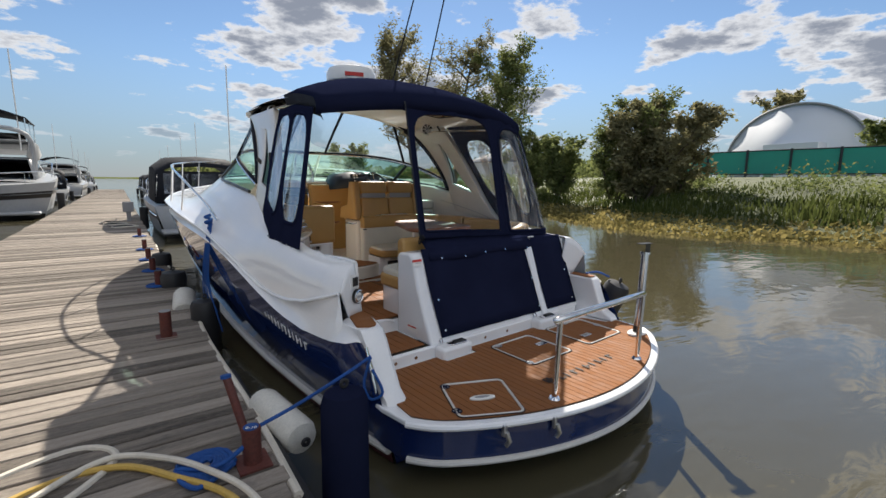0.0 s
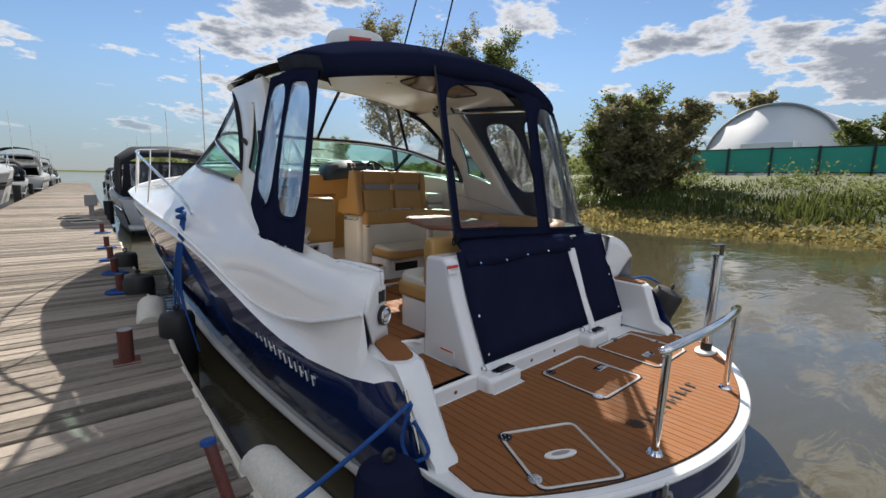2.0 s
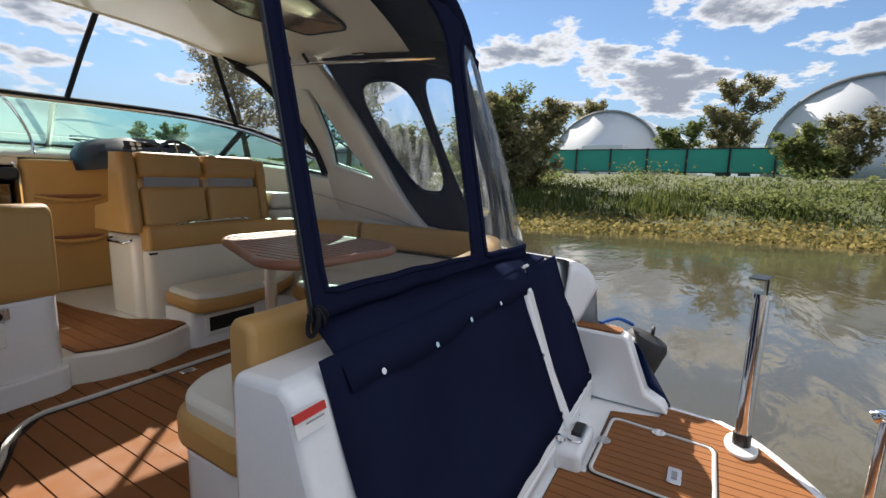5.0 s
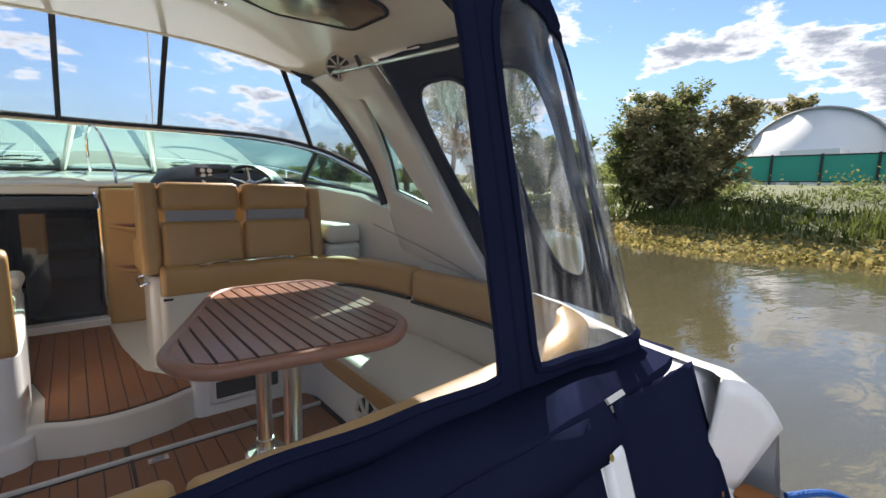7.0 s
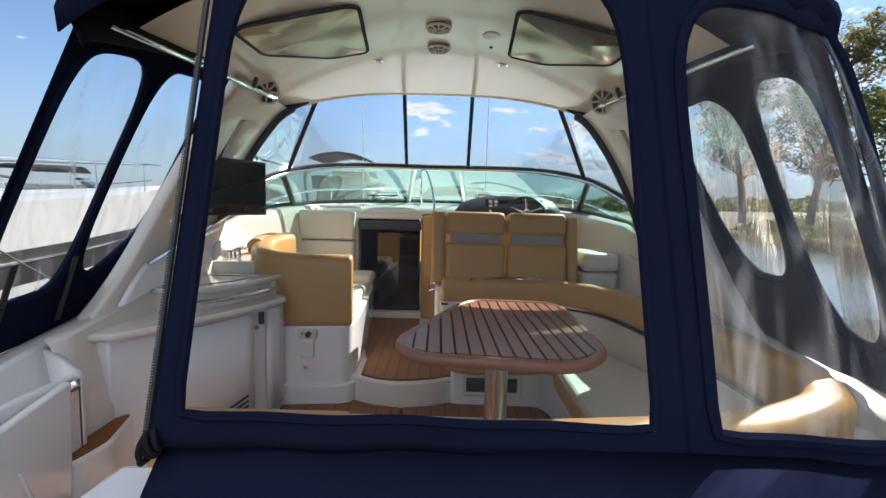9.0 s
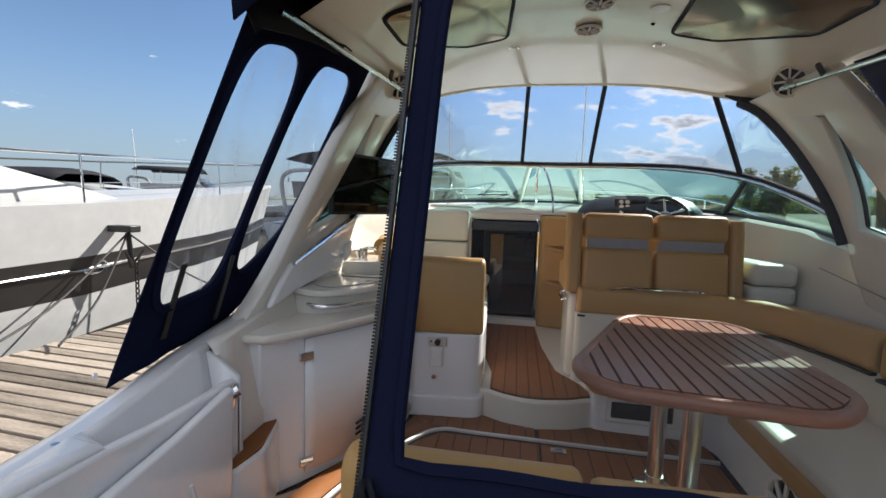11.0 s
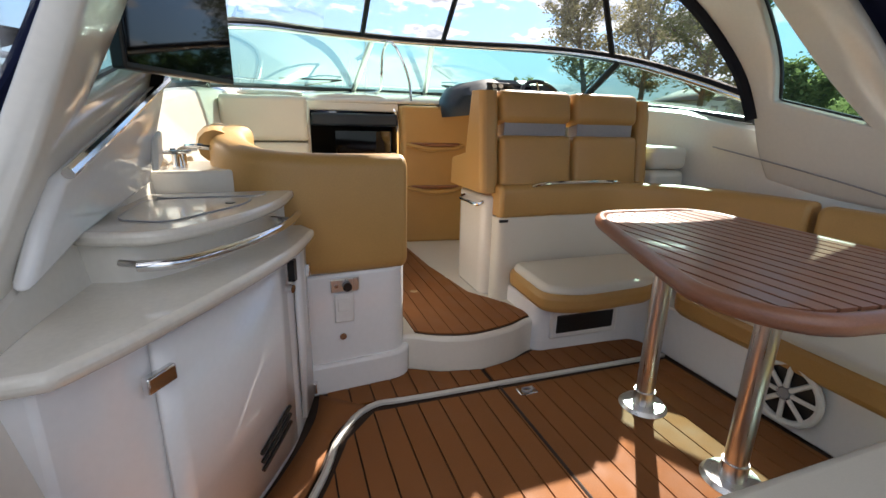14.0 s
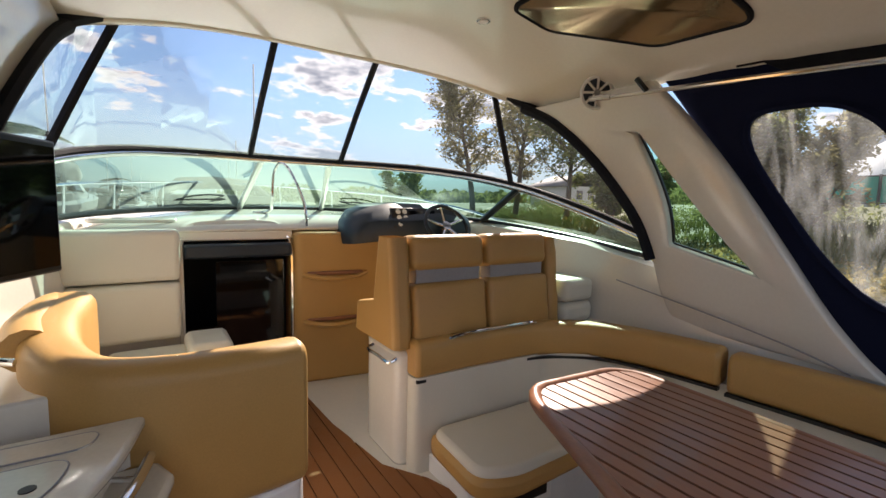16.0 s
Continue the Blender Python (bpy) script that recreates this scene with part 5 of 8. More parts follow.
# roof hatches
for s in (-1, 1):
    h = thing("roof_hatch", (CX + s * 0.68, 2.5, 2.45), "bronze acrylic roof hatch with black rim, warm reflection in its colour", "hatch", "roof hatches")
    o = rounded_outline([(CX + s * 0.40, 2.16), (CX + s * 0.46, 2.86), (CX + s * 0.70, 2.86), (CX + s * 1.00, 2.50), (CX + s * 1.00, 2.10)], 0.06)
    bm = bmesh.new()
    mid = bm.verts.new((CX + s * 0.70, 2.5, roof_z(CX + s * 0.70, 2.5) - 0.014))
    ring_v = [bm.verts.new((x, y_, roof_z(x, y_) - 0.012)) for x, y_ in o]
    for k in range(len(ring_v)):
        bm.faces.new((mid, ring_v[k], ring_v[(k + 1) % len(ring_v)]))
    bmesh.ops.recalc_face_normals(bm, faces=bm.faces[:])
    # pane tint includes the cockpit's orange reflection
    part("pane", bm, "bronze", h, "acrylic pane, bronze tint holding a warm reflection")
    part("rim", tube([(x, y_, roof_z(x, y_) - 0.006) for x, y_ in o], 0.012, 6, closed=True), "blackcanvas", h, "dark rim")

# canopy poles under the roof
for s in (-1, 1):
    pole = thing("canopy_pole", (CX + s * 1.1, 2.7, 2.2), "slim stainless pole holding the canopy", "pole", "canopy poles")
    part("tube", tube([(CX + s * 1.10, 2.80, 2.19), (CX + s * 1.16, 1.50, 2.11)], 0.011, 8), "steel", pole)
    part("end_fitting", tube([(CX + s * 1.10, 2.80, 2.19), (CX + s * 1.085, 2.92, 2.20)], 0.016, 8), "steel", pole)
    part("bracket", tube([(CX + s * 1.11, 2.66, 2.25), (CX + s * 1.108, 2.60, 2.18)], 0.014, 8), "black", pole, "black bracket")

# television on its arm
tv = thing("television", (-1.28, 2.6, 1.6), "black flat television on a swing arm", "television")
ta, tb = Vector((-1.385, 2.36, 0)), Vector((-1.17, 2.84, 0))
tm, td = (ta + tb) / 2 + Vector((0, 0, 1.585)), (tb - ta) / 2
tn = Vector((td.y, -td.x, 0)).normalized()
part("case", obox(tm, td, -tn * 0.02, (0, 0, 0.172)), "black", tv, bevel=0.006)
part("display", obox(tm + tn * 0.0195, td * 0.96, tn * 0.0025, (0, 0, 0.155)), "screen", tv, "glossy black screen")
part("arm", tube([tm - tn * 0.02, tm - tn * 0.10 + Vector((0, 0, 0.05)), (-1.42, 2.68, 1.70)], 0.02, 8), "black", tv)

# helm console
console = thing("helm_console", (0.6, 4.2, 0.9), "helm console with dark instrument pod and tan side pockets", "console")
part("pedestal", prism(rounded_outline([(-0.16, 4.26), (0.30, 4.20), (0.98, 4.08), (1.02, 4.55), (-0.16, 4.6)], 0.05), 0.37, 1.41), "tan", console, "tan moulded console front", bevel=0.02)
pod_o = [(x, y_) for x, y_ in ((0.16, 4.14), (0.34, 4.02), (0.60, 3.97), (0.95, 3.98), (1.12, 4.06), (1.20, 4.30), (1.05, 4.60), (0.35, 4.62), (0.18, 4.40))]
pod_rows = []
for k, z in ((1.0, 1.36), (1.02, 1.42), (0.98, 1.50), (0.86, 1.575), (0.66, 1.615)):
    pod_rows.append([(0.68 + (x - 0.68) * k, 4.36 + (y_ - 4.36) * k + (0.04 if z > 1.5 else 0), z - 0.13 * max(0, 0.36 - x)) for x, y_ in [(p.x, p.y) for p in spline([(a, b, 0) for a, b in pod_o], 4, True)]])
pod = part("pod", loft(pod_rows, close=True), "dash", console, "dark blue padded instrument pod")
part("pod_top", loft([pod_rows[-1], [(0.68 + (x - 0.68) * 0.1, 4.4 + (y_ - 4.4) * 0.1, z + 0.012) for x, y_, z in pod_rows[-1]]], close=True), "dash", pod)
face_c, fu, fv = Vector((0.70, 4.03, 1.515)), Vector((0.27, 0, 0)), Vector((0, 0.035, 0.068))
part("instrument_panel", obox(face_c, fu, fv, Vector((0, -0.010, 0.004))), "black", pod, "black instrument panel", bevel=0.006)
part("plotter_screen", obox(face_c + Vector((-0.03, -0.012, 0)), fu * 0.42, fv * 0.78, Vector((0, -0.004, 0.002))), "screen", pod, "dark chart plotter screen", bevel=0.003)
for gx in (-0.22, -0.17):
    for gz in (-0.6, 0.0, 0.6):
        gg = face_c + Vector((gx, -0.01, 0)) + fv * gz
        g_ = part("gauge", disc(gg, (0, -0.9, 0.4), 0.020, 0.010, 16), "steel", pod, "chrome-rimmed gauge")
        part("dial", disc(gg + Vector((0, -0.009, 0.004)), (0, -0.9, 0.4), 0.016, 0.003, 16), "whiteplastic", g_, "white dial")
wheel = thing("steering_wheel", (0.80, 3.92, 1.46), "black and chrome steering wheel at the helm", "steering wheel")
wc, wn = Vector((0.80, 3.90, 1.47)), Vector((0, -0.80, 0.60)).normalized()
wu, ww = Vector((1, 0, 0)), Vector((0, 0.60, 0.80))
part("rim", tube([wc + 0.165 * (math.cos(a) * wu + math.sin(a) * ww) for a in (2 * math.pi * k / 30 for k in range(30))], 0.015, 8, closed=True), "black", wheel)
for k in range(5):
    a = 2 * math.pi * k / 5 + 0.3
    part("spoke", tube([wc - wn * 0.02, wc + 0.155 * (math.cos(a) * wu + math.sin(a) * ww)], 0.011, 6), "steel", wheel, "chrome spoke")
part("hub", disc(wc - wn * 0.03, wn, 0.035, 0.03, 16), "steel", wheel)
part("column", tube([wc - wn * 0.02, wc - wn * 0.16], 0.022, 10), "black", wheel)
for z in (1.12, 0.80):
    part("pocket_lip", tube(spline([(-0.12, 4.23, z + 0.01), (0.05, 4.17, z - 0.02), (0.22, 4.17, z - 0.015), (0.32, 4.20, z + 0.01)], 4), 0.016, 8), "tan", console, "tan pocket lip")
    part("pocket", obox((0.10, 4.215, z + 0.012), (0.19, -0.02, 0), (0, 0.02, 0), (0, 0, 0.014)), "wood", console, "brown storage pocket", bevel=0.015)

# companionway hatch, rail and steps
comp = thing("companionway", (-0.5, 4.4, 0.4), "dark companionway opening with sliding hatch into the cabin", "doorway")
part("hatch_slider", obox((-0.49, 4.36, 1.30), (0.31, 0, 0), (0, 0.10, 0.0), (0, 0.0, 0.045)), "dash", comp, "glossy dark sliding hatch", bevel=0.02, seg=3)
part("frame_left", box(-0.83, -0.80, 4.30, 4.34, 0.40, 1.38), "cream", comp, bevel=0.006)
part("frame_right", tube(spline([(-0.17, 4.30, 0.42), (-0.17, 4.30, 1.0), (-0.175, 4.30, 1.30), (-0.20, 4.36, 1.40)], 4), 0.014, 8), "steel", comp, "steel door edge")
part("threshold", box(-0.82, -0.16, 4.24, 4.36, 0.37, 0.43), "gel", comp, "white threshold", bevel=0.008)
part("smoked_door", box(-0.62, -0.20, 4.40, 4.415, 0.45, 1.22), "screen", comp, "smoked door panel")
part("arch", tube(spline([(-0.84, 4.36, 1.28), (-0.80, 4.42, 1.41), (-0.70, 4.50, 1.45), (-0.45, 4.52, 1.46), (-0.25, 4.50, 1.45), (-0.18, 4.42, 1.40)], 5), 0.03, 8), "cream", comp, "cream moulded arch")
grab = solo("grab_rail", tube(spline([(-0.30, 4.92, 1.52), (-0.20, 4.86, 1.535), (-0.20, 4.74, 1.60), (-0.20, 4.68, 1.80), (-0.17, 4.60, 1.88), (-0.12, 4.52, 1.82), (-0.06, 4.40, 1.60), (-0.05, 4.38, 1.42)], 5), 0.011, 8), "steel", "bent stainless grab rail by the companionway", "rail")
for s in (-1, 1):
    wip = solo("wiper", tube([(CX + s * 0.75, 5.10, 1.57), (CX + s * 0.45, 5.02, 1.62), (CX + s * 0.95, 4.86, 1.60)], 0.006, 6), "black", "black windshield wiper resting on the glass", "wiper", "wipers")
part("cup_rim", tube([(-1.05 + 0.22 * math.cos(a), 4.62 + 0.10 * math.sin(a), 1.475) for a in (2 * math.pi * k / 24 for k in range(24))], 0.014, 6, closed=True), "cream", yacht)

# walk-through gate, swung open against the port side
gate = thing("transom_gate", (-1.34, 1.1, 0.24), "white moulded transom gate, swung open", "gate")
part("panel", loft([[(-1.325, y_, z) for y_, z in ((0.80, 0.16), (1.15, 0.16), (1.36, 0.26))], [(-1.325, y_, z) for y_, z in ((0.78, 0.50), (1.15, 0.52), (1.39, 0.56))], [(-1.325, y_, z) for y_, z in ((0.76, 0.74), (1.15, 0.79), (1.40, 0.84))]]), "gel", gate, thick=0.035, bevel=0.012, seg=3)
part("grip", tube(spline([(-1.304, 1.18, 0.62), (-1.300, 1.22, 0.50), (-1.300, 1.30, 0.40), (-1.304, 1.26, 0.28)], 4), 0.006, 6), "gel", gate)
part("latch", tube([(-1.34, 1.40, 0.80), (-1.31, 1.425, 0.82)], 0.022, 12), "steel", gate, "chrome latch")
part("latch_tongue", tube([(-1.33, 1.41, 0.80), (-1.33, 1.42, 0.755)], lambda t: 0.016 * (1 - 0.6 * t), 8), "steel", gate)
screws(gate, [(-1.305, 0.84, 0.30), (-1.305, 0.84, 0.34), (-1.305, 0.87, 0.30), (-1.305, 0.87, 0.34)], (1, 0, 0), 0.009)

# boarding step in the port lining
stepping = thing("side_step", (-1.4, 1.7, 0.5), "brown foam tread on a small moulded side step", "step")
part("moulding", prism(rounded_outline([(-1.46, 1.36), (-1.31, 1.38), (-1.285, 1.54), (-1.36, 1.80), (-1.46, 1.82)], 0.04), SOLE_Z, 0.535), "gel", stepping, "white step moulding", bevel=0.015, seg=3)
part("tread", prism(rounded_outline([(-1.45, 1.37), (-1.32, 1.39), (-1.297, 1.54), (-1.365, 1.785), (-1.45, 1.80)], 0.03), 0.535, 0.545), "foam", stepping, "brown foam tread")

# ---- canvas enclosure ----
canopy = thing("canopy", (CX, 1.4, 0.9), "navy canvas cockpit enclosure with clear vinyl windows", "canopy")


def can_edge(x):
    a = abs(x - CX) / 1.27
    return Vector((x, 0.98 + (0.42 if x < CX else 0.30) * a * a, 2.215 - 0.09 * a ** 2))


can_rows = []
for i in range(25):
    x = CX + 1.27 * (i / 12 - 1)
    e = can_edge(x)
    xs = x * 0.97
    row = []
    fwd = 2.25 + 1.0 * max(0, 1 - (abs(x - CX) / 1.15) ** 2)
    z0 = roof_z(xs, 2.2, True) + 0.042
    for k in range(10):
        y = fwd + (e.y + 0.06 - fwd) * k / 9
        t = max(0, (2.2 - y) / (2.2 - e.y))
        row.append((xs + (x - xs) * t, y, roof_z(xs, y, True) + 0.042 if y > 2.2 else z0 + (e.z + 0.06 - z0) * t ** 1.6))
    row += [(x, e.y + 0.02, e.z + 0.045), (x, e.y, e.z), (x, e.y + 0.01, e.z - 0.075)]
    can_rows.append(row)
part("top", loft(can_rows), "canvas", canopy, "navy canvas top", thick=0.006)
for s in (-1, 1):
    j = 0 if s < 0 else -1
    side = [Vector(p) for p in can_rows[j]]
    part("side_valance", loft([side[:11], [(CX + s * 1.20, p.y, p.z - 0.16 if p.y < 2.1 else p.z - 0.10) for p in side[:11]]]), "blackcanvas", canopy, thick=0.006)


def canvas_panel(name, bottom, top, windows, nu=96, nv=60, bulge=0.0, outward=(0, -1, 0), label="navy canvas panel"):
    """Panel between a bottom and a top curve; windows: (u0, u1, v0, v1, roundness, material)."""
    bottom, top = [Vector(p) for p in bottom], [Vector(p) for p in top]
    o = Vector(outward)

    def along(c, u):
        f = u * (len(c) - 1)
        i = min(int(f), len(c) - 2)
        return c[i].lerp(c[i + 1], f - i)

    def at(u, v):
        return along(bottom, u).lerp(along(top, u), v) + o * max(0.0, math.sin(math.pi * u)) ** 0.5 * (bulge * math.sin(math.pi * v) * (0.6 + 0.4 * math.sin(9 * u)) + 0.006 * math.sin(23 * u + 5 * v))

    def inside(u, v, w):
        a, b = abs(2 * (u - w[0]) / (w[1] - w[0]) - 1), abs(2 * (v - w[2]) / (w[3] - w[2]) - 1)
        p = w[4] * (8 if w[4] > 4.5 and v < (w[2] + w[3]) / 2 else 1)     # square lower corners on the aft panels
        return a ** p + b ** p < 1

    cells = {None: []}
    for i in range(nu):
        for j in range(nv):
            key = None
            for k, w in enumerate(windows):
                if inside((i + 0.5) / nu, (j + 0.5) / nv, w):
                    key = k
            cells.setdefault(key, []).append((i, j))
    root = None
    for key, cs in cells.items():
        bm = bmesh.new()
        vs = {}
        for i, j in cs:
            q = []
            for a, b in ((i, j), (i + 1, j), (i + 1, j + 1), (i, j + 1)):
                if (a, b) not in vs:
                    vs[a, b] = bm.verts.new(at(a / nu, b / nv))
                q.append(vs[a, b])
            bm.faces.new(q)
        if key is None:
            root = part(name, bm, "canvas", canopy, label, thick=0.005)
        else:
            w = windows[key]
            part("window", bm, w[5], root, "woven mesh window" if w[5] == "mesh" else "creased clear vinyl window with reflected sky in pale streaks")
            ring = []
            for k in range(96):
                a = 2 * math.pi * k / 96
                c, s = math.cos(a), math.sin(a)
                p = w[4] * (8 if w[4] > 4.5 and s < 0 else 1)
                r = (abs(c) ** p + abs(s) ** p) ** (-1 / p)
                ring.append(at((w[0] + w[1]) / 2 + (w[1] - w[0]) / 2 * c * r, (w[2] + w[3]) / 2 + (w[3] - w[2]) / 2 * s * r))
            part("piping", tube(ring, 0.012 if w[4] > 5 else 0.018, 6, closed=True), "canvas", root, "navy window binding")
    return root


canvas_panel("port_curtain", [(-1.585, 1.18, 0.895), (-1.61, 1.46, 0.915), (-1.63, 1.78, 0.94), (-1.57, 2.12, 1.16)], [(-1.29, 1.48, 2.12), (-1.27, 1.95, 2.20), (-1.22, 2.50, 2.22)],
             [(0.05, 0.515, 0.15, 0.94, 4.0, "vinyl"), (0.53, 0.94, 0.17, 0.94, 4.0, "vinyl")], bulge=0.03, outward=(-1, 0, 0), label="navy canvas side curtain")
canvas_panel("starboard_curtain", [(1.44, 1.06, 0.93), (1.437, 1.40, 0.95), (1.43, 1.75, 0.962)], [(1.21, 1.34, 2.15), (1.195, 1.90, 2.23), (1.18, 2.58, 2.25)],
             [(0.06, 0.41, 0.11, 0.87, 3.2, "vinyl"), (0.46, 0.90, 0.22, 0.85, 3.0, "vinyl")], bulge=0.02, outward=(1, 0, 0), label="navy canvas side curtain")
bot = [(-0.625, 0.768, 0.960), (-0.05, 0.815, 0.935), (0.635, 0.885, 0.885)]
topc = [can_edge(-0.585), can_edge(-0.04), can_edge(0.50)]
aftp = canvas_panel("aft_curtain", bot, [p + Vector((0, 0.012, -0.02)) for p in topc],
             [(0.045, 0.940, 0.052, 0.94, 6, "mesh")], bulge=0.015, outward=(0, -1, 0), label="navy canvas aft curtain")
corner_bot = [bot[2], (0.95, 0.89, 0.872), (1.22, 0.87, 0.865), (1.37, 0.90, 0.86), (1.44, 1.05, 0.90)]
corner_top = [topc[2], can_edge(0.80), can_edge(1.0), can_edge(1.13), can_edge(1.215)]
canvas_panel("corner_curtain", corner_bot, [p + Vector((0, 0.012, -0.02)) for p in corner_top],
             [(0.05, 0.96, 0.045, 0.94, 5, "vinyl")], bulge=0.03, outward=(0.4, -0.9, 0), label="navy canvas corner curtain with clear vinyl")
zipper = [Vector(bot[0]).lerp(topc[0], k / 60) + Vector((-0.006, 0, 0)) for k in range(61)]
part("zipper", tube(zipper, 0.006, 6), "black", aftp, "black zipper edge")
teeth = bmesh.new()
for k in range(200):
    box_c = zipper[0].lerp(zipper[-1], k / 200) + Vector((-0.007, 0, 0))
    obox(box_c, (0.0035, 0, 0), (0, 0.002, 0), (0, 0, 0.0018), teeth)
tagged(part("zipper_teeth", teeth, "black", aftp, "black zipper teeth", smooth=False), kind="stuff")
for k in range(5):
    c = Vector((-0.630 + 0.006 * k, 0.768 - 0.005 * (k % 2), 0.955 + 0.005 * k))
    part("strap_loop", tube([c + Vector((0.010 * math.sin(a + k), 0.018 * math.cos(a), (0.036 - 0.004 * k) * math.sin(a))) for a in (2 * math.pi * q / 16 for q in range(16))], 0.006, 6, closed=True), "blackcanvas", aftp, "black gathered strap")
for u in (0.30, 0.66):
    b0 = Vector((-1.60, 1.15 + 0.75 * u, 1.02))
    part("strap", obox(b0 + Vector((0.06, 0.03, 0.10)), (0.003, 0, 0), (0, 0.012, 0), (0.03, 0.02, 0.13)), "black", canopy, "short black strap")
# cover over the bench back and the transom
def cover(x0, x1, z0, z1, d=0.012):
    rows = []
    for k in range(9):
        z = z0 + (z1 - z0) * k / 8
        y = (0.40 + 0.12 * (z - 0.08) / 0.28) if z < 0.36 else (0.52 + 0.18 * (z - 0.36) / 0.48)
        rows.append([(x0 + (x1 - x0) * i / 10 - (0.02 * k / 8 if x0 < 0 else 0), min(y, 0.72) - d - 0.004 * math.sin(3 * i + k), z) for i in range(11)])
    return loft(rows)


part("transom_cover", cover(-0.66, 0.70, 0.14, 0.88, 0.014), "canvas", canopy, "navy canvas transom cover", thick=0.004)
part("transom_cover", cover(0.80, 1.33, 0.14, 0.88, 0.014), "canvas", canopy, "navy canvas transom cover", thick=0.004)
lip_rows = []
for i in range(31):
    x = -0.61 + 2.09 * i / 30
    sag = max(0, (x - 0.75) / 0.73)
    fold = 0.007 * math.sin(9 * x) + 0.004 * math.sin(23 * x)
    rise = 0.955 - 0.050 * (x + 0.66)
    y0 = 0.79 + 0.05 * (x + 0.66)
    lip_rows.append([(x, 0.645 + 0.005 * (x + 0.66) + 0.13 * sag ** 2 + fold, 0.775 - 0.035 * sag + 0.012 * math.sin(6 * x)), (x, 0.672 + 0.13 * sag ** 2 + fold, 0.83 - 0.02 * sag), (x, 0.72 + 0.10 * sag ** 2 + fold, 0.885 - 0.03 * sag), (x, y0 + 0.02 + 0.16 * sag ** 6, rise + 0.012)])
part("cover_lip", loft(lip_rows), "canvas", canopy, "navy canvas skirt lapping over the transom", thick=0.006)
for i in (2, 6, 10, 14, 19, 22, 25, 28):
    q = Vector(lip_rows[i][0]).lerp(Vector(lip_rows[i][1]), 0.25)
    part("snap", disc(q + Vector((0, -0.006, 0)), (0, -1, 0.45), 0.010, 0.006, 10), "steel", canopy, "steel snap button")
for x, z in ((-0.62, 0.45), (-0.62, 0.20), (0.66, 0.48), (0.66, 0.2), (1.24, 0.5), (1.24, 0.2)):
    y = (0.40 + 0.12 * (z - 0.08) / 0.28) if z < 0.36 else (0.52 + 0.18 * (z - 0.36) / 0.48)
    part("snap", disc((x, y - 0.034, z), (0, -1, 0.3), 0.010, 0.006, 10), "steel", canopy, "steel snap button")
for y, z in ((1.20, 0.90), (1.30, 0.91), (1.42, 0.915), (1.6, 0.925), (1.76, 0.94)):
    part("snap", disc((-1.645, y, z + 0.02), (-1, 0, 0.2), 0.009, 0.006, 10), "steel", canopy, "steel snap button")
for k in range(2):
    part("maker_patch", obox((0.845, 0.712 + 0.006 - 0.012 * k, 0.882 - 0.020 * k), (0.048 - 0.006 * k, 0.003, 0), (0, 0.006, 0.006), (0, 0.004, -0.004)), "inlay", canopy, "small white woven mark")

# ---- transom details ----
inlet = thing("shore_power_inlet", (-1.37, 0.6, 0.6), "black shore power inlet and switch plate on white panel", "power inlet")
IN = Vector((0.44, -0.898, 0.0))
IT = Vector((0.898, 0.44, 0.0))
ic = Vector((-1.389, 0.572, 0.595))
part("socket", disc(ic, IN, 0.058, 0.022, 24), "black", inlet, "black round socket")
part("ring", tube([ic + IN * 0.024 + 0.046 * (math.cos(a) * IT + math.sin(a) * Vector((0, 0, 1))) for a in (2 * math.pi * k / 20 for k in range(20))], 0.008, 6, closed=True), "steel", inlet, "chrome ring")
part("dial_face", disc(ic + IN * 0.02, IN, 0.032, 0.005, 18), "whiteplastic", inlet)
part("dial_bar", obox(ic + IN * 0.027, IT * 0.026, Vector((0, 0, 0.010)), IN * 0.002), "grey", inlet)
sp_ = ic + Vector((-0.020, -0.009, 0.118))
part("switch_plate", obox(sp_ + IN * 0.002, IN * 0.004, IT * 0.052, (0, 0, 0.055)), "whiteplastic", inlet, "white switch plate", bevel=0.004)
for d in (-0.018, 0.018):
    part("switch", obox(sp_ + IN * 0.008 + IT * d, IN * 0.006, IT * 0.014, (0, 0, 0.034)), "black", inlet, "black rocker switch", bevel=0.003)
part("corner_tread", prism(rounded_outline([(-1.545, 0.29), (-1.46, 0.235), (-1.40, 0.26), (-1.345, 0.42), (-1.325, 0.608), (-1.465, 0.55)], 0.03), 0.446, 0.456), "foam", yacht, "brown foam step pad")
part("corner_tread", prism(rounded_outline([(1.352, 0.27), (1.462, 0.27), (1.462, 0.54), (1.352, 0.54)], 0.03), 0.434, 0.446), "foam", yacht, "brown foam step pad")
for x, y, z in ((-0.755, 0.655, 0.775), (1.405, 0.605, 0.57)):
    st = thing("warning_sticker", (x, y, z), "white warning sticker with red header", "sticker", "warning stickers")
    nz = Vector((0, -0.94, 0.34))
    part("sheet", obox((x, y - 0.006, z), (0.048, 0, 0), (0, 0.34 * 0.030, 0.94 * 0.030), nz * 0.002), "whiteplastic", st)
    part("header", obox((x, y - 0.004, z + 0.017), (0.048, 0, 0), (0, 0.34 * 0.010, 0.94 * 0.010), nz * 0.0045), "red", st, "red header")
    for k in range(3):
        part("text_line", obox((x + 0.012, y - 0.008, z - 0.004 - 0.009 * k), (0.028, 0, 0), (0, 0.001, 0.0016), nz * 0.0035), "grey", st)
stw = thing("warning_sticker", (-0.845, 0.60, 0.20), "small white warning sticker on the seat side", "sticker", "warning stickers")
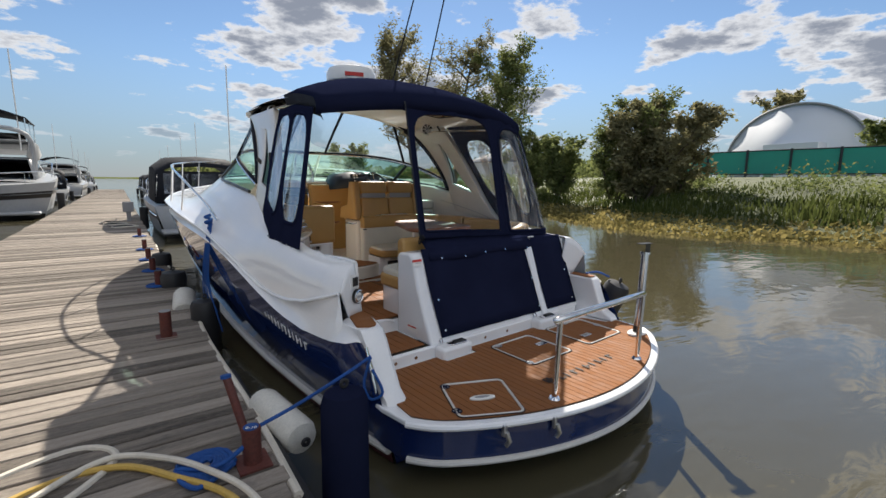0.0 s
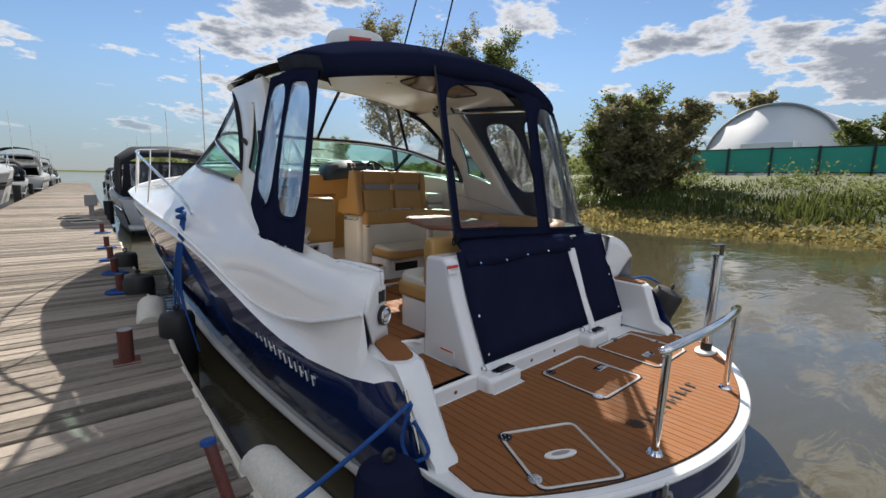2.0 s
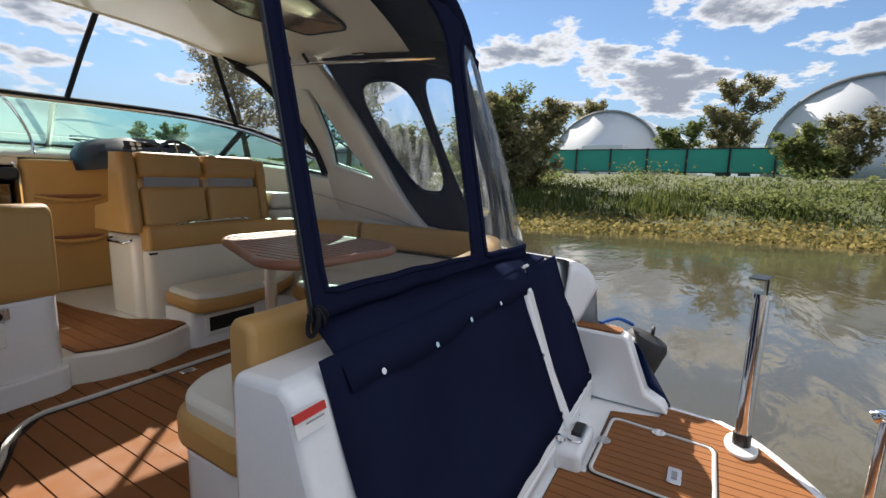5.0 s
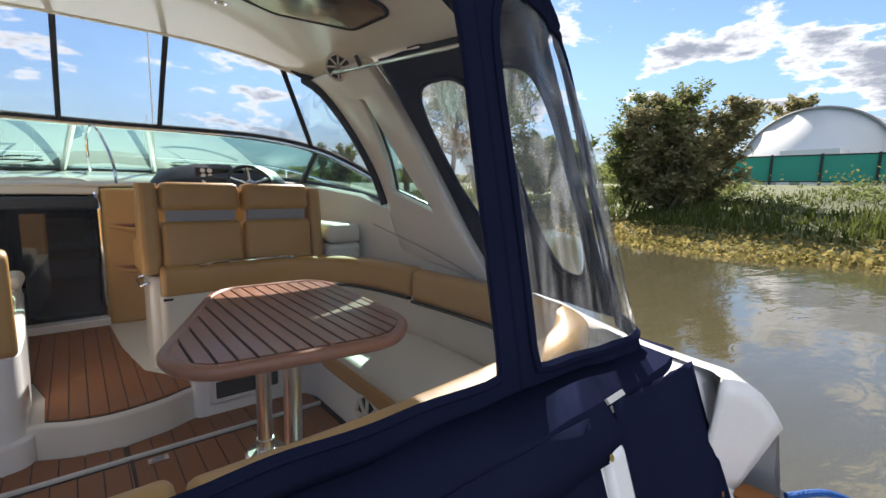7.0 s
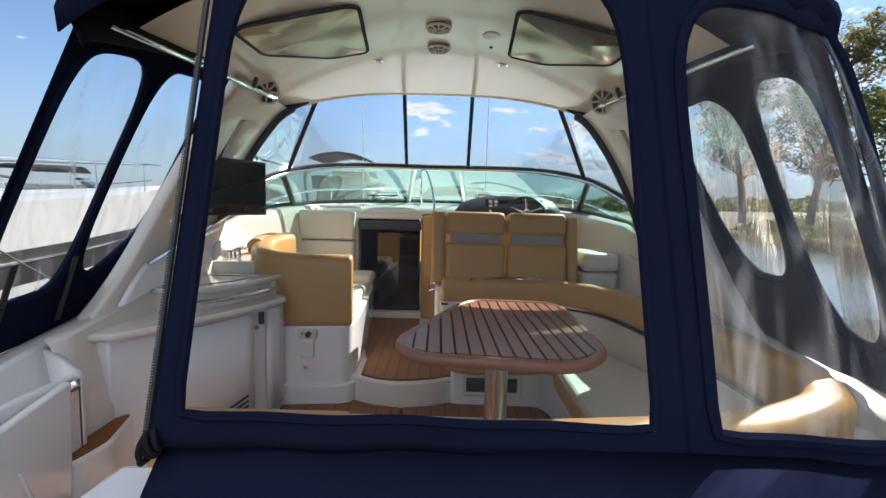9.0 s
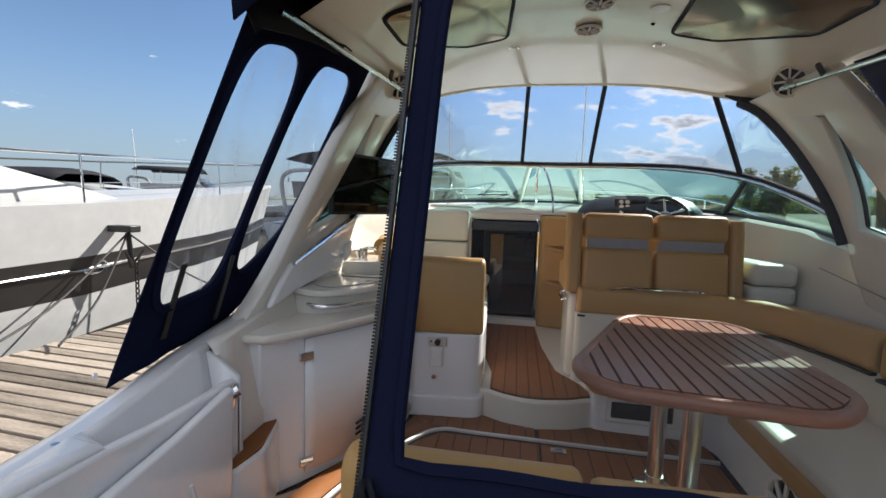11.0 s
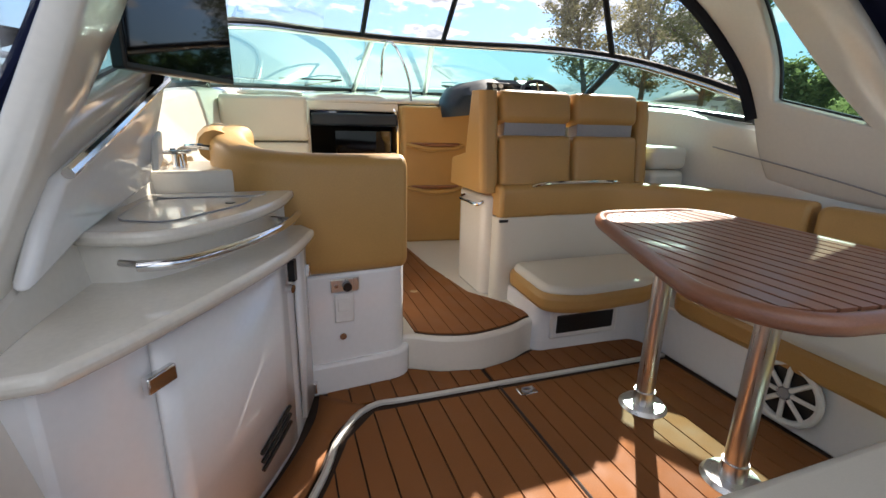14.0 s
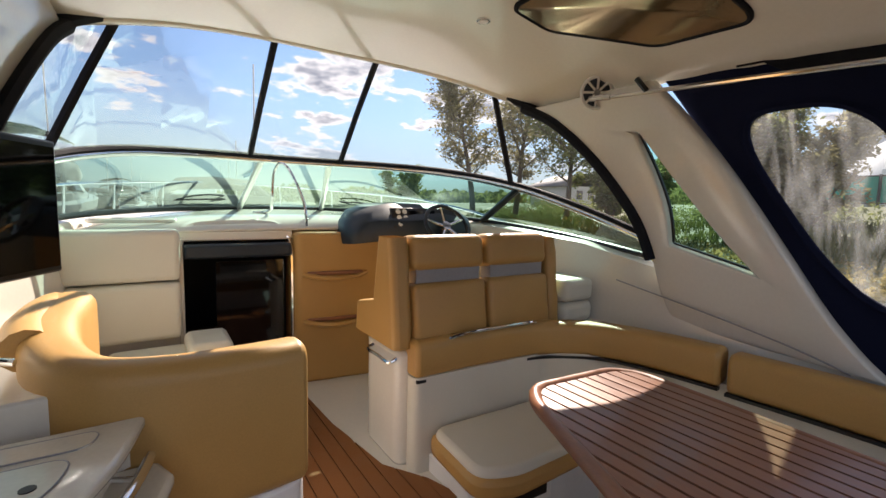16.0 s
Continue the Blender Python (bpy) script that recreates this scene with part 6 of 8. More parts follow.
part("sheet", obox((-0.8425, 0.60, 0.215), (0.002, 0, 0), (0, 0.075, 0), (0, 0, 0.026)), "whiteplastic", stw)
part("header", obox((-0.8445, 0.60, 0.232), (0.002, 0, 0), (0, 0.06, 0), (0, 0, 0.005)), "red", stw, "red header")
for x in (-0.55, 0.70):
    c = thing("folding_cleat", (x, 0.34, 0.095), "polished folding deck cleat on the transom sill", "cleat", "folding cleats")
    part("base", prism(rounded_outline([(x - 0.10, 0.30), (x + 0.10, 0.30), (x + 0.10, 0.38), (x - 0.10, 0.38)], 0.035), 0.094, 0.108), "steel", c, bevel=0.005)
    part("wedge", obox((x + 0.02, 0.34, 0.112), (0.055, 0, 0), (0, 0.026, 0), (0, 0, 0.008)), "black", c, "dark recess", bevel=0.004)
    e = solo("tow_eye", tube([(x - 0.14, 0.39 + 0.02 * math.cos(a), 0.125 + 0.02 * math.sin(a)) for a in (2 * math.pi * k / 14 for k in range(14))], 0.006, 6, closed=True), "steel", "small steel eye on the sill", "eye", "sill eyes")
for x in (-1.15, -0.95, -0.15, 0.15, 0.98):
    solo("drain_fitting", disc((x, 0.398, 0.04), (0, -1, 0), 0.014, 0.006, 12), "steel", "small round steel fitting in the sill", "fitting", "sill fittings")

# stern rail and pylon
rail_t = thing("stern_rail", (CX, -0.72, 0), "polished stainless stern rail on the swim platform", "rail")
for x in (-0.57, 0.57):
    pst = part("post", tube([(x, -0.70, 0.0), (x * 0.995, -0.715, 0.56)], 0.020, 12), "steel", rail_t, "stainless post")
    part("flange", disc((x, -0.70, 0.004), (0, 0, 1), 0.042, 0.012, 18, r2=0.034), "steel", pst, "round flange")
part("top_bar", tube(spline([(-0.60, -0.69, 0.555), (-0.56, -0.72, 0.575), (-0.30, -0.765, 0.60), (0, -0.78, 0.605), (0.30, -0.765, 0.60), (0.56, -0.72, 0.575), (0.60, -0.69, 0.555)], 6), 0.024, 12), "steel", rail_t, "curved stainless top bar")
pyl = thing("ski_pylon", (1.2, -0.38, 0), "stainless pylon with black bracket on a white base", "pylon")
part("base_plate", prism([(1.2 + 0.13 * math.cos(a), -0.38 + 0.075 * math.sin(a)) for a in (2 * math.pi * k / 24 for k in range(24))], 0.002, 0.022), "whiteplastic", pyl, "white oval base", bevel=0.006)
part("boot", tube([(1.2, -0.38, 0.02), (1.205, -0.38, 0.08)], 0.042, 14), "black", pyl, "black boot")
part("post", tube([(1.205, -0.38, 0.03), (1.235, -0.385, 0.80)], 0.036, 18), "steel", pyl, "polished steel post")
part("cap", disc((1.235, -0.385, 0.80), (0.04, 0, 1), 0.05, 0.02, 18), "steel", pyl)
part("bracket", obox((1.25, -0.40, 0.855), (0.045, 0, 0), (0, 0.004, 0), (0, 0, 0.042)), "black", pyl, "black bracket", bevel=0.003)
part("bracket_top", obox((1.24, -0.37, 0.90), (0.07, -0.02, 0), (0.01, 0.035, 0), (0, 0, 0.003)), "black", pyl)

# hatches in the platform, outlined in white
def hatch(name, corners, label, rad=0.05):
    h = thing(name, (sum(c[0] for c in corners) / 4, sum(c[1] for c in corners) / 4, 0.0), label, "hatch", "platform hatches")
    o = rounded_outline(corners, rad)
    part("gap", tube([(x, y, 0.004) for x, y in rounded_outline([((c[0] - h.location.x) * 1.045 + h.location.x, (c[1] - h.location.y) * 1.045 + h.location.y) for c in corners], rad)], 0.006, 4, closed=True), "groove", h, "dark seam")
    part("inlay", tube([(x, y, 0.003) for x, y in o], 0.010, 6, closed=True), "inlay", h, "white inlay line")
    return h


h1 = hatch("platform_hatch", [(-1.06, -0.06), (-0.64, -0.26), (-0.87, -0.69), (-1.25, -0.48)], "brown foam hatch with white oval pull")
part("pull", prism([(-0.96 + 0.085 * math.cos(a) - 0.0, -0.39 + 0.035 * math.sin(a) - 0.035 * math.cos(a)) for a in (2 * math.pi * k / 24 for k in range(24))], 0.003, 0.016), "whiteplastic", h1, "white oval pull", bevel=0.004)
part("pull_slot", prism([(-0.96 + 0.05 * math.cos(a), -0.39 + 0.014 * math.sin(a) - 0.02 * math.cos(a)) for a in (2 * math.pi * k / 20 for k in range(20))], 0.014, 0.019), "grey", h1)
h2 = hatch("platform_hatch", [(-0.22, 0.25), (0.29, 0.25), (0.29, -0.25), (-0.23, -0.24)], "brown foam hatch with steel latch and hinges")
h3 = hatch("platform_hatch", [(0.57, 0.25), (1.14, 0.24), (1.10, -0.26), (0.55, -0.26)], "brown foam hatch with steel latch and hinges")
for h, x, y in ((h2, 0.20, 0.02), (h3, 0.74, -0.10)):
    part("latch", prism(rounded_outline([(x - 0.065, y - 0.03), (x + 0.065, y - 0.03), (x + 0.065, y + 0.03), (x - 0.065, y + 0.03)], 0.012), 0.003, 0.012), "steel", h, "flush steel latch", bevel=0.002)
    part("latch_slot", box(x - 0.03, x + 0.03, y - 0.012, y + 0.012, 0.011, 0.0145), "grey", h)
for h, x, y in ((h2, -0.16, 0.215), (h2, -0.23, -0.20), (h3, 0.86, 0.24), (h3, 1.10, 0.0), (h1, -1.06, -0.11), (h1, -1.22, -0.42)):
    part("hinge", disc((x, y, 0.003), (0, 0, 1), 0.036, 0.009, 16), "steel", h, "round steel hinge")
    for a in range(4):
        part("screw", disc((x + 0.02 * math.cos(1.57 * a + 0.8), y + 0.02 * math.sin(1.57 * a + 0.8), 0.011), (0, 0, 1), 0.005, 0.002, 8), "grey", h)
# dark mark printed across the platform: plain bars
mark = thing("platform_mark", (0.05, -0.52, 0.006), "dark printed maker mark on the platform foam", "marking")
for k in range(4):
    part("wave", obox((-0.40 + 0.02 * k, -0.50 - 0.022 * (k % 2), 0.0085), (0.012, 0.0, 0), (0, 0.035, 0), (0, 0, 0.0006)), "ink", mark)
for k in range(9):
    x = -0.27 + 0.085 * k
    part("bar", obox((x, -0.53, 0.0085), (0.010, 0, 0), (0, 0.036, 0), (0, 0, 0.0006)), "ink", mark)
    if k % 2 == 0:
        part("bar", obox((x + 0.028, -0.53 + 0.02 * ((k % 3) - 1), 0.0085), (0.022, 0, 0), (0, 0.006, 0), (0, 0, 0.0006)), "ink", mark)
# silver mark on the topsides: plain bars
sm = thing("hull_mark", (-1.66, 0.9, 0.2), "raised silver maker mark on the navy hull", "marking")
for k in range(12):
    y = 1.55 - 0.064 * k
    r = smooth_row(y)
    zt = 0.285 - 0.009 * k
    tt = (zt - r[3]) / (r[5] - r[3])
    xx = CX - (r[2] + (r[4] - r[2]) * tt + 0.035 * math.sin(math.pi * tt)) - 0.006
    part("bar", obox((xx, y, zt), (0.004, 0, 0), (0, 0.006 if k % 3 else 0.009, 0), (-0.006, 0, 0.036 if k > 1 else 0.022)), "silver", sm, bevel=0.003)
    if k % 2 and k > 1:
        part("bar", obox((xx, y - 0.018, zt + 0.024 * ((k // 2) % 3 - 1)), (0.004, 0, 0), (0, 0.015, 0), (0, 0, 0.005)), "silver", sm)

# stern fittings
for x in (-1.05, -0.72):
    y = plat_aft(x)
    c = thing("stern_clip", (x, y, -0.1), "galvanised clip hanging on the platform edge", "clip", "stern clips")
    part("bracket", obox((x, y - 0.012, -0.06), (0.022, 0.006, 0), (0, 0.014, 0), (0, 0, 0.04)), "alu", c, bevel=0.006)
    part("jaw", tube([(x, y - 0.03, -0.07), (x + 0.012, y - 0.045, -0.13), (x - 0.004, y - 0.03, -0.16)], 0.016, 8), "alu", c)
cl = thing("stern_cleat", (-1.55, 0.12, 0.2), "upright steel cleat on the navy stern quarter", "cleat")
part("bar", tube([(-1.57, 0.12, 0.36), (-1.545, 0.03, 0.06)], lambda t: 0.014 * (1 - 0.5 * abs(2 * t - 1)) + 0.004, 8), "steel", cl)
part("foot", disc((-1.545, 0.075, 0.21), (-1, 0, 0), 0.016, 0.03, 10), "steel", cl)

# bow rail and radar
for s in (-1, 1):
    br = thing("bow_rail", (CX + s * 1.6, 6, 1.1), "stainless bow rail along the foredeck", "rail", "bow rails")
    top = spline([(CX + s * (interp(HULL, y)[6] - 0.10), y, z) for y, z in ((2.95, 1.02), (3.4, 1.20), (4.4, 1.46), (5.6, 1.64), (6.6, 1.72), (7.6, 1.78), (8.6, 1.84), (9.4, 1.88))], 5)
    part("top_rail", tube(top, 0.014, 8), "steel", br)
    for y in (4.4, 5.6, 6.6, 7.6, 8.6):
        hx = interp(HULL, y)
        q = min(top, key=lambda p: abs(p.y - y))
        part("stanchion", tube([(CX + s * (hx[6] - 0.06), y + 0.05, hx[7] + 0.02), q], 0.011, 8), "steel", br)
radar = thing("radar_dome", (-0.22, 2.75, 2.6), "white round radar dome on the hardtop", "radar")
part("dome", loft([[(-0.22 + r * math.cos(a), 2.75 + r * math.sin(a), z) for a in (2 * math.pi * k / 32 for k in range(32))] for r, z in ((0.26, 2.63), (0.30, 2.67), (0.30, 2.76), (0.27, 2.82), (0.18, 2.845), (0.01, 2.85))], close=True), "whiteplastic", radar)
part("mount", prism([(-0.22 + 0.2 * math.cos(a), 2.75 + 0.2 * math.sin(a)) for a in (2 * math.pi * k / 20 for k in range(20))], 2.54, 2.64), "gel", radar)
part("print", obox((-0.33, 2.475, 2.715), (0.10, -0.04, 0), (0.003, 0.006, 0), (0, 0, 0.022)), "red", radar, "red printed mark")
ant = thing("satellite_puck", (0.28, 2.55, 2.6), "low white antenna disc on the hardtop", "antenna")
part("disc", prism([(0.28 + 0.16 * math.cos(a), 2.55 + 0.16 * math.sin(a)) for a in (2 * math.pi * k / 24 for k in range(24))], 2.63, 2.69), "whiteplastic", ant, bevel=0.02)
part("stem", tube([(0.28, 2.55, 2.5), (0.28, 2.55, 2.64)], 0.05, 10), "gel", ant)
for x0, x1, l in ((0.30, 0.85, 2.6), (0.85, 1.02, 1.8)):
    a_ = solo("whip_antenna", tube([(x0, 2.75, 2.5), (x1, 2.3, 2.5 + l)], 0.010, 6), "blackcanvas", "long thin whip antenna on the hardtop", "antenna", "antennas")

# dock lines, fenders and posts
def rope(name, pts, r, material, label, group="", n=6):
    return solo(name, tube(spline(pts, n), r, 8), material, label, "rope", group)


rope("dock_line", [(-2.36, -0.02, 0.12), (-2.1, 0.01, 0.165), (-1.8, 0.05, 0.235), (-1.58, 0.09, 0.29), (-1.56, 0.10, 0.30)], 0.011, "bluerope", "taut blue dock line to the stern cleat", "dock lines")
rope("dock_line", [(-1.56, 0.08, 0.30), (-1.60, 0.10, 0.12), (-1.58, 0.05, 0.02), (-1.53, -0.02, 0.08), (-1.56, 0.06, 0.22)], 0.010, "bluerope", "loose blue rope tail at the stern cleat", "dock lines")
for k in range(5):
    x = -1.80 - 0.02 * k
    rope("dock_line", [(-1.84, 2.98 + 0.03 * k, 1.05), (-1.90, 2.95 + 0.05 * k, 0.7), (-1.93, 2.9 + 0.08 * k, 0.3), (x - 0.05, 2.8 + 0.1 * k, 0.0 if k % 2 else -0.2)], 0.007, "bluerope", "blue rope hanging from the side rail", "dock lines")
knot = solo("rope_knot", tube(spline([(-1.88 + 0.03 * math.cos(k * 1.3), 2.98 + 0.03 * math.sin(k * 1.3), 0.98 + 0.012 * k) for k in range(10)], 4), 0.016, 8), "bluerope", "blue rope knot on the side rail", "rope")


def coil(at, r, turns, material, label):
    pts = []
    for k in range(int(turns * 14)):
        a = 2 * math.pi * k / 14
        rr = 0.03 + (r - 0.03) * k / (turns * 14)
        pts.append((at[0] + rr * math.cos(a), at[1] + rr * math.sin(a), at[2] + 0.013 + 0.004 * math.sin(k)))
    return solo("rope_coil", tube(pts, 0.013, 6), material, label, "rope", "rope coils")


def on_dock(x, y, z=0.0):
    return (x, y, DOCK_Z + 0.03 + z)


coil(on_dock(-2.58, 0.10), 0.15, 6, "bluerope", "flat coiled blue rope on the dock planks")
rope("dock_line", [on_dock(-2.46, 0.0, 0.02), on_dock(-2.66, -0.10, 0.02), on_dock(-2.72, 0.12, 0.02), on_dock(-2.55, -0.02, 0.05), (-2.37, -0.02, 0.06)], 0.013, "bluerope", "blue rope looped round a dock post", "dock lines")


def dock_post(x, y, h, r, label, cap="rust"):
    p = thing("dock_post", on_dock(x, y), label, "post", "dock posts")
    part("tube", tube([on_dock(x, y, -0.03), on_dock(x, y, h)], r, 16), "rust", p)
    part("cap", disc(on_dock(x, y, h), (0, 0, 1), r * 0.96, 0.006, 16), cap, p)
    part("base_plate", obox(on_dock(x, y, 0.0), DU * r * 1.7, DV * r * 1.9, (0, 0, 0.006)), "rust", p, "rusty base plate")
    return p


dock_post(-2.41, 2.567, 0.26, 0.052, "short rusty red mooring post on the dock", "grey")
b10 = dock_post(-2.37, -0.02, 0.20, 0.050, "rusty mooring post with a blue number tag", "rust")
part("tag", disc(on_dock(-2.37, -0.02, 0.206), (0, 0, 1), 0.040, 0.004, 18), "bluerope", b10, "round blue tag")
words("tag_number", "B-10", 0.032, pose(-2.405, -0.03, DOCK_Z + 0.243, 0, 0, -30), "whiteplastic", b10, 0.001)
stub = thing("steel_bracket", on_dock(-2.35, 0.40), "rusty upright bracket with a blue cap at the dock edge", "bracket")
part("upright", tube([on_dock(-2.33, 0.20, 0.0), on_dock(-2.38, 0.40, 0.34)], 0.026, 8), "rust", stub)
part("cap", disc(on_dock(-2.383, 0.405, 0.34), (0, 0.2, 1), 0.032, 0.02, 12), "bluerope", stub, "blue cap")
for y in (5.1, 6.4, 7.7, 9.2, 12.0):
    p = dock_at(-0.22, y - 1.0)
    dock_post(p.x, p.y, 0.22, 0.045, "dark mooring post wrapped with blue rope", "rubber")
    coil(on_dock(p.x, p.y), 0.17, 4, "bluerope", "flat coiled blue rope on the dock planks")
# white edge hose along the dock
hose_pts = [dock_at(0.03 + 0.015 * math.sin(k * 0.9), -1.4 + 0.5 * k, 0.0) for k in range(22)]
rope("edge_hose", hose_pts, 0.026, "whiterope", "white hose lining the dock edge", "", 3)
rope("edge_hose", [dock_at(0.08, -1.5 + 0.5 * k, -0.05) for k in range(5)], 0.03, "rubber", "black rubber edging on the dock", "", 3)


def fender(x, y, z, l, r, material, label, tilt=(0, 0, 1)):
    f = thing("fender", (x, y, z), label, "fender", "fenders")
    t = Vector(tilt).normalized()
    c = Vector((x, y, z))
    part("body", tube([c + t * l * k for k in (-0.5, -0.47, -0.40, -0.25, 0, 0.25, 0.40, 0.47, 0.5)], lambda q: r * (1 - max(0, abs(2 * q - 1) - 0.55) ** 2 * 3.6), 16), material, f)
    part("eye", tube([c + t * (l * 0.5 + 0.03) + Vector((0.02 * math.cos(a), 0, 0.02 * math.sin(a))) for a in (2 * math.pi * k / 10 for k in range(10))], 0.012, 6, closed=True), "rubber", f, "dark rope eye")


fender(-2.06, 0.42, -0.12, 0.62, 0.115, "fender", "scuffed white cylindrical fender between hull and dock", (0.10, -0.97, -0.05))
fender(-1.92, -0.24, -0.10, 0.80, 0.135, "canvas", "large navy-covered fender at the stern", (0.03, 0.05, 1))
fender(-1.96, 3.05, -0.22, 0.72, 0.15, "rubber", "black-covered fender along the hull")
fender(-2.05, 3.75, -0.05, 0.45, 0.13, "fender", "grimy white ball fender by the dock", (0.2, 1, 0.3))
fender(-1.97, 5.0, -0.24, 0.78, 0.17, "rubber", "black-covered fender along the hull")
fender(-1.85, 7.0, -0.2, 0.7, 0.16, "rubber", "black-covered fender along the hull")
fender(1.72, 0.25, 0.06, 0.62, 0.14, "rubber", "black-covered fender on the outer side", (0.1, -0.4, 1))
rope("fender_line", [(1.50, 0.42, 0.44), (1.60, 0.33, 0.46), (1.72, 0.25, 0.40)], 0.012, "bluerope", "blue line holding the outer fender")

# cables on the dock near the camera
rope("power_cable", [on_dock(-3.9, 0.35), on_dock(-3.5, 0.62), on_dock(-3.12, 0.72), on_dock(-2.95, 0.50), on_dock(-3.2, 0.20), on_dock(-3.6, 0.05), on_dock(-3.75, -0.2)], 0.020, "whiterope", "cream power cable looped on the planks", "cables")
rope("power_cable", [on_dock(-3.8, 0.15), on_dock(-3.3, 0.42), on_dock(-2.95, 0.35, 0.02), on_dock(-2.72, 0.05, 0.02), on_dock(-2.55, -0.25, 0.02), on_dock(-2.5, -0.6), on_dock(-2.6, -1.2)], 0.018, "yellowrope", "yellow power cable across the dock", "cables")
rope("power_cable", [on_dock(-3.7, -0.10), on_dock(-3.35, 0.25, 0.02), on_dock(-3.0, 0.45, 0.03), on_dock(-2.75, 0.25, 0.04), on_dock(-2.58, -0.05, 0.05), on_dock(-2.46, -0.35, 0.03), on_dock(-2.42, -0.9)], 0.017, "whiterope", "white hose across the dock", "cables")
rope("power_cable", [on_dock(-3.75, -0.45), on_dock(-3.3, -0.08, 0.02), on_dock(-3.02, -0.08, 0.02), on_dock(-2.98, -0.32, 0.02), on_dock(-3.3, -0.55)], 0.018, "yellowrope", "yellow power cable looped on the planks", "cables")
rope("power_cable", [on_dock(-3.8, -0.25, 0.03), on_dock(-3.3, 0.10, 0.04), on_dock(-3.1, -0.02, 0.04), on_dock(-3.15, -0.35, 0.04), on_dock(-3.5, -0.6)], 0.017, "whiterope", "white hose looped on the planks", "cables")
ped = thing("power_pedestal", dock_at(-0.35, 16.5), "grey shore power pedestal with coiled cables", "pedestal")
part("box", obox(dock_at(-0.35, 16.5, 0.55), DU * 0.17, DV * 0.14, (0, 0, 0.18)), "grey", ped, bevel=0.02)
part("post", obox(dock_at(-0.35, 16.5, 0.2), DU * 0.07, DV * 0.07, (0, 0, 0.2)), "grey", ped)
for k in range(4):
    q = dock_at(-0.5 - 0.12 * k, 14.2 + 0.5 * k, 0.03)
    rope("power_cable", [q + Vector((0.35 * math.cos(a), 0.5 * math.sin(a), 0.02 * (j % 3))) for j, a in enumerate((0, 1, 2, 3, 4, 5, 6))], 0.022, "rubber" if k % 2 else "whiterope", "cable loops beside the pedestal", "cables", 4)

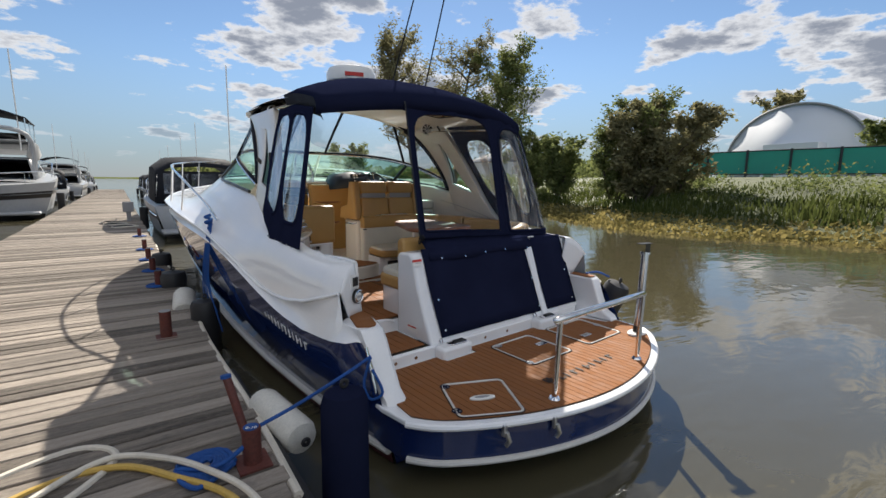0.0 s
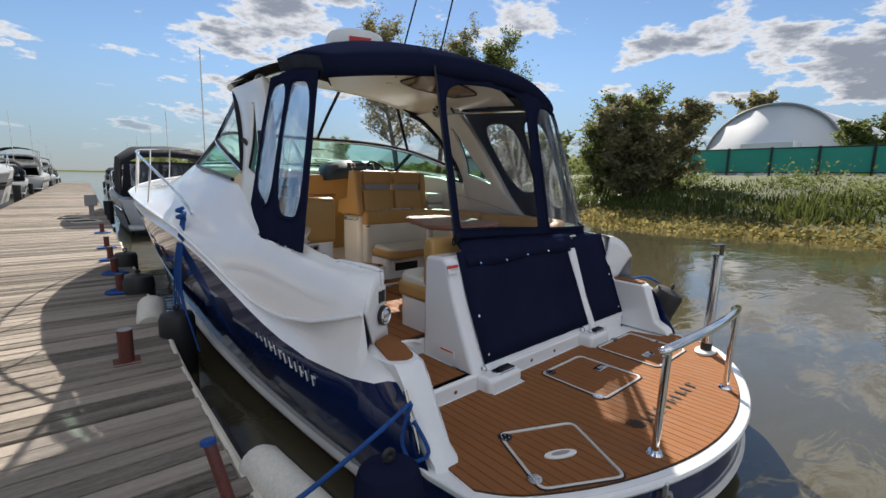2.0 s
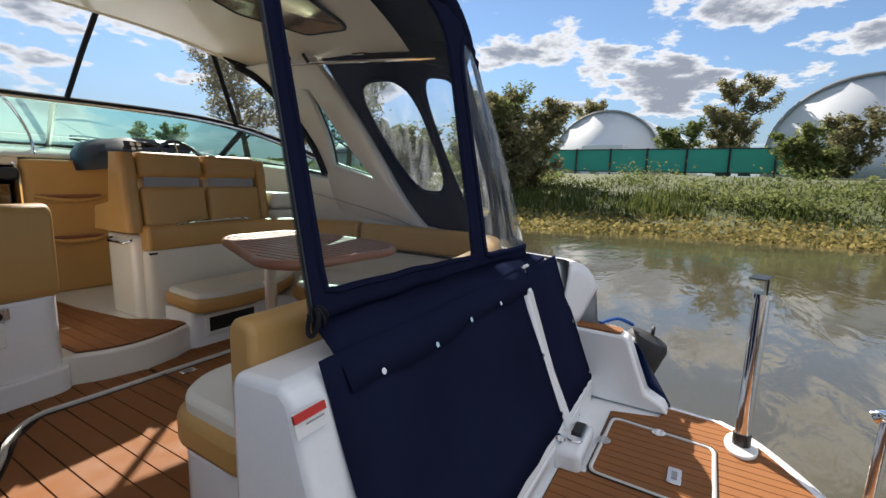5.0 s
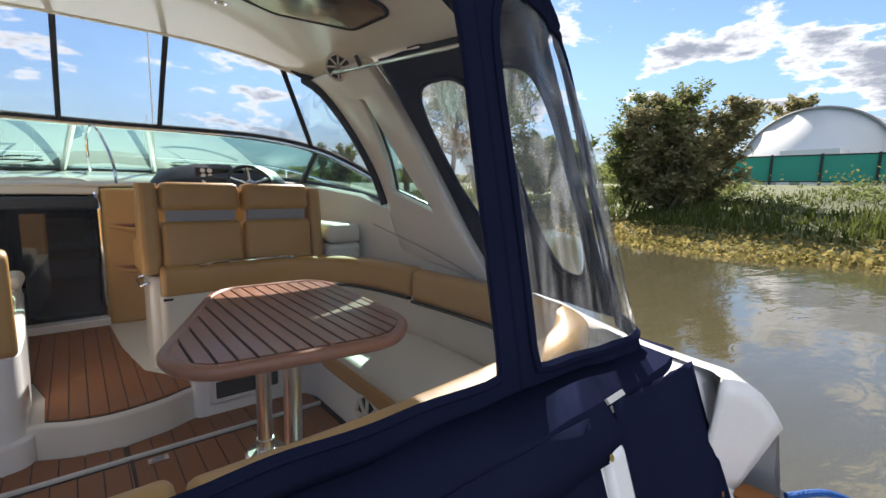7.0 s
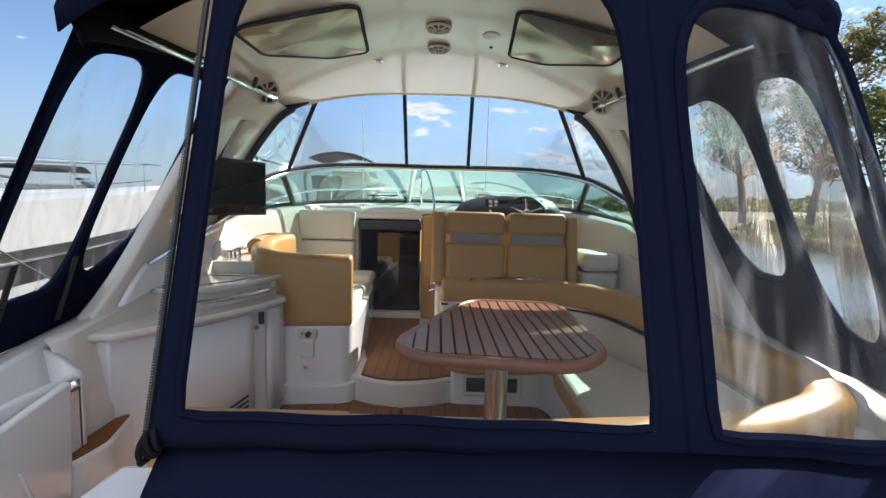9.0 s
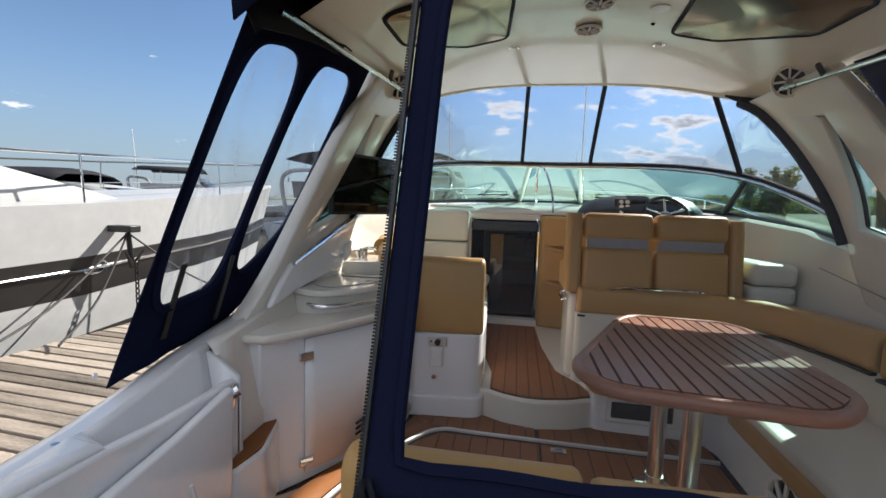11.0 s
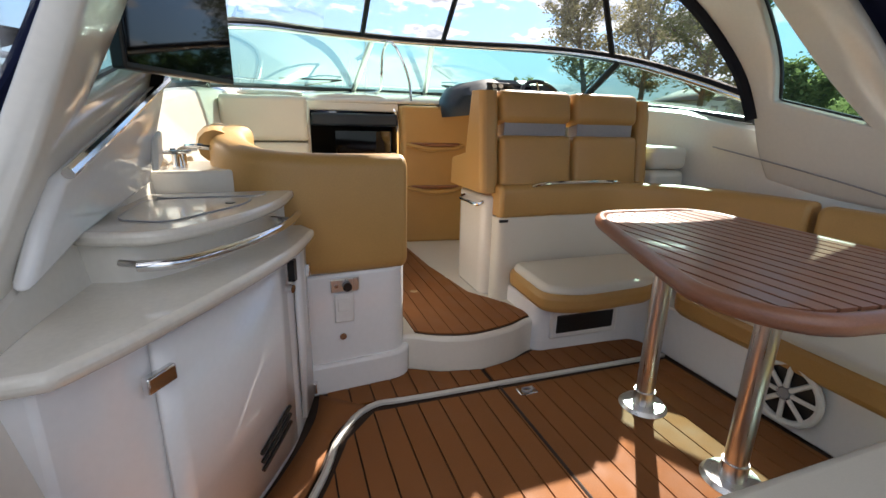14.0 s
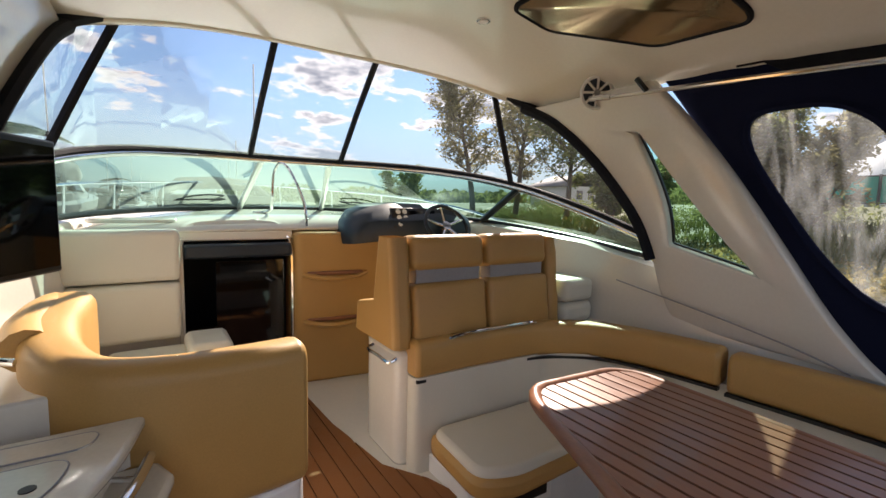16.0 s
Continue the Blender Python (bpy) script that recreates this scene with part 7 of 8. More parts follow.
# ---- other boats ----
def cruiser(name, label, L, B, H, fly, cover, group, band=(0.60, 0.78)):
    """Moored cruiser with its bow along +y from the stern at the origin."""
    b = thing(name, (0, 0, 0), label, "boat", group)
    st = [(0, 0.92, 0.86), (0.15, 0.97, 0.9), (0.4, 1.0, 0.96), (0.6, 0.92, 1.04), (0.78, 0.68, 1.13), (0.9, 0.38, 1.2), (0.97, 0.12, 1.25), (1.0, 0.01, 1.27)]

    def skin(a0, a1):
        bm = bmesh.new()
        for s in (-1, 1):
            loft([[(s * B / 2 * w * (0.80 + 0.20 * a ** 0.7), L * t - (0.06 * L * (1 - a) if t > 0.7 else 0), H * h * a - 0.1 * (1 - a)) for a in (a0 + (a1 - a0) * k / 4 for k in range(5))] for t, w, h in st], bm)
        return bm
    part("hull_bottom", skin(0.0, 0.18), "black", b, "black boot stripe")
    part("hull_side", skin(0.18, band[0]), "oldgel", b, "white topsides")
    part("stripe", skin(*band), "black", b, "black hull stripe")
    part("sheer", skin(band[1], 1.0), "oldgel", b)
    a = (band[0] + 2 * band[1]) / 3
    for s in (-1, 1):
        part("rub_rail", tube([(s * (B / 2 * w * (0.80 + 0.20 * a ** 0.7) + 0.01), L * t - (0.06 * L * (1 - a) if t > 0.7 else 0), H * h * a - 0.1 * (1 - a)) for t, w, h in st], 0.022, 6), "steel", b, "polished rub rail")
    part("transom", loft([[(-B * 0.36, 0, -0.1), (B * 0.36, 0, -0.1)], [(-B * 0.46, 0, H * 0.86), (B * 0.46, 0, H * 0.86)]]), "oldgel", b, thick=0.04)
    part("deck", loft([[(B / 2 * w * q, L * t, H * h + 0.06 * (1 - q * q)) for q in (-1, -0.5, 0, 0.5, 1)] for t, w, h in st]), "oldgel", b)
    part("swim_platform", box(-B * 0.42, B * 0.42, -0.75, 0, 0.15, 0.25), "oldgel", b, bevel=0.04)
    z0 = H * 0.9
    rows = [[(-B * 0.36, y0, z0 + d), (-B * 0.32, y1, z1), (B * 0.32, y1, z1), (B * 0.36, y0, z0 + d)] for y0, y1, z1, d in ((L * 0.16, L * 0.18, z0 + 0.75, 0), (L * 0.40, L * 0.38, z0 + 0.85, 0), (L * 0.70, L * 0.56, z0 + 0.62, 0.1))]
    part("cabin", loft(rows), "oldgel", b, "white cabin", thick=0.05)
    part("cabin_front", loft([[rows[-1][0], rows[-1][3]], [rows[-1][1], rows[-1][2]]]), "screen", b, "dark windshield", thick=0.03)
    for s in (-1, 1):
        part("side_window", loft([[(s * B * 0.352, L * 0.22, z0 + 0.40), (s * B * 0.352, L * 0.52, z0 + 0.36)], [(s * B * 0.335, L * 0.24, z0 + 0.66), (s * B * 0.335, L * 0.46, z0 + 0.66)]]), "screen", b, "dark side window", thick=0.02)
        part("bow_rail", tube([(s * B / 2 * w * 0.93, L * t, H * h + 0.55 * min(1, (t - 0.3) / 0.15)) for t, w, h in ((0.32, 0.99, 0.95), (0.45, 0.98, 0.98), (0.6, 0.92, 1.04), (0.78, 0.68, 1.13), (0.9, 0.38, 1.2), (0.985, 0.08, 1.25))], 0.016, 6), "steel", b)
        for t, w, h in ((0.45, 0.98, 0.98), (0.6, 0.92, 1.04), (0.78, 0.68, 1.13), (0.9, 0.38, 1.2)):
            part("stanchion", tube([(s * B / 2 * w * 0.95, L * t, H * h), (s * B / 2 * w * 0.93, L * t, H * h + 0.55)], 0.012, 6), "steel", b)
        part("fender", tube([(s * B * 0.52, L * 0.3, 0.05), (s * B * 0.52, L * 0.3, 0.75)], 0.12, 10), "rubber", b, "black fender")
    if fly:
        part("flybridge", loft([[(-B * 0.33, y, z0 + 0.8), (-B * 0.36, y, z0 + 1.35 - d), (B * 0.36, y, z0 + 1.35 - d), (B * 0.33, y, z0 + 0.8)] for y, d in ((L * 0.12, 0.0), (L * 0.40, 0.0), (L * 0.50, 0.35))]), "oldgel", b, "white flybridge", thick=0.05)
        part("fly_windscreen", loft([[(-B * 0.34, L * 0.44, z0 + 1.2), (B * 0.34, L * 0.44, z0 + 1.2)], [(-B * 0.30, L * 0.38, z0 + 1.75), (B * 0.30, L * 0.38, z0 + 1.75)]]), "screen", b, thick=0.02)
        part("bimini", loft([[(x * B, y, z0 + 2.35 - 2.2 * x * x) for x in (-0.36, -0.2, 0, 0.2, 0.36)] for y in (L * 0.08, L * 0.22, L * 0.38)]), cover, b, "dark canvas bimini", thick=0.03)
        for s in (-1, 1):
            for y in (L * 0.09, L * 0.22, L * 0.37):
                part("bimini_pole", tube([(s * B * 0.35, y, z0 + 1.3), (s * B * 0.35, y, z0 + 2.1)], 0.018, 6), "steel", b)
        part("arch", tube(spline([(-B * 0.38, L * 0.1, z0 + 0.2), (-B * 0.36, L * 0.06, z0 + 1.5), (0, L * 0.05, z0 + 1.7), (B * 0.36, L * 0.06, z0 + 1.5), (B * 0.38, L * 0.1, z0 + 0.2)], 5), 0.07, 8), "oldgel", b, "white radar arch")
    else:
        part("canvas_top", loft([[(-B * 0.44, y, z0 + 0.05), (-B * 0.42, y, z0 + h * 0.8), (-B * 0.30, y, z0 + h), (0, y, z0 + h + 0.06), (B * 0.30, y, z0 + h), (B * 0.42, y, z0 + h * 0.8), (B * 0.44, y, z0 + 0.05)] for y, h in ((L * 0.03, 1.05), (L * 0.05, 1.2), (L * 0.2, 1.38), (L * 0.38, 1.40), (L * 0.45, 1.15))]), cover, b, "dark canvas camper top", thick=0.02)
        part("canvas_back", loft([[(x * B, L * 0.03, z0 + 0.02) for x in (-0.44, -0.2, 0.2, 0.44)], [(x * B, L * 0.03, z0 + 0.95) for x in (-0.40, -0.2, 0.2, 0.40)]]), cover, b, thick=0.02)
        for x0, x1 in ((-0.36, -0.14), (-0.11, 0.11), (0.14, 0.36)):
            part("canvas_window", loft([[(x0 * B, L * 0.026, z0 + 0.30), (x1 * B, L * 0.026, z0 + 0.30)], [(x0 * B, L * 0.026, z0 + 0.88), (x1 * B, L * 0.026, z0 + 0.88)]]), "vinyl", b, "clear vinyl window", thick=0.015)
    part("mast", tube([(0.3 * B, L * 0.1, z0 + 1.0), (0.3 * B, L * 0.08, z0 + 4.2)], 0.018, 6), "whiteplastic", b, "whip antenna")
    return b


ahead = cruiser("cabin_cruiser", "white cruiser with a black camper canvas moored ahead", 8.5, 2.9, 1.05, False, "blackcanvas", "moored cruisers")
copy_thing(ahead, pose(0.55, 14.6, WATER_Z, 0, 0, -4) @ Matrix.Scale(1.15, 4))
ahead.matrix_basis = pose(1.9, 26.5, WATER_Z, 0, 0, -4)
for k in range(3):
    copy_thing(ahead, pose(2.9 + 0.75 * k, 37.0 + 11 * k, WATER_Z, 0, 0, -4))
flyer = cruiser("flybridge_cruiser", "white flybridge cruiser with dark bimini moored across the dock", 10.0, 3.5, 1.35, True, "blackcanvas", "moored flybridge cruisers")
p = dock_at(-5.4, 12.0)
flyer.matrix_basis = pose(p.x, p.y, WATER_Z, 0, 0, 2)
for k, (v, size) in enumerate(((25.0, 1.45), (41.0, 1.15), (53.0, 1.1), (64.0, 1.0), (75.0, 1.0), (86.0, 1.0))):
    p = dock_at(-3.2 - 1.75 * size, v)
    copy_thing(flyer if k in (0, 2, 4) else ahead, pose(p.x, p.y, WATER_Z, 0, 0, -2 + 3 * math.sin(k * 2.1)) @ Matrix.Scale(size, 4))
near = cruiser("motor_cruiser", "large white cruiser with a black hull stripe across the dock", 14.5, 4.2, 1.75, False, "blackcanvas", "", (0.44, 0.68))
near.matrix_basis = pose(*(dock_at(-5.45, -5.4)[:2]), WATER_Z, 0, 0, -6)
anchor = thing("bow_anchor", (-5.0, 4.9, 0.9), "black bow anchor with hanging chain and lines", "anchor")
ax_ = Vector((-5.02, 4.75, 1.02))
part("shank", tube([ax_, ax_ + Vector((0.0, 0.05, -0.42))], 0.03, 8), "black", anchor)
part("roller", obox(ax_ + Vector((-0.05, 0, 0.05)), (0.16, 0, 0), (0, 0.08, 0), (0, 0, 0.04)), "black", anchor, bevel=0.01)
for s in (-1, 1):
    part("fluke", tube([ax_ + Vector((0, 0.05, -0.42)), ax_ + Vector((0.04, 0.05 + s * 0.13, -0.22))], lambda t: 0.03 * (1 - 0.7 * t), 8), "black", anchor)
for k in range(12):
    c = ax_ + Vector((0.03, 0.08, -0.40 - 0.065 * k))
    part("chain_link", tube([c + Vector((0.022 * math.cos(a) * (k % 2), 0.022 * math.cos(a) * (1 - k % 2), 0.042 * math.sin(a))) for a in (2 * math.pi * j / 10 for j in range(10))], 0.009, 6, closed=True), "black", anchor, "black chain link")
for k, q in enumerate(((-4.75, 2.6, 0.0), (-4.7, 3.6, 0.0), (-4.4, 6.4, 0.0))):
    rope("mooring_line", [ax_, ax_.lerp(Vector(q), 0.5) + Vector((0, 0, -0.18)), q], 0.012, "rubber", "black mooring line to the dock", "mooring lines")
oval = solo("hull_porthole", tube([(-5.30, 4.55 + 0.16 * math.cos(a), 0.62 + 0.08 * math.sin(a)) for a in (2 * math.pi * k / 24 for k in range(24))], 0.016, 8, closed=True), "steel", "oval chrome hawse ring on the hull", "porthole")
copy_thing(flyer, pose(-22.0, 22.0, WATER_Z, 0, 0, -70))
copy_thing(flyer, pose(-13.5, 27.0, WATER_Z, 0, 0, -95))
copy_thing(ahead, pose(-20.0, 12.5, WATER_Z, 0, 0, -80))
copy_thing(near, pose(-26.0, 17.0, WATER_Z, 0, 0, -85))

# ---- bank: fence, tents, house ----
fence = thing("fence", (44, 8, 2.2), "long green mesh fence on black posts", "fence")
for k in range(9):
    y = 18.0 - 3.2 * k
    part("post", tube([(43.9, y, 1.9), (43.9, y, 4.55)], 0.10, 6), "black", fence)
    if k < 8:
        part("panel", box(43.97, 44.0, y - 3.2, y, 2.45 + 0.03 * math.sin(k), 4.40), "greenmesh", fence, "green mesh panel")
part("rail", tube([(43.96, 18.0, 4.45), (43.96, -7.6, 4.45)], 0.05, 6), "black", fence)
part("rail", tube([(43.96, 18.0, 2.42), (43.96, -7.6, 2.42)], 0.05, 6), "black", fence)
# low retaining wall in front of it
solo("retaining_wall", box(39.5, 39.8, -30, 20, 0.8, 1.95), "darkwood", "dark low retaining wall along the bank", "wall", kind="structure")
for k, (y, c, w) in enumerate(((13.5, "whiteplastic", 0.8), (10.0, "grey", 0.6), (2.0, "yellowrope", 0.9), (-1.5, "rubber", 1.2), (-2.9, "dash", 0.9), (6.0, "tentcloth", 0.7))):
    solo("stored_crate", box(45 + 0.3 * k % 1, 46, y, y + w, 2.2, 2.75 + 0.1 * (k % 3)), c, "stored crate on the grass behind the fence", "crate", "stored crates", bevel=0.05)


def tent(at, heading, r, length, spring, label, door):
    d = Vector((math.cos(heading), math.sin(heading), 0))
    w = Vector((-d.y, d.x, 0))
    c = Vector(at)
    t = thing("storage_tent", at, label, "tent", "storage tents")
    prof = [(-r, 0.0)] + [(-r * math.cos(math.pi * k / 24), spring + r * math.sin(math.pi * k / 24) * 0.92) for k in range(25)] + [(r, 0.0)]
    part("skin", loft([[c + d * length * q + w * a + Vector((0, 0, h)) for a, h in prof] for q in (0, 0.25, 0.5, 0.75, 1.0)]), "tentcloth", t, "white arched fabric roof", thick=0.08)
    bm = bmesh.new()
    bm.faces.new([bm.verts.new(c + d * 0.15 + w * a + Vector((0, 0, h))) for a, h in prof])
    part("end_wall", bm, "tentcloth", t, "white end wall", thick=0.1)
    part("edge_rib", tube([c + w * a + Vector((0, 0, h)) for a, h in prof], 0.16, 6), "grey", t, "dark edge rib")
    if door:
        part("porch", obox(c - d * 1.3 + w * -0.6 + Vector((0, 0, 2.3)), d * 1.3, w * 3.0, (0, 0, 2.3)), "tentcloth", t, "white porch box", bevel=0.05)


tent((70.5, 14.5, 2.2), radians(-8), 8.2, 28, 2.2, "white arched storage tent with a porch", True)
tent((56.0, -12.5, 2.2), radians(-10), 8.0, 30, 2.4, "white arched storage tent", False)
hs = thing("house", (52, 48, 2), "pale low house behind the trees", "house")
part("wall", box(48, 58, 44, 52, 1.8, 4.6), "house", hs)
part("roof", loft([[(47.5, 43.5, 4.6), (53, 43.5, 6.4), (58.5, 43.5, 4.6)], [(47.5, 52.5, 4.6), (53, 52.5, 6.4), (58.5, 52.5, 4.6)]]), "slate", hs, thick=0.15)
for x in (49, 51.5, 54.5):
    part("window", box(x, x + 1.2, 43.95, 44.05, 2.8, 4.0), "screen", hs, "dark window")


# ---- trees ----
def tree(name, at, height, spread, leaves, leaf_mat, label, seed, lift=0.25, trunks=1, bare=False, leaf=0.30, droop=0.0, low=False):
    """Stems with limbs, twigs along the limbs and leaves about the twigs."""
    rnd = random.Random(seed)
    t = thing(name, at, label, "tree", "")
    bm = bmesh.new()
    twigs = []
    c = Vector(at)

    def shoot(p, d, l, r, n, wander, lift_up):
        pts = [p.copy()]
        dd = d.normalized()
        for k in range(n):
            dd = (dd + Vector((rnd.gauss(0, 1), rnd.gauss(0, 1), rnd.gauss(0, 0.6))) * wander + Vector((0, 0, lift_up))).normalized()
            pts.append(pts[-1] + dd * l / n)
        tube(pts, lambda s: max(0.010, r * (1 - 0.85 * s)), 5 if r < 0.12 else 8, bm, caps=False)
        return pts

    for stem in range(trunks):
        a = 2.4 * stem + rnd.uniform(-0.4, 0.4)
        tilt = rnd.uniform(0.15, 0.55) * spread if trunks > 1 else rnd.uniform(0, 0.08)
        hs = height * (1.0 if trunks == 1 else rnd.uniform(0.62, 1.0))
        foot = c + Vector((math.cos(a), math.sin(a), 0)) * (0.04 * height if trunks > 1 else 0)
        spine = shoot(foot, Vector((math.cos(a) * tilt, math.sin(a) * tilt, 1)), hs * (1 + 0.3 * tilt), height * (0.020 if trunks == 1 else 0.012), 10, 0.07, 0.03)
        limbs = 20 if trunks == 1 else 12
        for k in range(limbs):
            f = lift + (0.98 - lift) * (k + rnd.random()) / limbs
            g = f * 10
            base = spine[int(g)].lerp(spine[min(10, int(g) + 1)], g - int(g))
            az = 2.4 * k + rnd.uniform(-0.5, 0.5)
            el = rnd.uniform(0.35, 1.0)
            ll = hs * 0.36 * spread * math.sqrt(max(0.05, 1 - ((f - 0.42) / 0.62) ** 2)) * rnd.uniform(0.6, 1.15)
            limb = shoot(base, Vector((math.cos(az), math.sin(az), el)), ll, height * 0.008, 5, 0.16, 0.05 - 0.25 * droop)
            for m in range(7):
                q = limb[1 + m % 5]
                b = rnd.uniform(0, 6.28)
                dv = (limb[-1] - limb[0]).normalized() + Vector((math.cos(b), math.sin(b), rnd.uniform(-0.3, 0.7))) * 0.9
                tl = ll * rnd.uniform(0.25, 0.5)
                tw = shoot(q, dv, tl, height * 0.0028, 3, 0.2, 0.02 - 0.4 * droop)
                twigs.append((tw, tl))
    part("trunk", bm, "bark", t, "grey-brown trunk and limbs")
    if not bare:
        V, F = [], []
        full = [rnd.random() ** 0.8 for _ in twigs]
        order = sorted(range(len(twigs)), key=lambda i: full[i])
        for k in range(leaves):
            tw, tl = twigs[order[int(len(order) * (1 - rnd.random() ** 1.15 * 0.999))]]
            p = tw[rnd.randrange(1, 4)]
            q = p + Vector((rnd.gauss(0, 1), rnd.gauss(0, 1), rnd.gauss(0, 0.9) - droop)) * (0.15 * tl + 0.12)
            if q.z < c.z + 0.1:
                continue
            u = Vector((rnd.uniform(-1, 1), rnd.uniform(-1, 1), rnd.uniform(-0.6, 0.6))).normalized()
            w = u.cross(Vector((rnd.uniform(-1, 1), rnd.uniform(-1, 1), rnd.uniform(-1, 1)))).normalized()
            s = leaf * rnd.uniform(0.5, 1.2)
            n = len(V)
            V += [q - u * s, q + w * s * 0.45, q + u * s, q - w * s * 0.45]
            F.append((n, n + 1, n + 2, n + 3))
        part("crown", (V, F), leaf_mat, t, "airy crown of small leaves", smooth=False)
    return t


def from_eye(az, d, z):
    a = radians(az)
    return (-3.0 + d * math.sin(a), -2.4 + d * math.cos(a), z)


tree("poplar", from_eye(36.0, 43, 0.9), 13.2, 0.9, 11000, "leaf2", "tall airy poplar on the river bank", 3, 0.22, leaf=0.17)
tree("poplar", from_eye(46.5, 42, 0.9), 11.8, 0.95, 12000, "leaf", "tall airy poplar on the river bank", 8, 0.18, leaf=0.17)
tree("willow", from_eye(41.0, 47, 0.9), 13.6, 0.9, 10000, "leaf2", "tall pale willow on the river bank", 14, 0.2, leaf=0.17, droop=0.2)
tree("willow", from_eye(60.5, 30, 0.5), 6.2, 0.8, 12000, "leaf", "dense green willow bush by the water", 5, 0.05, 4, leaf=0.13, low=True)
tree("willow", from_eye(63.5, 29, 0.4), 5.6, 0.85, 13000, "leaf2", "brownish willow bush by the water", 6, 0.02, 4, leaf=0.17, low=True)
tree("willow", from_eye(66.5, 31, 0.6), 5.0, 0.8, 6500, "leaf2", "thin olive willow bush by the water", 7, 0.02, 3, leaf=0.17, low=True)
tree("bare_tree", from_eye(69.2, 44, 1.8), 5.2, 0.8, 0, "leaf", "small bare tree behind the bushes", 9, 0, 1, True)
tree("shrub", from_eye(54.0, 33, 0.6), 3.6, 0.95, 6000, "leaf", "dark green shrub on the bank", 11, 0.0, 4, leaf=0.18, low=True)
tree("shrub", from_eye(51.0, 40, 1.0), 4.6, 0.95, 6000, "leaf", "dark green shrub on the bank", 12, 0.0, 4, leaf=0.2, low=True)
tree("shrub", from_eye(28.0, 46, 0.6), 4.0, 0.95, 4000, "leaf", "dark green shrub on the bank", 19, 0.0, 3, leaf=0.22, low=True)
tree("maple", (59, -1.0, 2.2), 12.0, 0.7, 14000, "leaf2", "tall olive green tree behind the fence", 21, 0.04, 3, leaf=0.22, low=True)
tree("maple", (57, 3.6, 2.2), 7.6, 0.8, 9000, "leaf", "rounded green tree behind the fence", 22, 0.03, 3, leaf=0.22, low=True)
tree("maple", (100, 24, 2.5), 15, 0.8, 5000, "leaf2", "yellowing tree behind the tents", 23, 0.15, leaf=0.5)
tree("shrub", (40, -6, 1.5), 4.0, 0.95, 6000, "leaf", "overgrown shrub in front of the fence", 24, 0.0, 4, leaf=0.2, low=True)
tree("shrub", (37, -11, 1.3), 3.6, 0.95, 5000, "leaf2", "overgrown shrub in front of the fence", 25, 0.0, 4, leaf=0.2, low=True)
tree("shrub", (46, -9, 2), 6.5, 0.9, 5000, "leaf2", "thin shrub before the second tent", 26, 0.0, 3, leaf=0.2, low=True)


# ---- far wood, reeds and water plants ----
def far_wood():
    rnd = random.Random(40)
    V, F = [], []
    for k in range(9000):
        az = radians(rnd.uniform(6, 64))
        d = rnd.uniform(170, 230) if az < 0.75 else rnd.uniform(75, 110)
        hmax = (5.0 + 3.0 * noise.noise(Vector((az * 14, 0, 0))) + 2.0 * noise.noise(Vector((az * 50, 3, 0)))) * (1 if d > 150 else 0.75)
        z = 1.6 + max(0.3, hmax) * rnd.random() ** 0.7
        q = Vector((d * math.sin(az), d * math.cos(az), z))
        u = Vector((rnd.uniform(-1, 1), rnd.uniform(-1, 1), rnd.uniform(-1, 1))).normalized()
        w = u.cross(Vector((rnd.uniform(-1, 1), rnd.uniform(-1, 1), rnd.uniform(-1, 1)))).normalized()
        s = rnd.uniform(0.5, 1.3) * d / 150
        n = len(V)
        V += [q - u * s, q + w * s * 0.7, q + u * s, q - w * s * 0.7]
        F.append((n, n + 1, n + 2, n + 3))
    solo("far_wood", (V, F), "leaf", "dark green line of distant woods", "woods", kind="stuff", smooth=False)


far_wood()


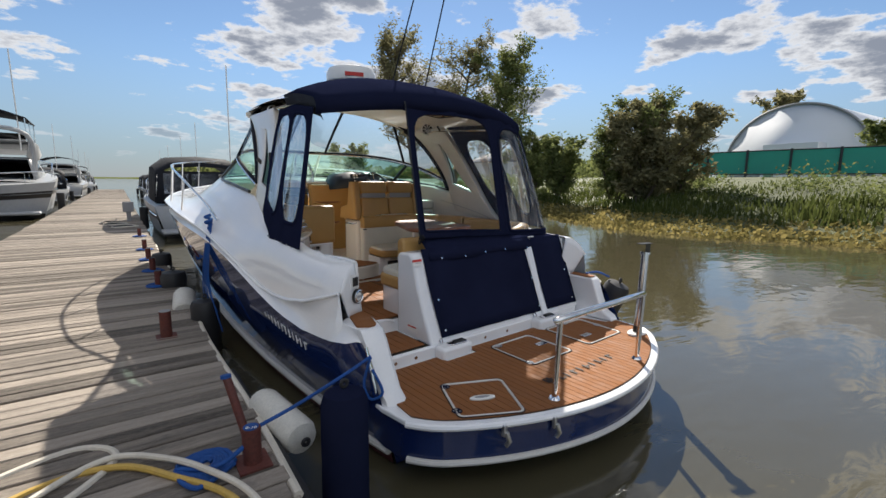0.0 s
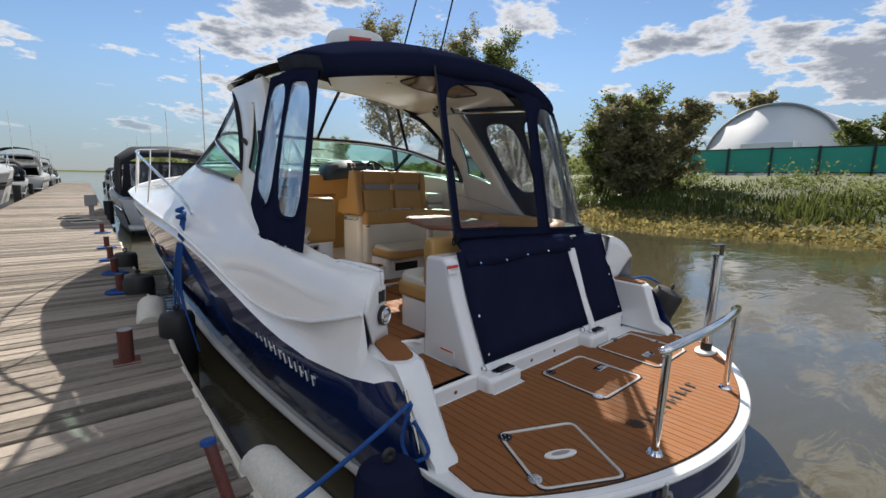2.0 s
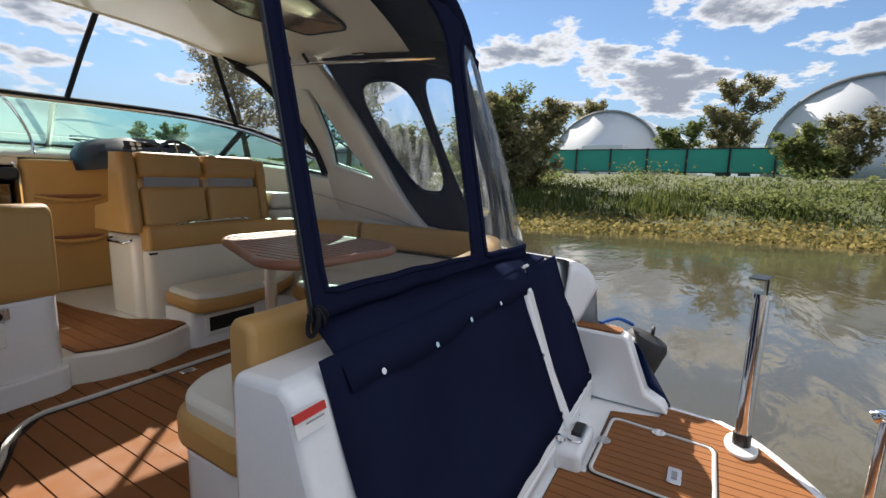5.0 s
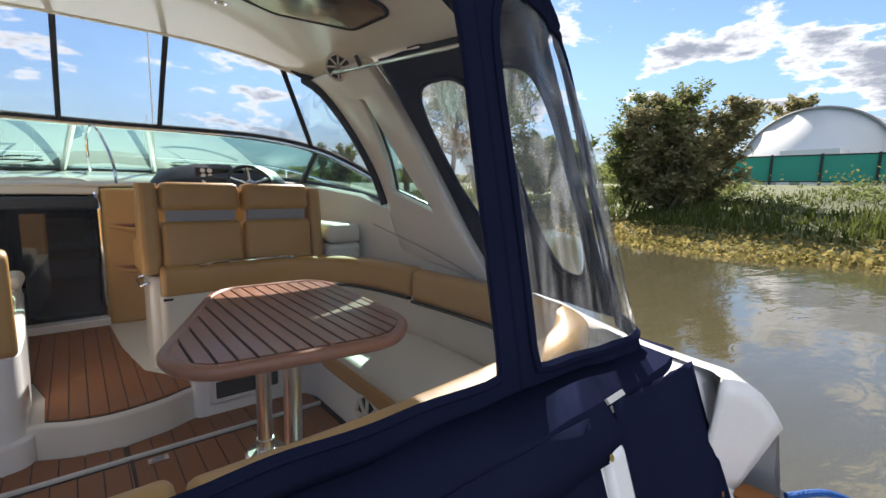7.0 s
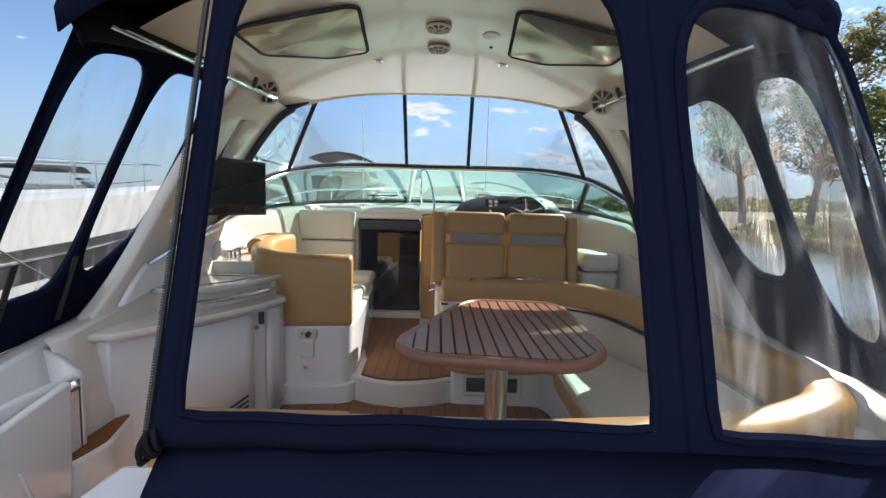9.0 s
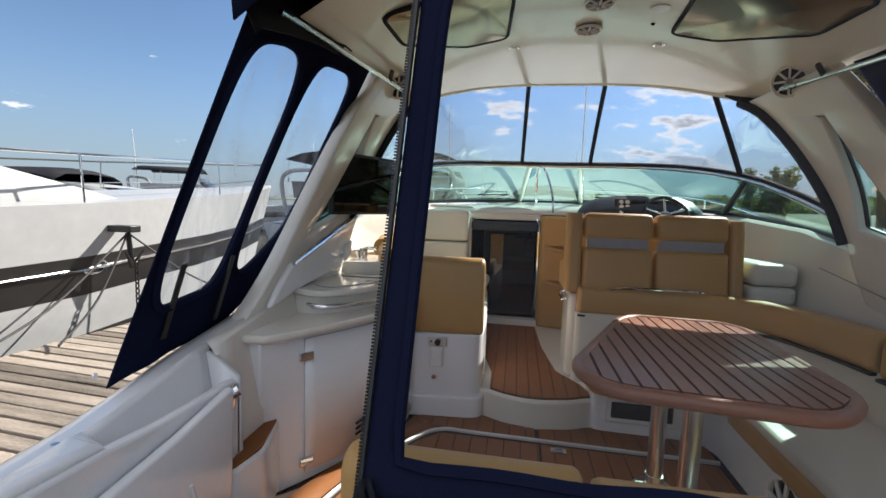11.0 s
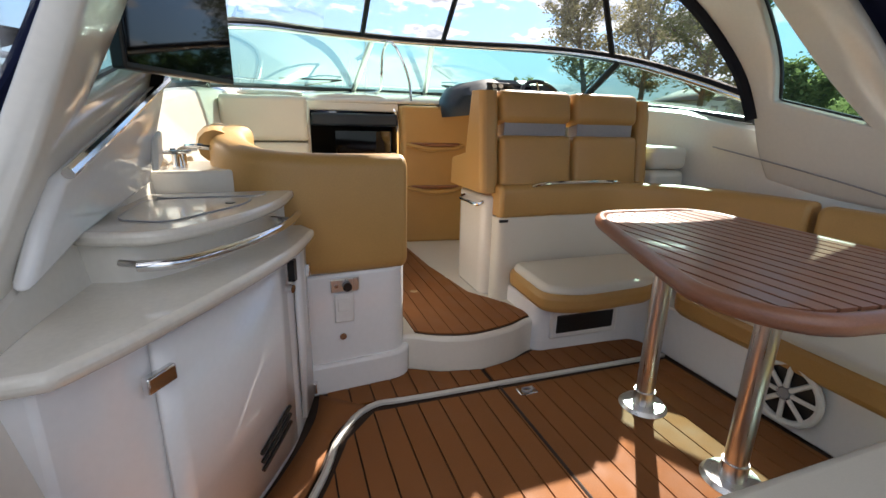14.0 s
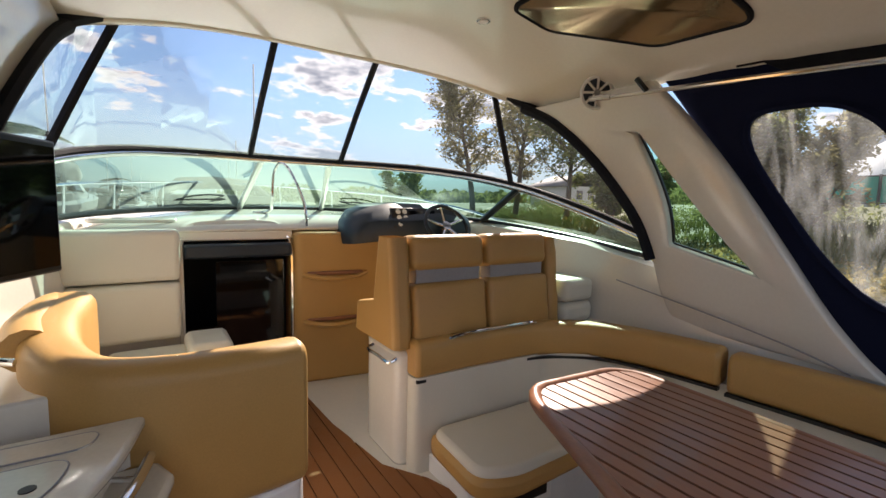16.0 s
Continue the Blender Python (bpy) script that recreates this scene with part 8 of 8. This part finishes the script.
def bank_plants():
    rnd = random.Random(41)
    V, F = [], []
    for k in range(26000):
        y = rnd.uniform(-22, 48)
        d = rnd.triangular(3.2, 16, 5.0)
        x = bank_x(y) + d
        z = -0.35 if d < 4 else interp([(4, -0.2), (7, 0.55), (11, 1.1), (16, 1.7)], d)[0]
        h = rnd.uniform(0.2, 0.65) * (1.0 if d < 8 else 0.7) * (0.7 + 0.6 * noise.noise(Vector((x * 0.3, y * 0.3, 0))))
        a = rnd.uniform(0, 6.28)
        u = Vector((math.cos(a), math.sin(a), 0)) * rnd.uniform(0.02, 0.06)
        lean = Vector((rnd.uniform(-1, 1), rnd.uniform(-1, 1), 0)) * 0.3 * h
        p = Vector((x, y, z - 0.05))
        n = len(V)
        V += [p - u, p + u, p + lean + Vector((0, 0, h)) + u * 0.4, p + lean + Vector((0, 0, h)) - u * 0.4]
        F.append((n, n + 1, n + 2, n + 3))
    solo("bank_grass", (V, F), "reed", "tall tangled grass on the bank", "grass", kind="stuff", smooth=False)
    V, F = [], []
    for k in range(30000):
        y = rnd.uniform(-22, 42)
        d = rnd.uniform(-0.6, 4.6) + 0.5 * noise.noise(Vector((y * 0.4, 0, 0)))
        if d < 0.4 and rnd.random() < 0.6:
            continue
        x = bank_x(y) + d
        z = WATER_Z + 0.02 + rnd.random() ** 2 * (0.10 + 0.10 * max(0, d))
        a = rnd.uniform(0, 6.28)
        r = rnd.uniform(0.04, 0.11)
        nrm = Vector((rnd.uniform(-1, 1), rnd.uniform(-1, 1), rnd.uniform(0.1, 1.2))).normalized()
        u = nrm.cross(Vector((math.cos(a), math.sin(a), 0.1))).normalized()
        w = nrm.cross(u)
        q = Vector((x, y, z))
        n = len(V)
        V += [q + (u * math.cos(b) + w * math.sin(b) * 0.8) * r for b in (0, 1.26, 2.51, 3.77, 5.03)]
        F.append((n, n + 1, n + 2, n + 3, n + 4))
    solo("water_lilies", (V, F), "lily", "dense yellowing water lily leaves along the shore", "water plants", kind="stuff", smooth=False)


bank_plants()


def bank_thicket():
    rnd = random.Random(42)
    V, F = [], []
    for k in range(70):
        y = rnd.uniform(-24, 46)
        d = rnd.uniform(5.5, 17)
        c = Vector((bank_x(y) + d, y, interp([(4, -0.2), (7, 0.55), (11, 1.1), (17, 1.7)], d)[0]))
        r = rnd.uniform(0.5, 1.3)
        for j in range(int(260 * r)):
            g = Vector((rnd.gauss(0, 0.7), rnd.gauss(0, 1.0), abs(rnd.gauss(0, 0.45)))) * r
            q = c + g
            u = Vector((rnd.uniform(-1, 1), rnd.uniform(-1, 1), rnd.uniform(-0.5, 1))).normalized()
            w = u.cross(Vector((rnd.uniform(-1, 1), rnd.uniform(-1, 1), rnd.uniform(-1, 1)))).normalized()
            s = rnd.uniform(0.06, 0.16)
            n = len(V)
            V += [q - u * s, q + w * s * 0.5, q + u * s, q - w * s * 0.5]
            F.append((n, n + 1, n + 2, n + 3))
    solo("bank_thicket", (V, F), "leaf", "low tangled green growth on the bank slope", "undergrowth", kind="stuff", smooth=False)


bank_thicket()

# ---- pieces: planks ----
def piece(me, name, parent, m):
    ob = new(name, me)
    ob.parent = parent
    ob.matrix_parent_inverse = base_of(parent).inverted()
    ob.matrix_basis = m
    return ob


rnd = random.Random(50)
plank_me = []
for k in range(4):
    bm = obox((0, 0, -0.02), (1.52, 0, 0), (0, 0.0645, 0), (0, 0, 0.02))
    bmesh.ops.bevel(bm, geom=[e for e in bm.edges if abs(e.verts[0].co.z) < 0.001 and abs(e.verts[1].co.z) < 0.001], offset=0.006, segments=1, affect="EDGES")
    for v in bm.verts:
        v.co.z += 0.004 * noise.noise(Vector((v.co.x * 3, v.co.y * 9, k)))
    me = bpy.data.meshes.new("plank")
    bm.to_mesh(me)
    bm.free()
    me.materials.append(M["dock"])
    plank_me.append(me)
v = -6.5
n = 0
rest = []
while v < 75:
    m = Matrix.Translation(dock_at(-1.5 + rnd.uniform(-0.025, 0.025), v, 0.03 + rnd.uniform(-0.004, 0.004))) @ Euler((rnd.uniform(-0.012, 0.012), rnd.uniform(-0.002, 0.002), -DOCK_AZ + rnd.uniform(-0.003, 0.003))).to_matrix().to_4x4()
    if n < 300:
        piece(plank_me[n % 4], "plank", dock, m)
    else:
        rest.append(m)
    n += 1
    v += 0.147
V, F = [], []
for m in rest:
    k = len(V)
    V += [m @ Vector(p) for p in ((-1.52, -0.066, 0), (1.52, -0.066, 0), (1.52, 0.066, 0), (-1.52, 0.066, 0), (-1.52, -0.066, -0.04), (1.52, -0.066, -0.04))]
    F += [(k, k + 1, k + 2, k + 3), (k + 4, k + 5, k + 1, k)]
tagged(part("far_planks", (V, F), "dock", dock, smooth=False), kind="stuff")


def lay(poly, pitch, x_start, z0, z1, parent, inset=0.012, gap=0.006, across=False):
    lo = min(p[1 if across else 0] for p in poly)
    hi = max(p[1 if across else 0] for p in poly)
    x = lo + x_start
    while x < hi:
        a, b = max(x, lo + 0.002), min(x + pitch - gap, hi - 0.002)
        if b - a > 0.012:
            q = (strip_x if across else strip)(a, b, poly, inset, z0, z1)
            if q:
                part("plank", q, "foam", parent, smooth=False)
        x += pitch


plat_poly = [(x * 0.965, y * 0.955 if y < 0 else y) for x, y in outline[:61]] + [(1.44, -0.02), (1.30, 0.02), (1.22, 0.27), (0.88, 0.27), (0.86, 0.26), (0.55, 0.26), (0.54, 0.38), (-0.38, 0.38), (-0.39, 0.26), (-0.73, 0.26), (-0.74, 0.38), (-1.33, 0.38), (-1.36, 0.0), (-1.46, -0.06)]
part("foam_base", prism(plat_poly, -0.009, -0.003), "groove", platform, "dark seams between the foam strips", smooth=False)
lay(plat_poly, 0.0585, 0.0, -0.006, 0.002, platform, 0.006, 0.005)
sole_t = thing("cockpit_deck", (0, 1.8, SOLE_Z), "brown foam plank deck with white inlay lines", "deck", kind="structure")
inner_poly = [(-1.18, 0.97), (-1.14, 1.55), (-1.07, 1.85), (-0.93, 2.13), (-0.86, 2.29), (-0.74, 2.42), (0.68, 2.40), (0.70, 0.97)]
lay(inner_poly, 0.088, 0.0, SOLE_Z - 0.008, SOLE_Z, sole_t, 0.012, 0.006)
inl = [(x, y, SOLE_Z) for x, y in ((-1.20, 0.95), (-1.16, 1.55), (-1.09, 1.86), (-0.95, 2.14), (-0.88, 2.31), (-0.745, 2.445), (-0.5, 2.445), (0.70, 2.42))]
part("inlay_line", tube(spline(inl, 4), 0.012, 6), "inlay", sole_t, "white inlay line")
part("inlay_line", tube([(-0.20, 2.42, SOLE_Z - 0.004), (-0.20, 1.2, SOLE_Z - 0.004)], 0.008, 6), "groove", sole_t, "dark hatch seam")
part("border", loft([[(x, y, SOLE_Z) for x, y, z in spline([(a, b, 0) for a, b in ((-1.185, 1.0), (-1.18, 1.55), (-1.11, 1.87), (-0.97, 2.15), (-0.90, 2.32), (-0.77, 2.455))], 4)], [(x, y, SOLE_Z) for x, y, z in spline([(a, b, 0) for a, b in ((-1.30, 1.0), (-1.30, 1.60), (-1.20, 1.95), (-1.05, 2.22), (-0.96, 2.42), (-0.93, 2.58))], 4)]]), "foam", sole_t, "brown foam border", thick=0.008, offset=0)
lay([(-0.90, 2.47), (-0.22, 2.46), (-0.22, 2.575), (-0.40, 2.61), (-0.53, 2.675), (-0.60, 2.64), (-0.90, 2.60)], 0.09, 0.0, SOLE_Z - 0.008, SOLE_Z, sole_t, 0.006)
lay([(-0.20, 2.46), (0.70, 2.44), (0.70, 2.615), (0.12, 2.665), (-0.04, 2.605), (-0.20, 2.575)], 0.09, 0.0, SOLE_Z - 0.008, SOLE_Z, sole_t, 0.006)
ring_ = thing("deck_pull_ring", (-0.10, 2.35, SOLE_Z), "flush steel pull ring in the deck", "pull ring")
part("plate", box(-0.145, -0.065, 2.325, 2.375, SOLE_Z + 0.0005, SOLE_Z + 0.006), "steel", ring_, bevel=0.003)
part("ring", tube([(-0.105 + 0.022 * math.cos(a), 2.35 + 0.014 * math.sin(a), SOLE_Z + 0.009) for a in (2 * math.pi * k / 14 for k in range(14))], 0.004, 6, closed=True), "grey", ring_)
helm_poly = [(p[0], p[1] + 0.03) for p in step_edge if -0.50 < p[0] < 0.12] + [(0.06, 2.90), (-0.07, 3.1), (-0.14, 3.6), (-0.17, 4.22), (-0.78, 4.22), (-0.50, 3.0)]
part("helm_foam_base", prism(helm_poly, 0.374, 0.378), "groove", yacht, smooth=False)
lay(helm_poly, 0.075, 0.0, 0.376, 0.384, sole_t, 0.008, 0.005)
part("walk_foam_base", prism([(-1.335, 0.45), (-0.80, 0.45), (-0.80, 0.905), (-1.335, 0.905)], 0.1, 0.103), "groove", yacht, smooth=False)
lay([(-1.335, 0.45), (-0.80, 0.45), (-0.80, 0.905), (-1.335, 0.905)], 0.075, 0.0, 0.1, 0.108, sole_t, 0.006, 0.005)
part("deck_lip", tube(spline([(-1.34, 0.94, 0.215), (-1.1, 0.96, 0.215), (-0.9, 0.93, 0.215), (-0.85, 0.86, 0.212)], 4), 0.014, 8), "gel", sole_t, "white moulded lip")
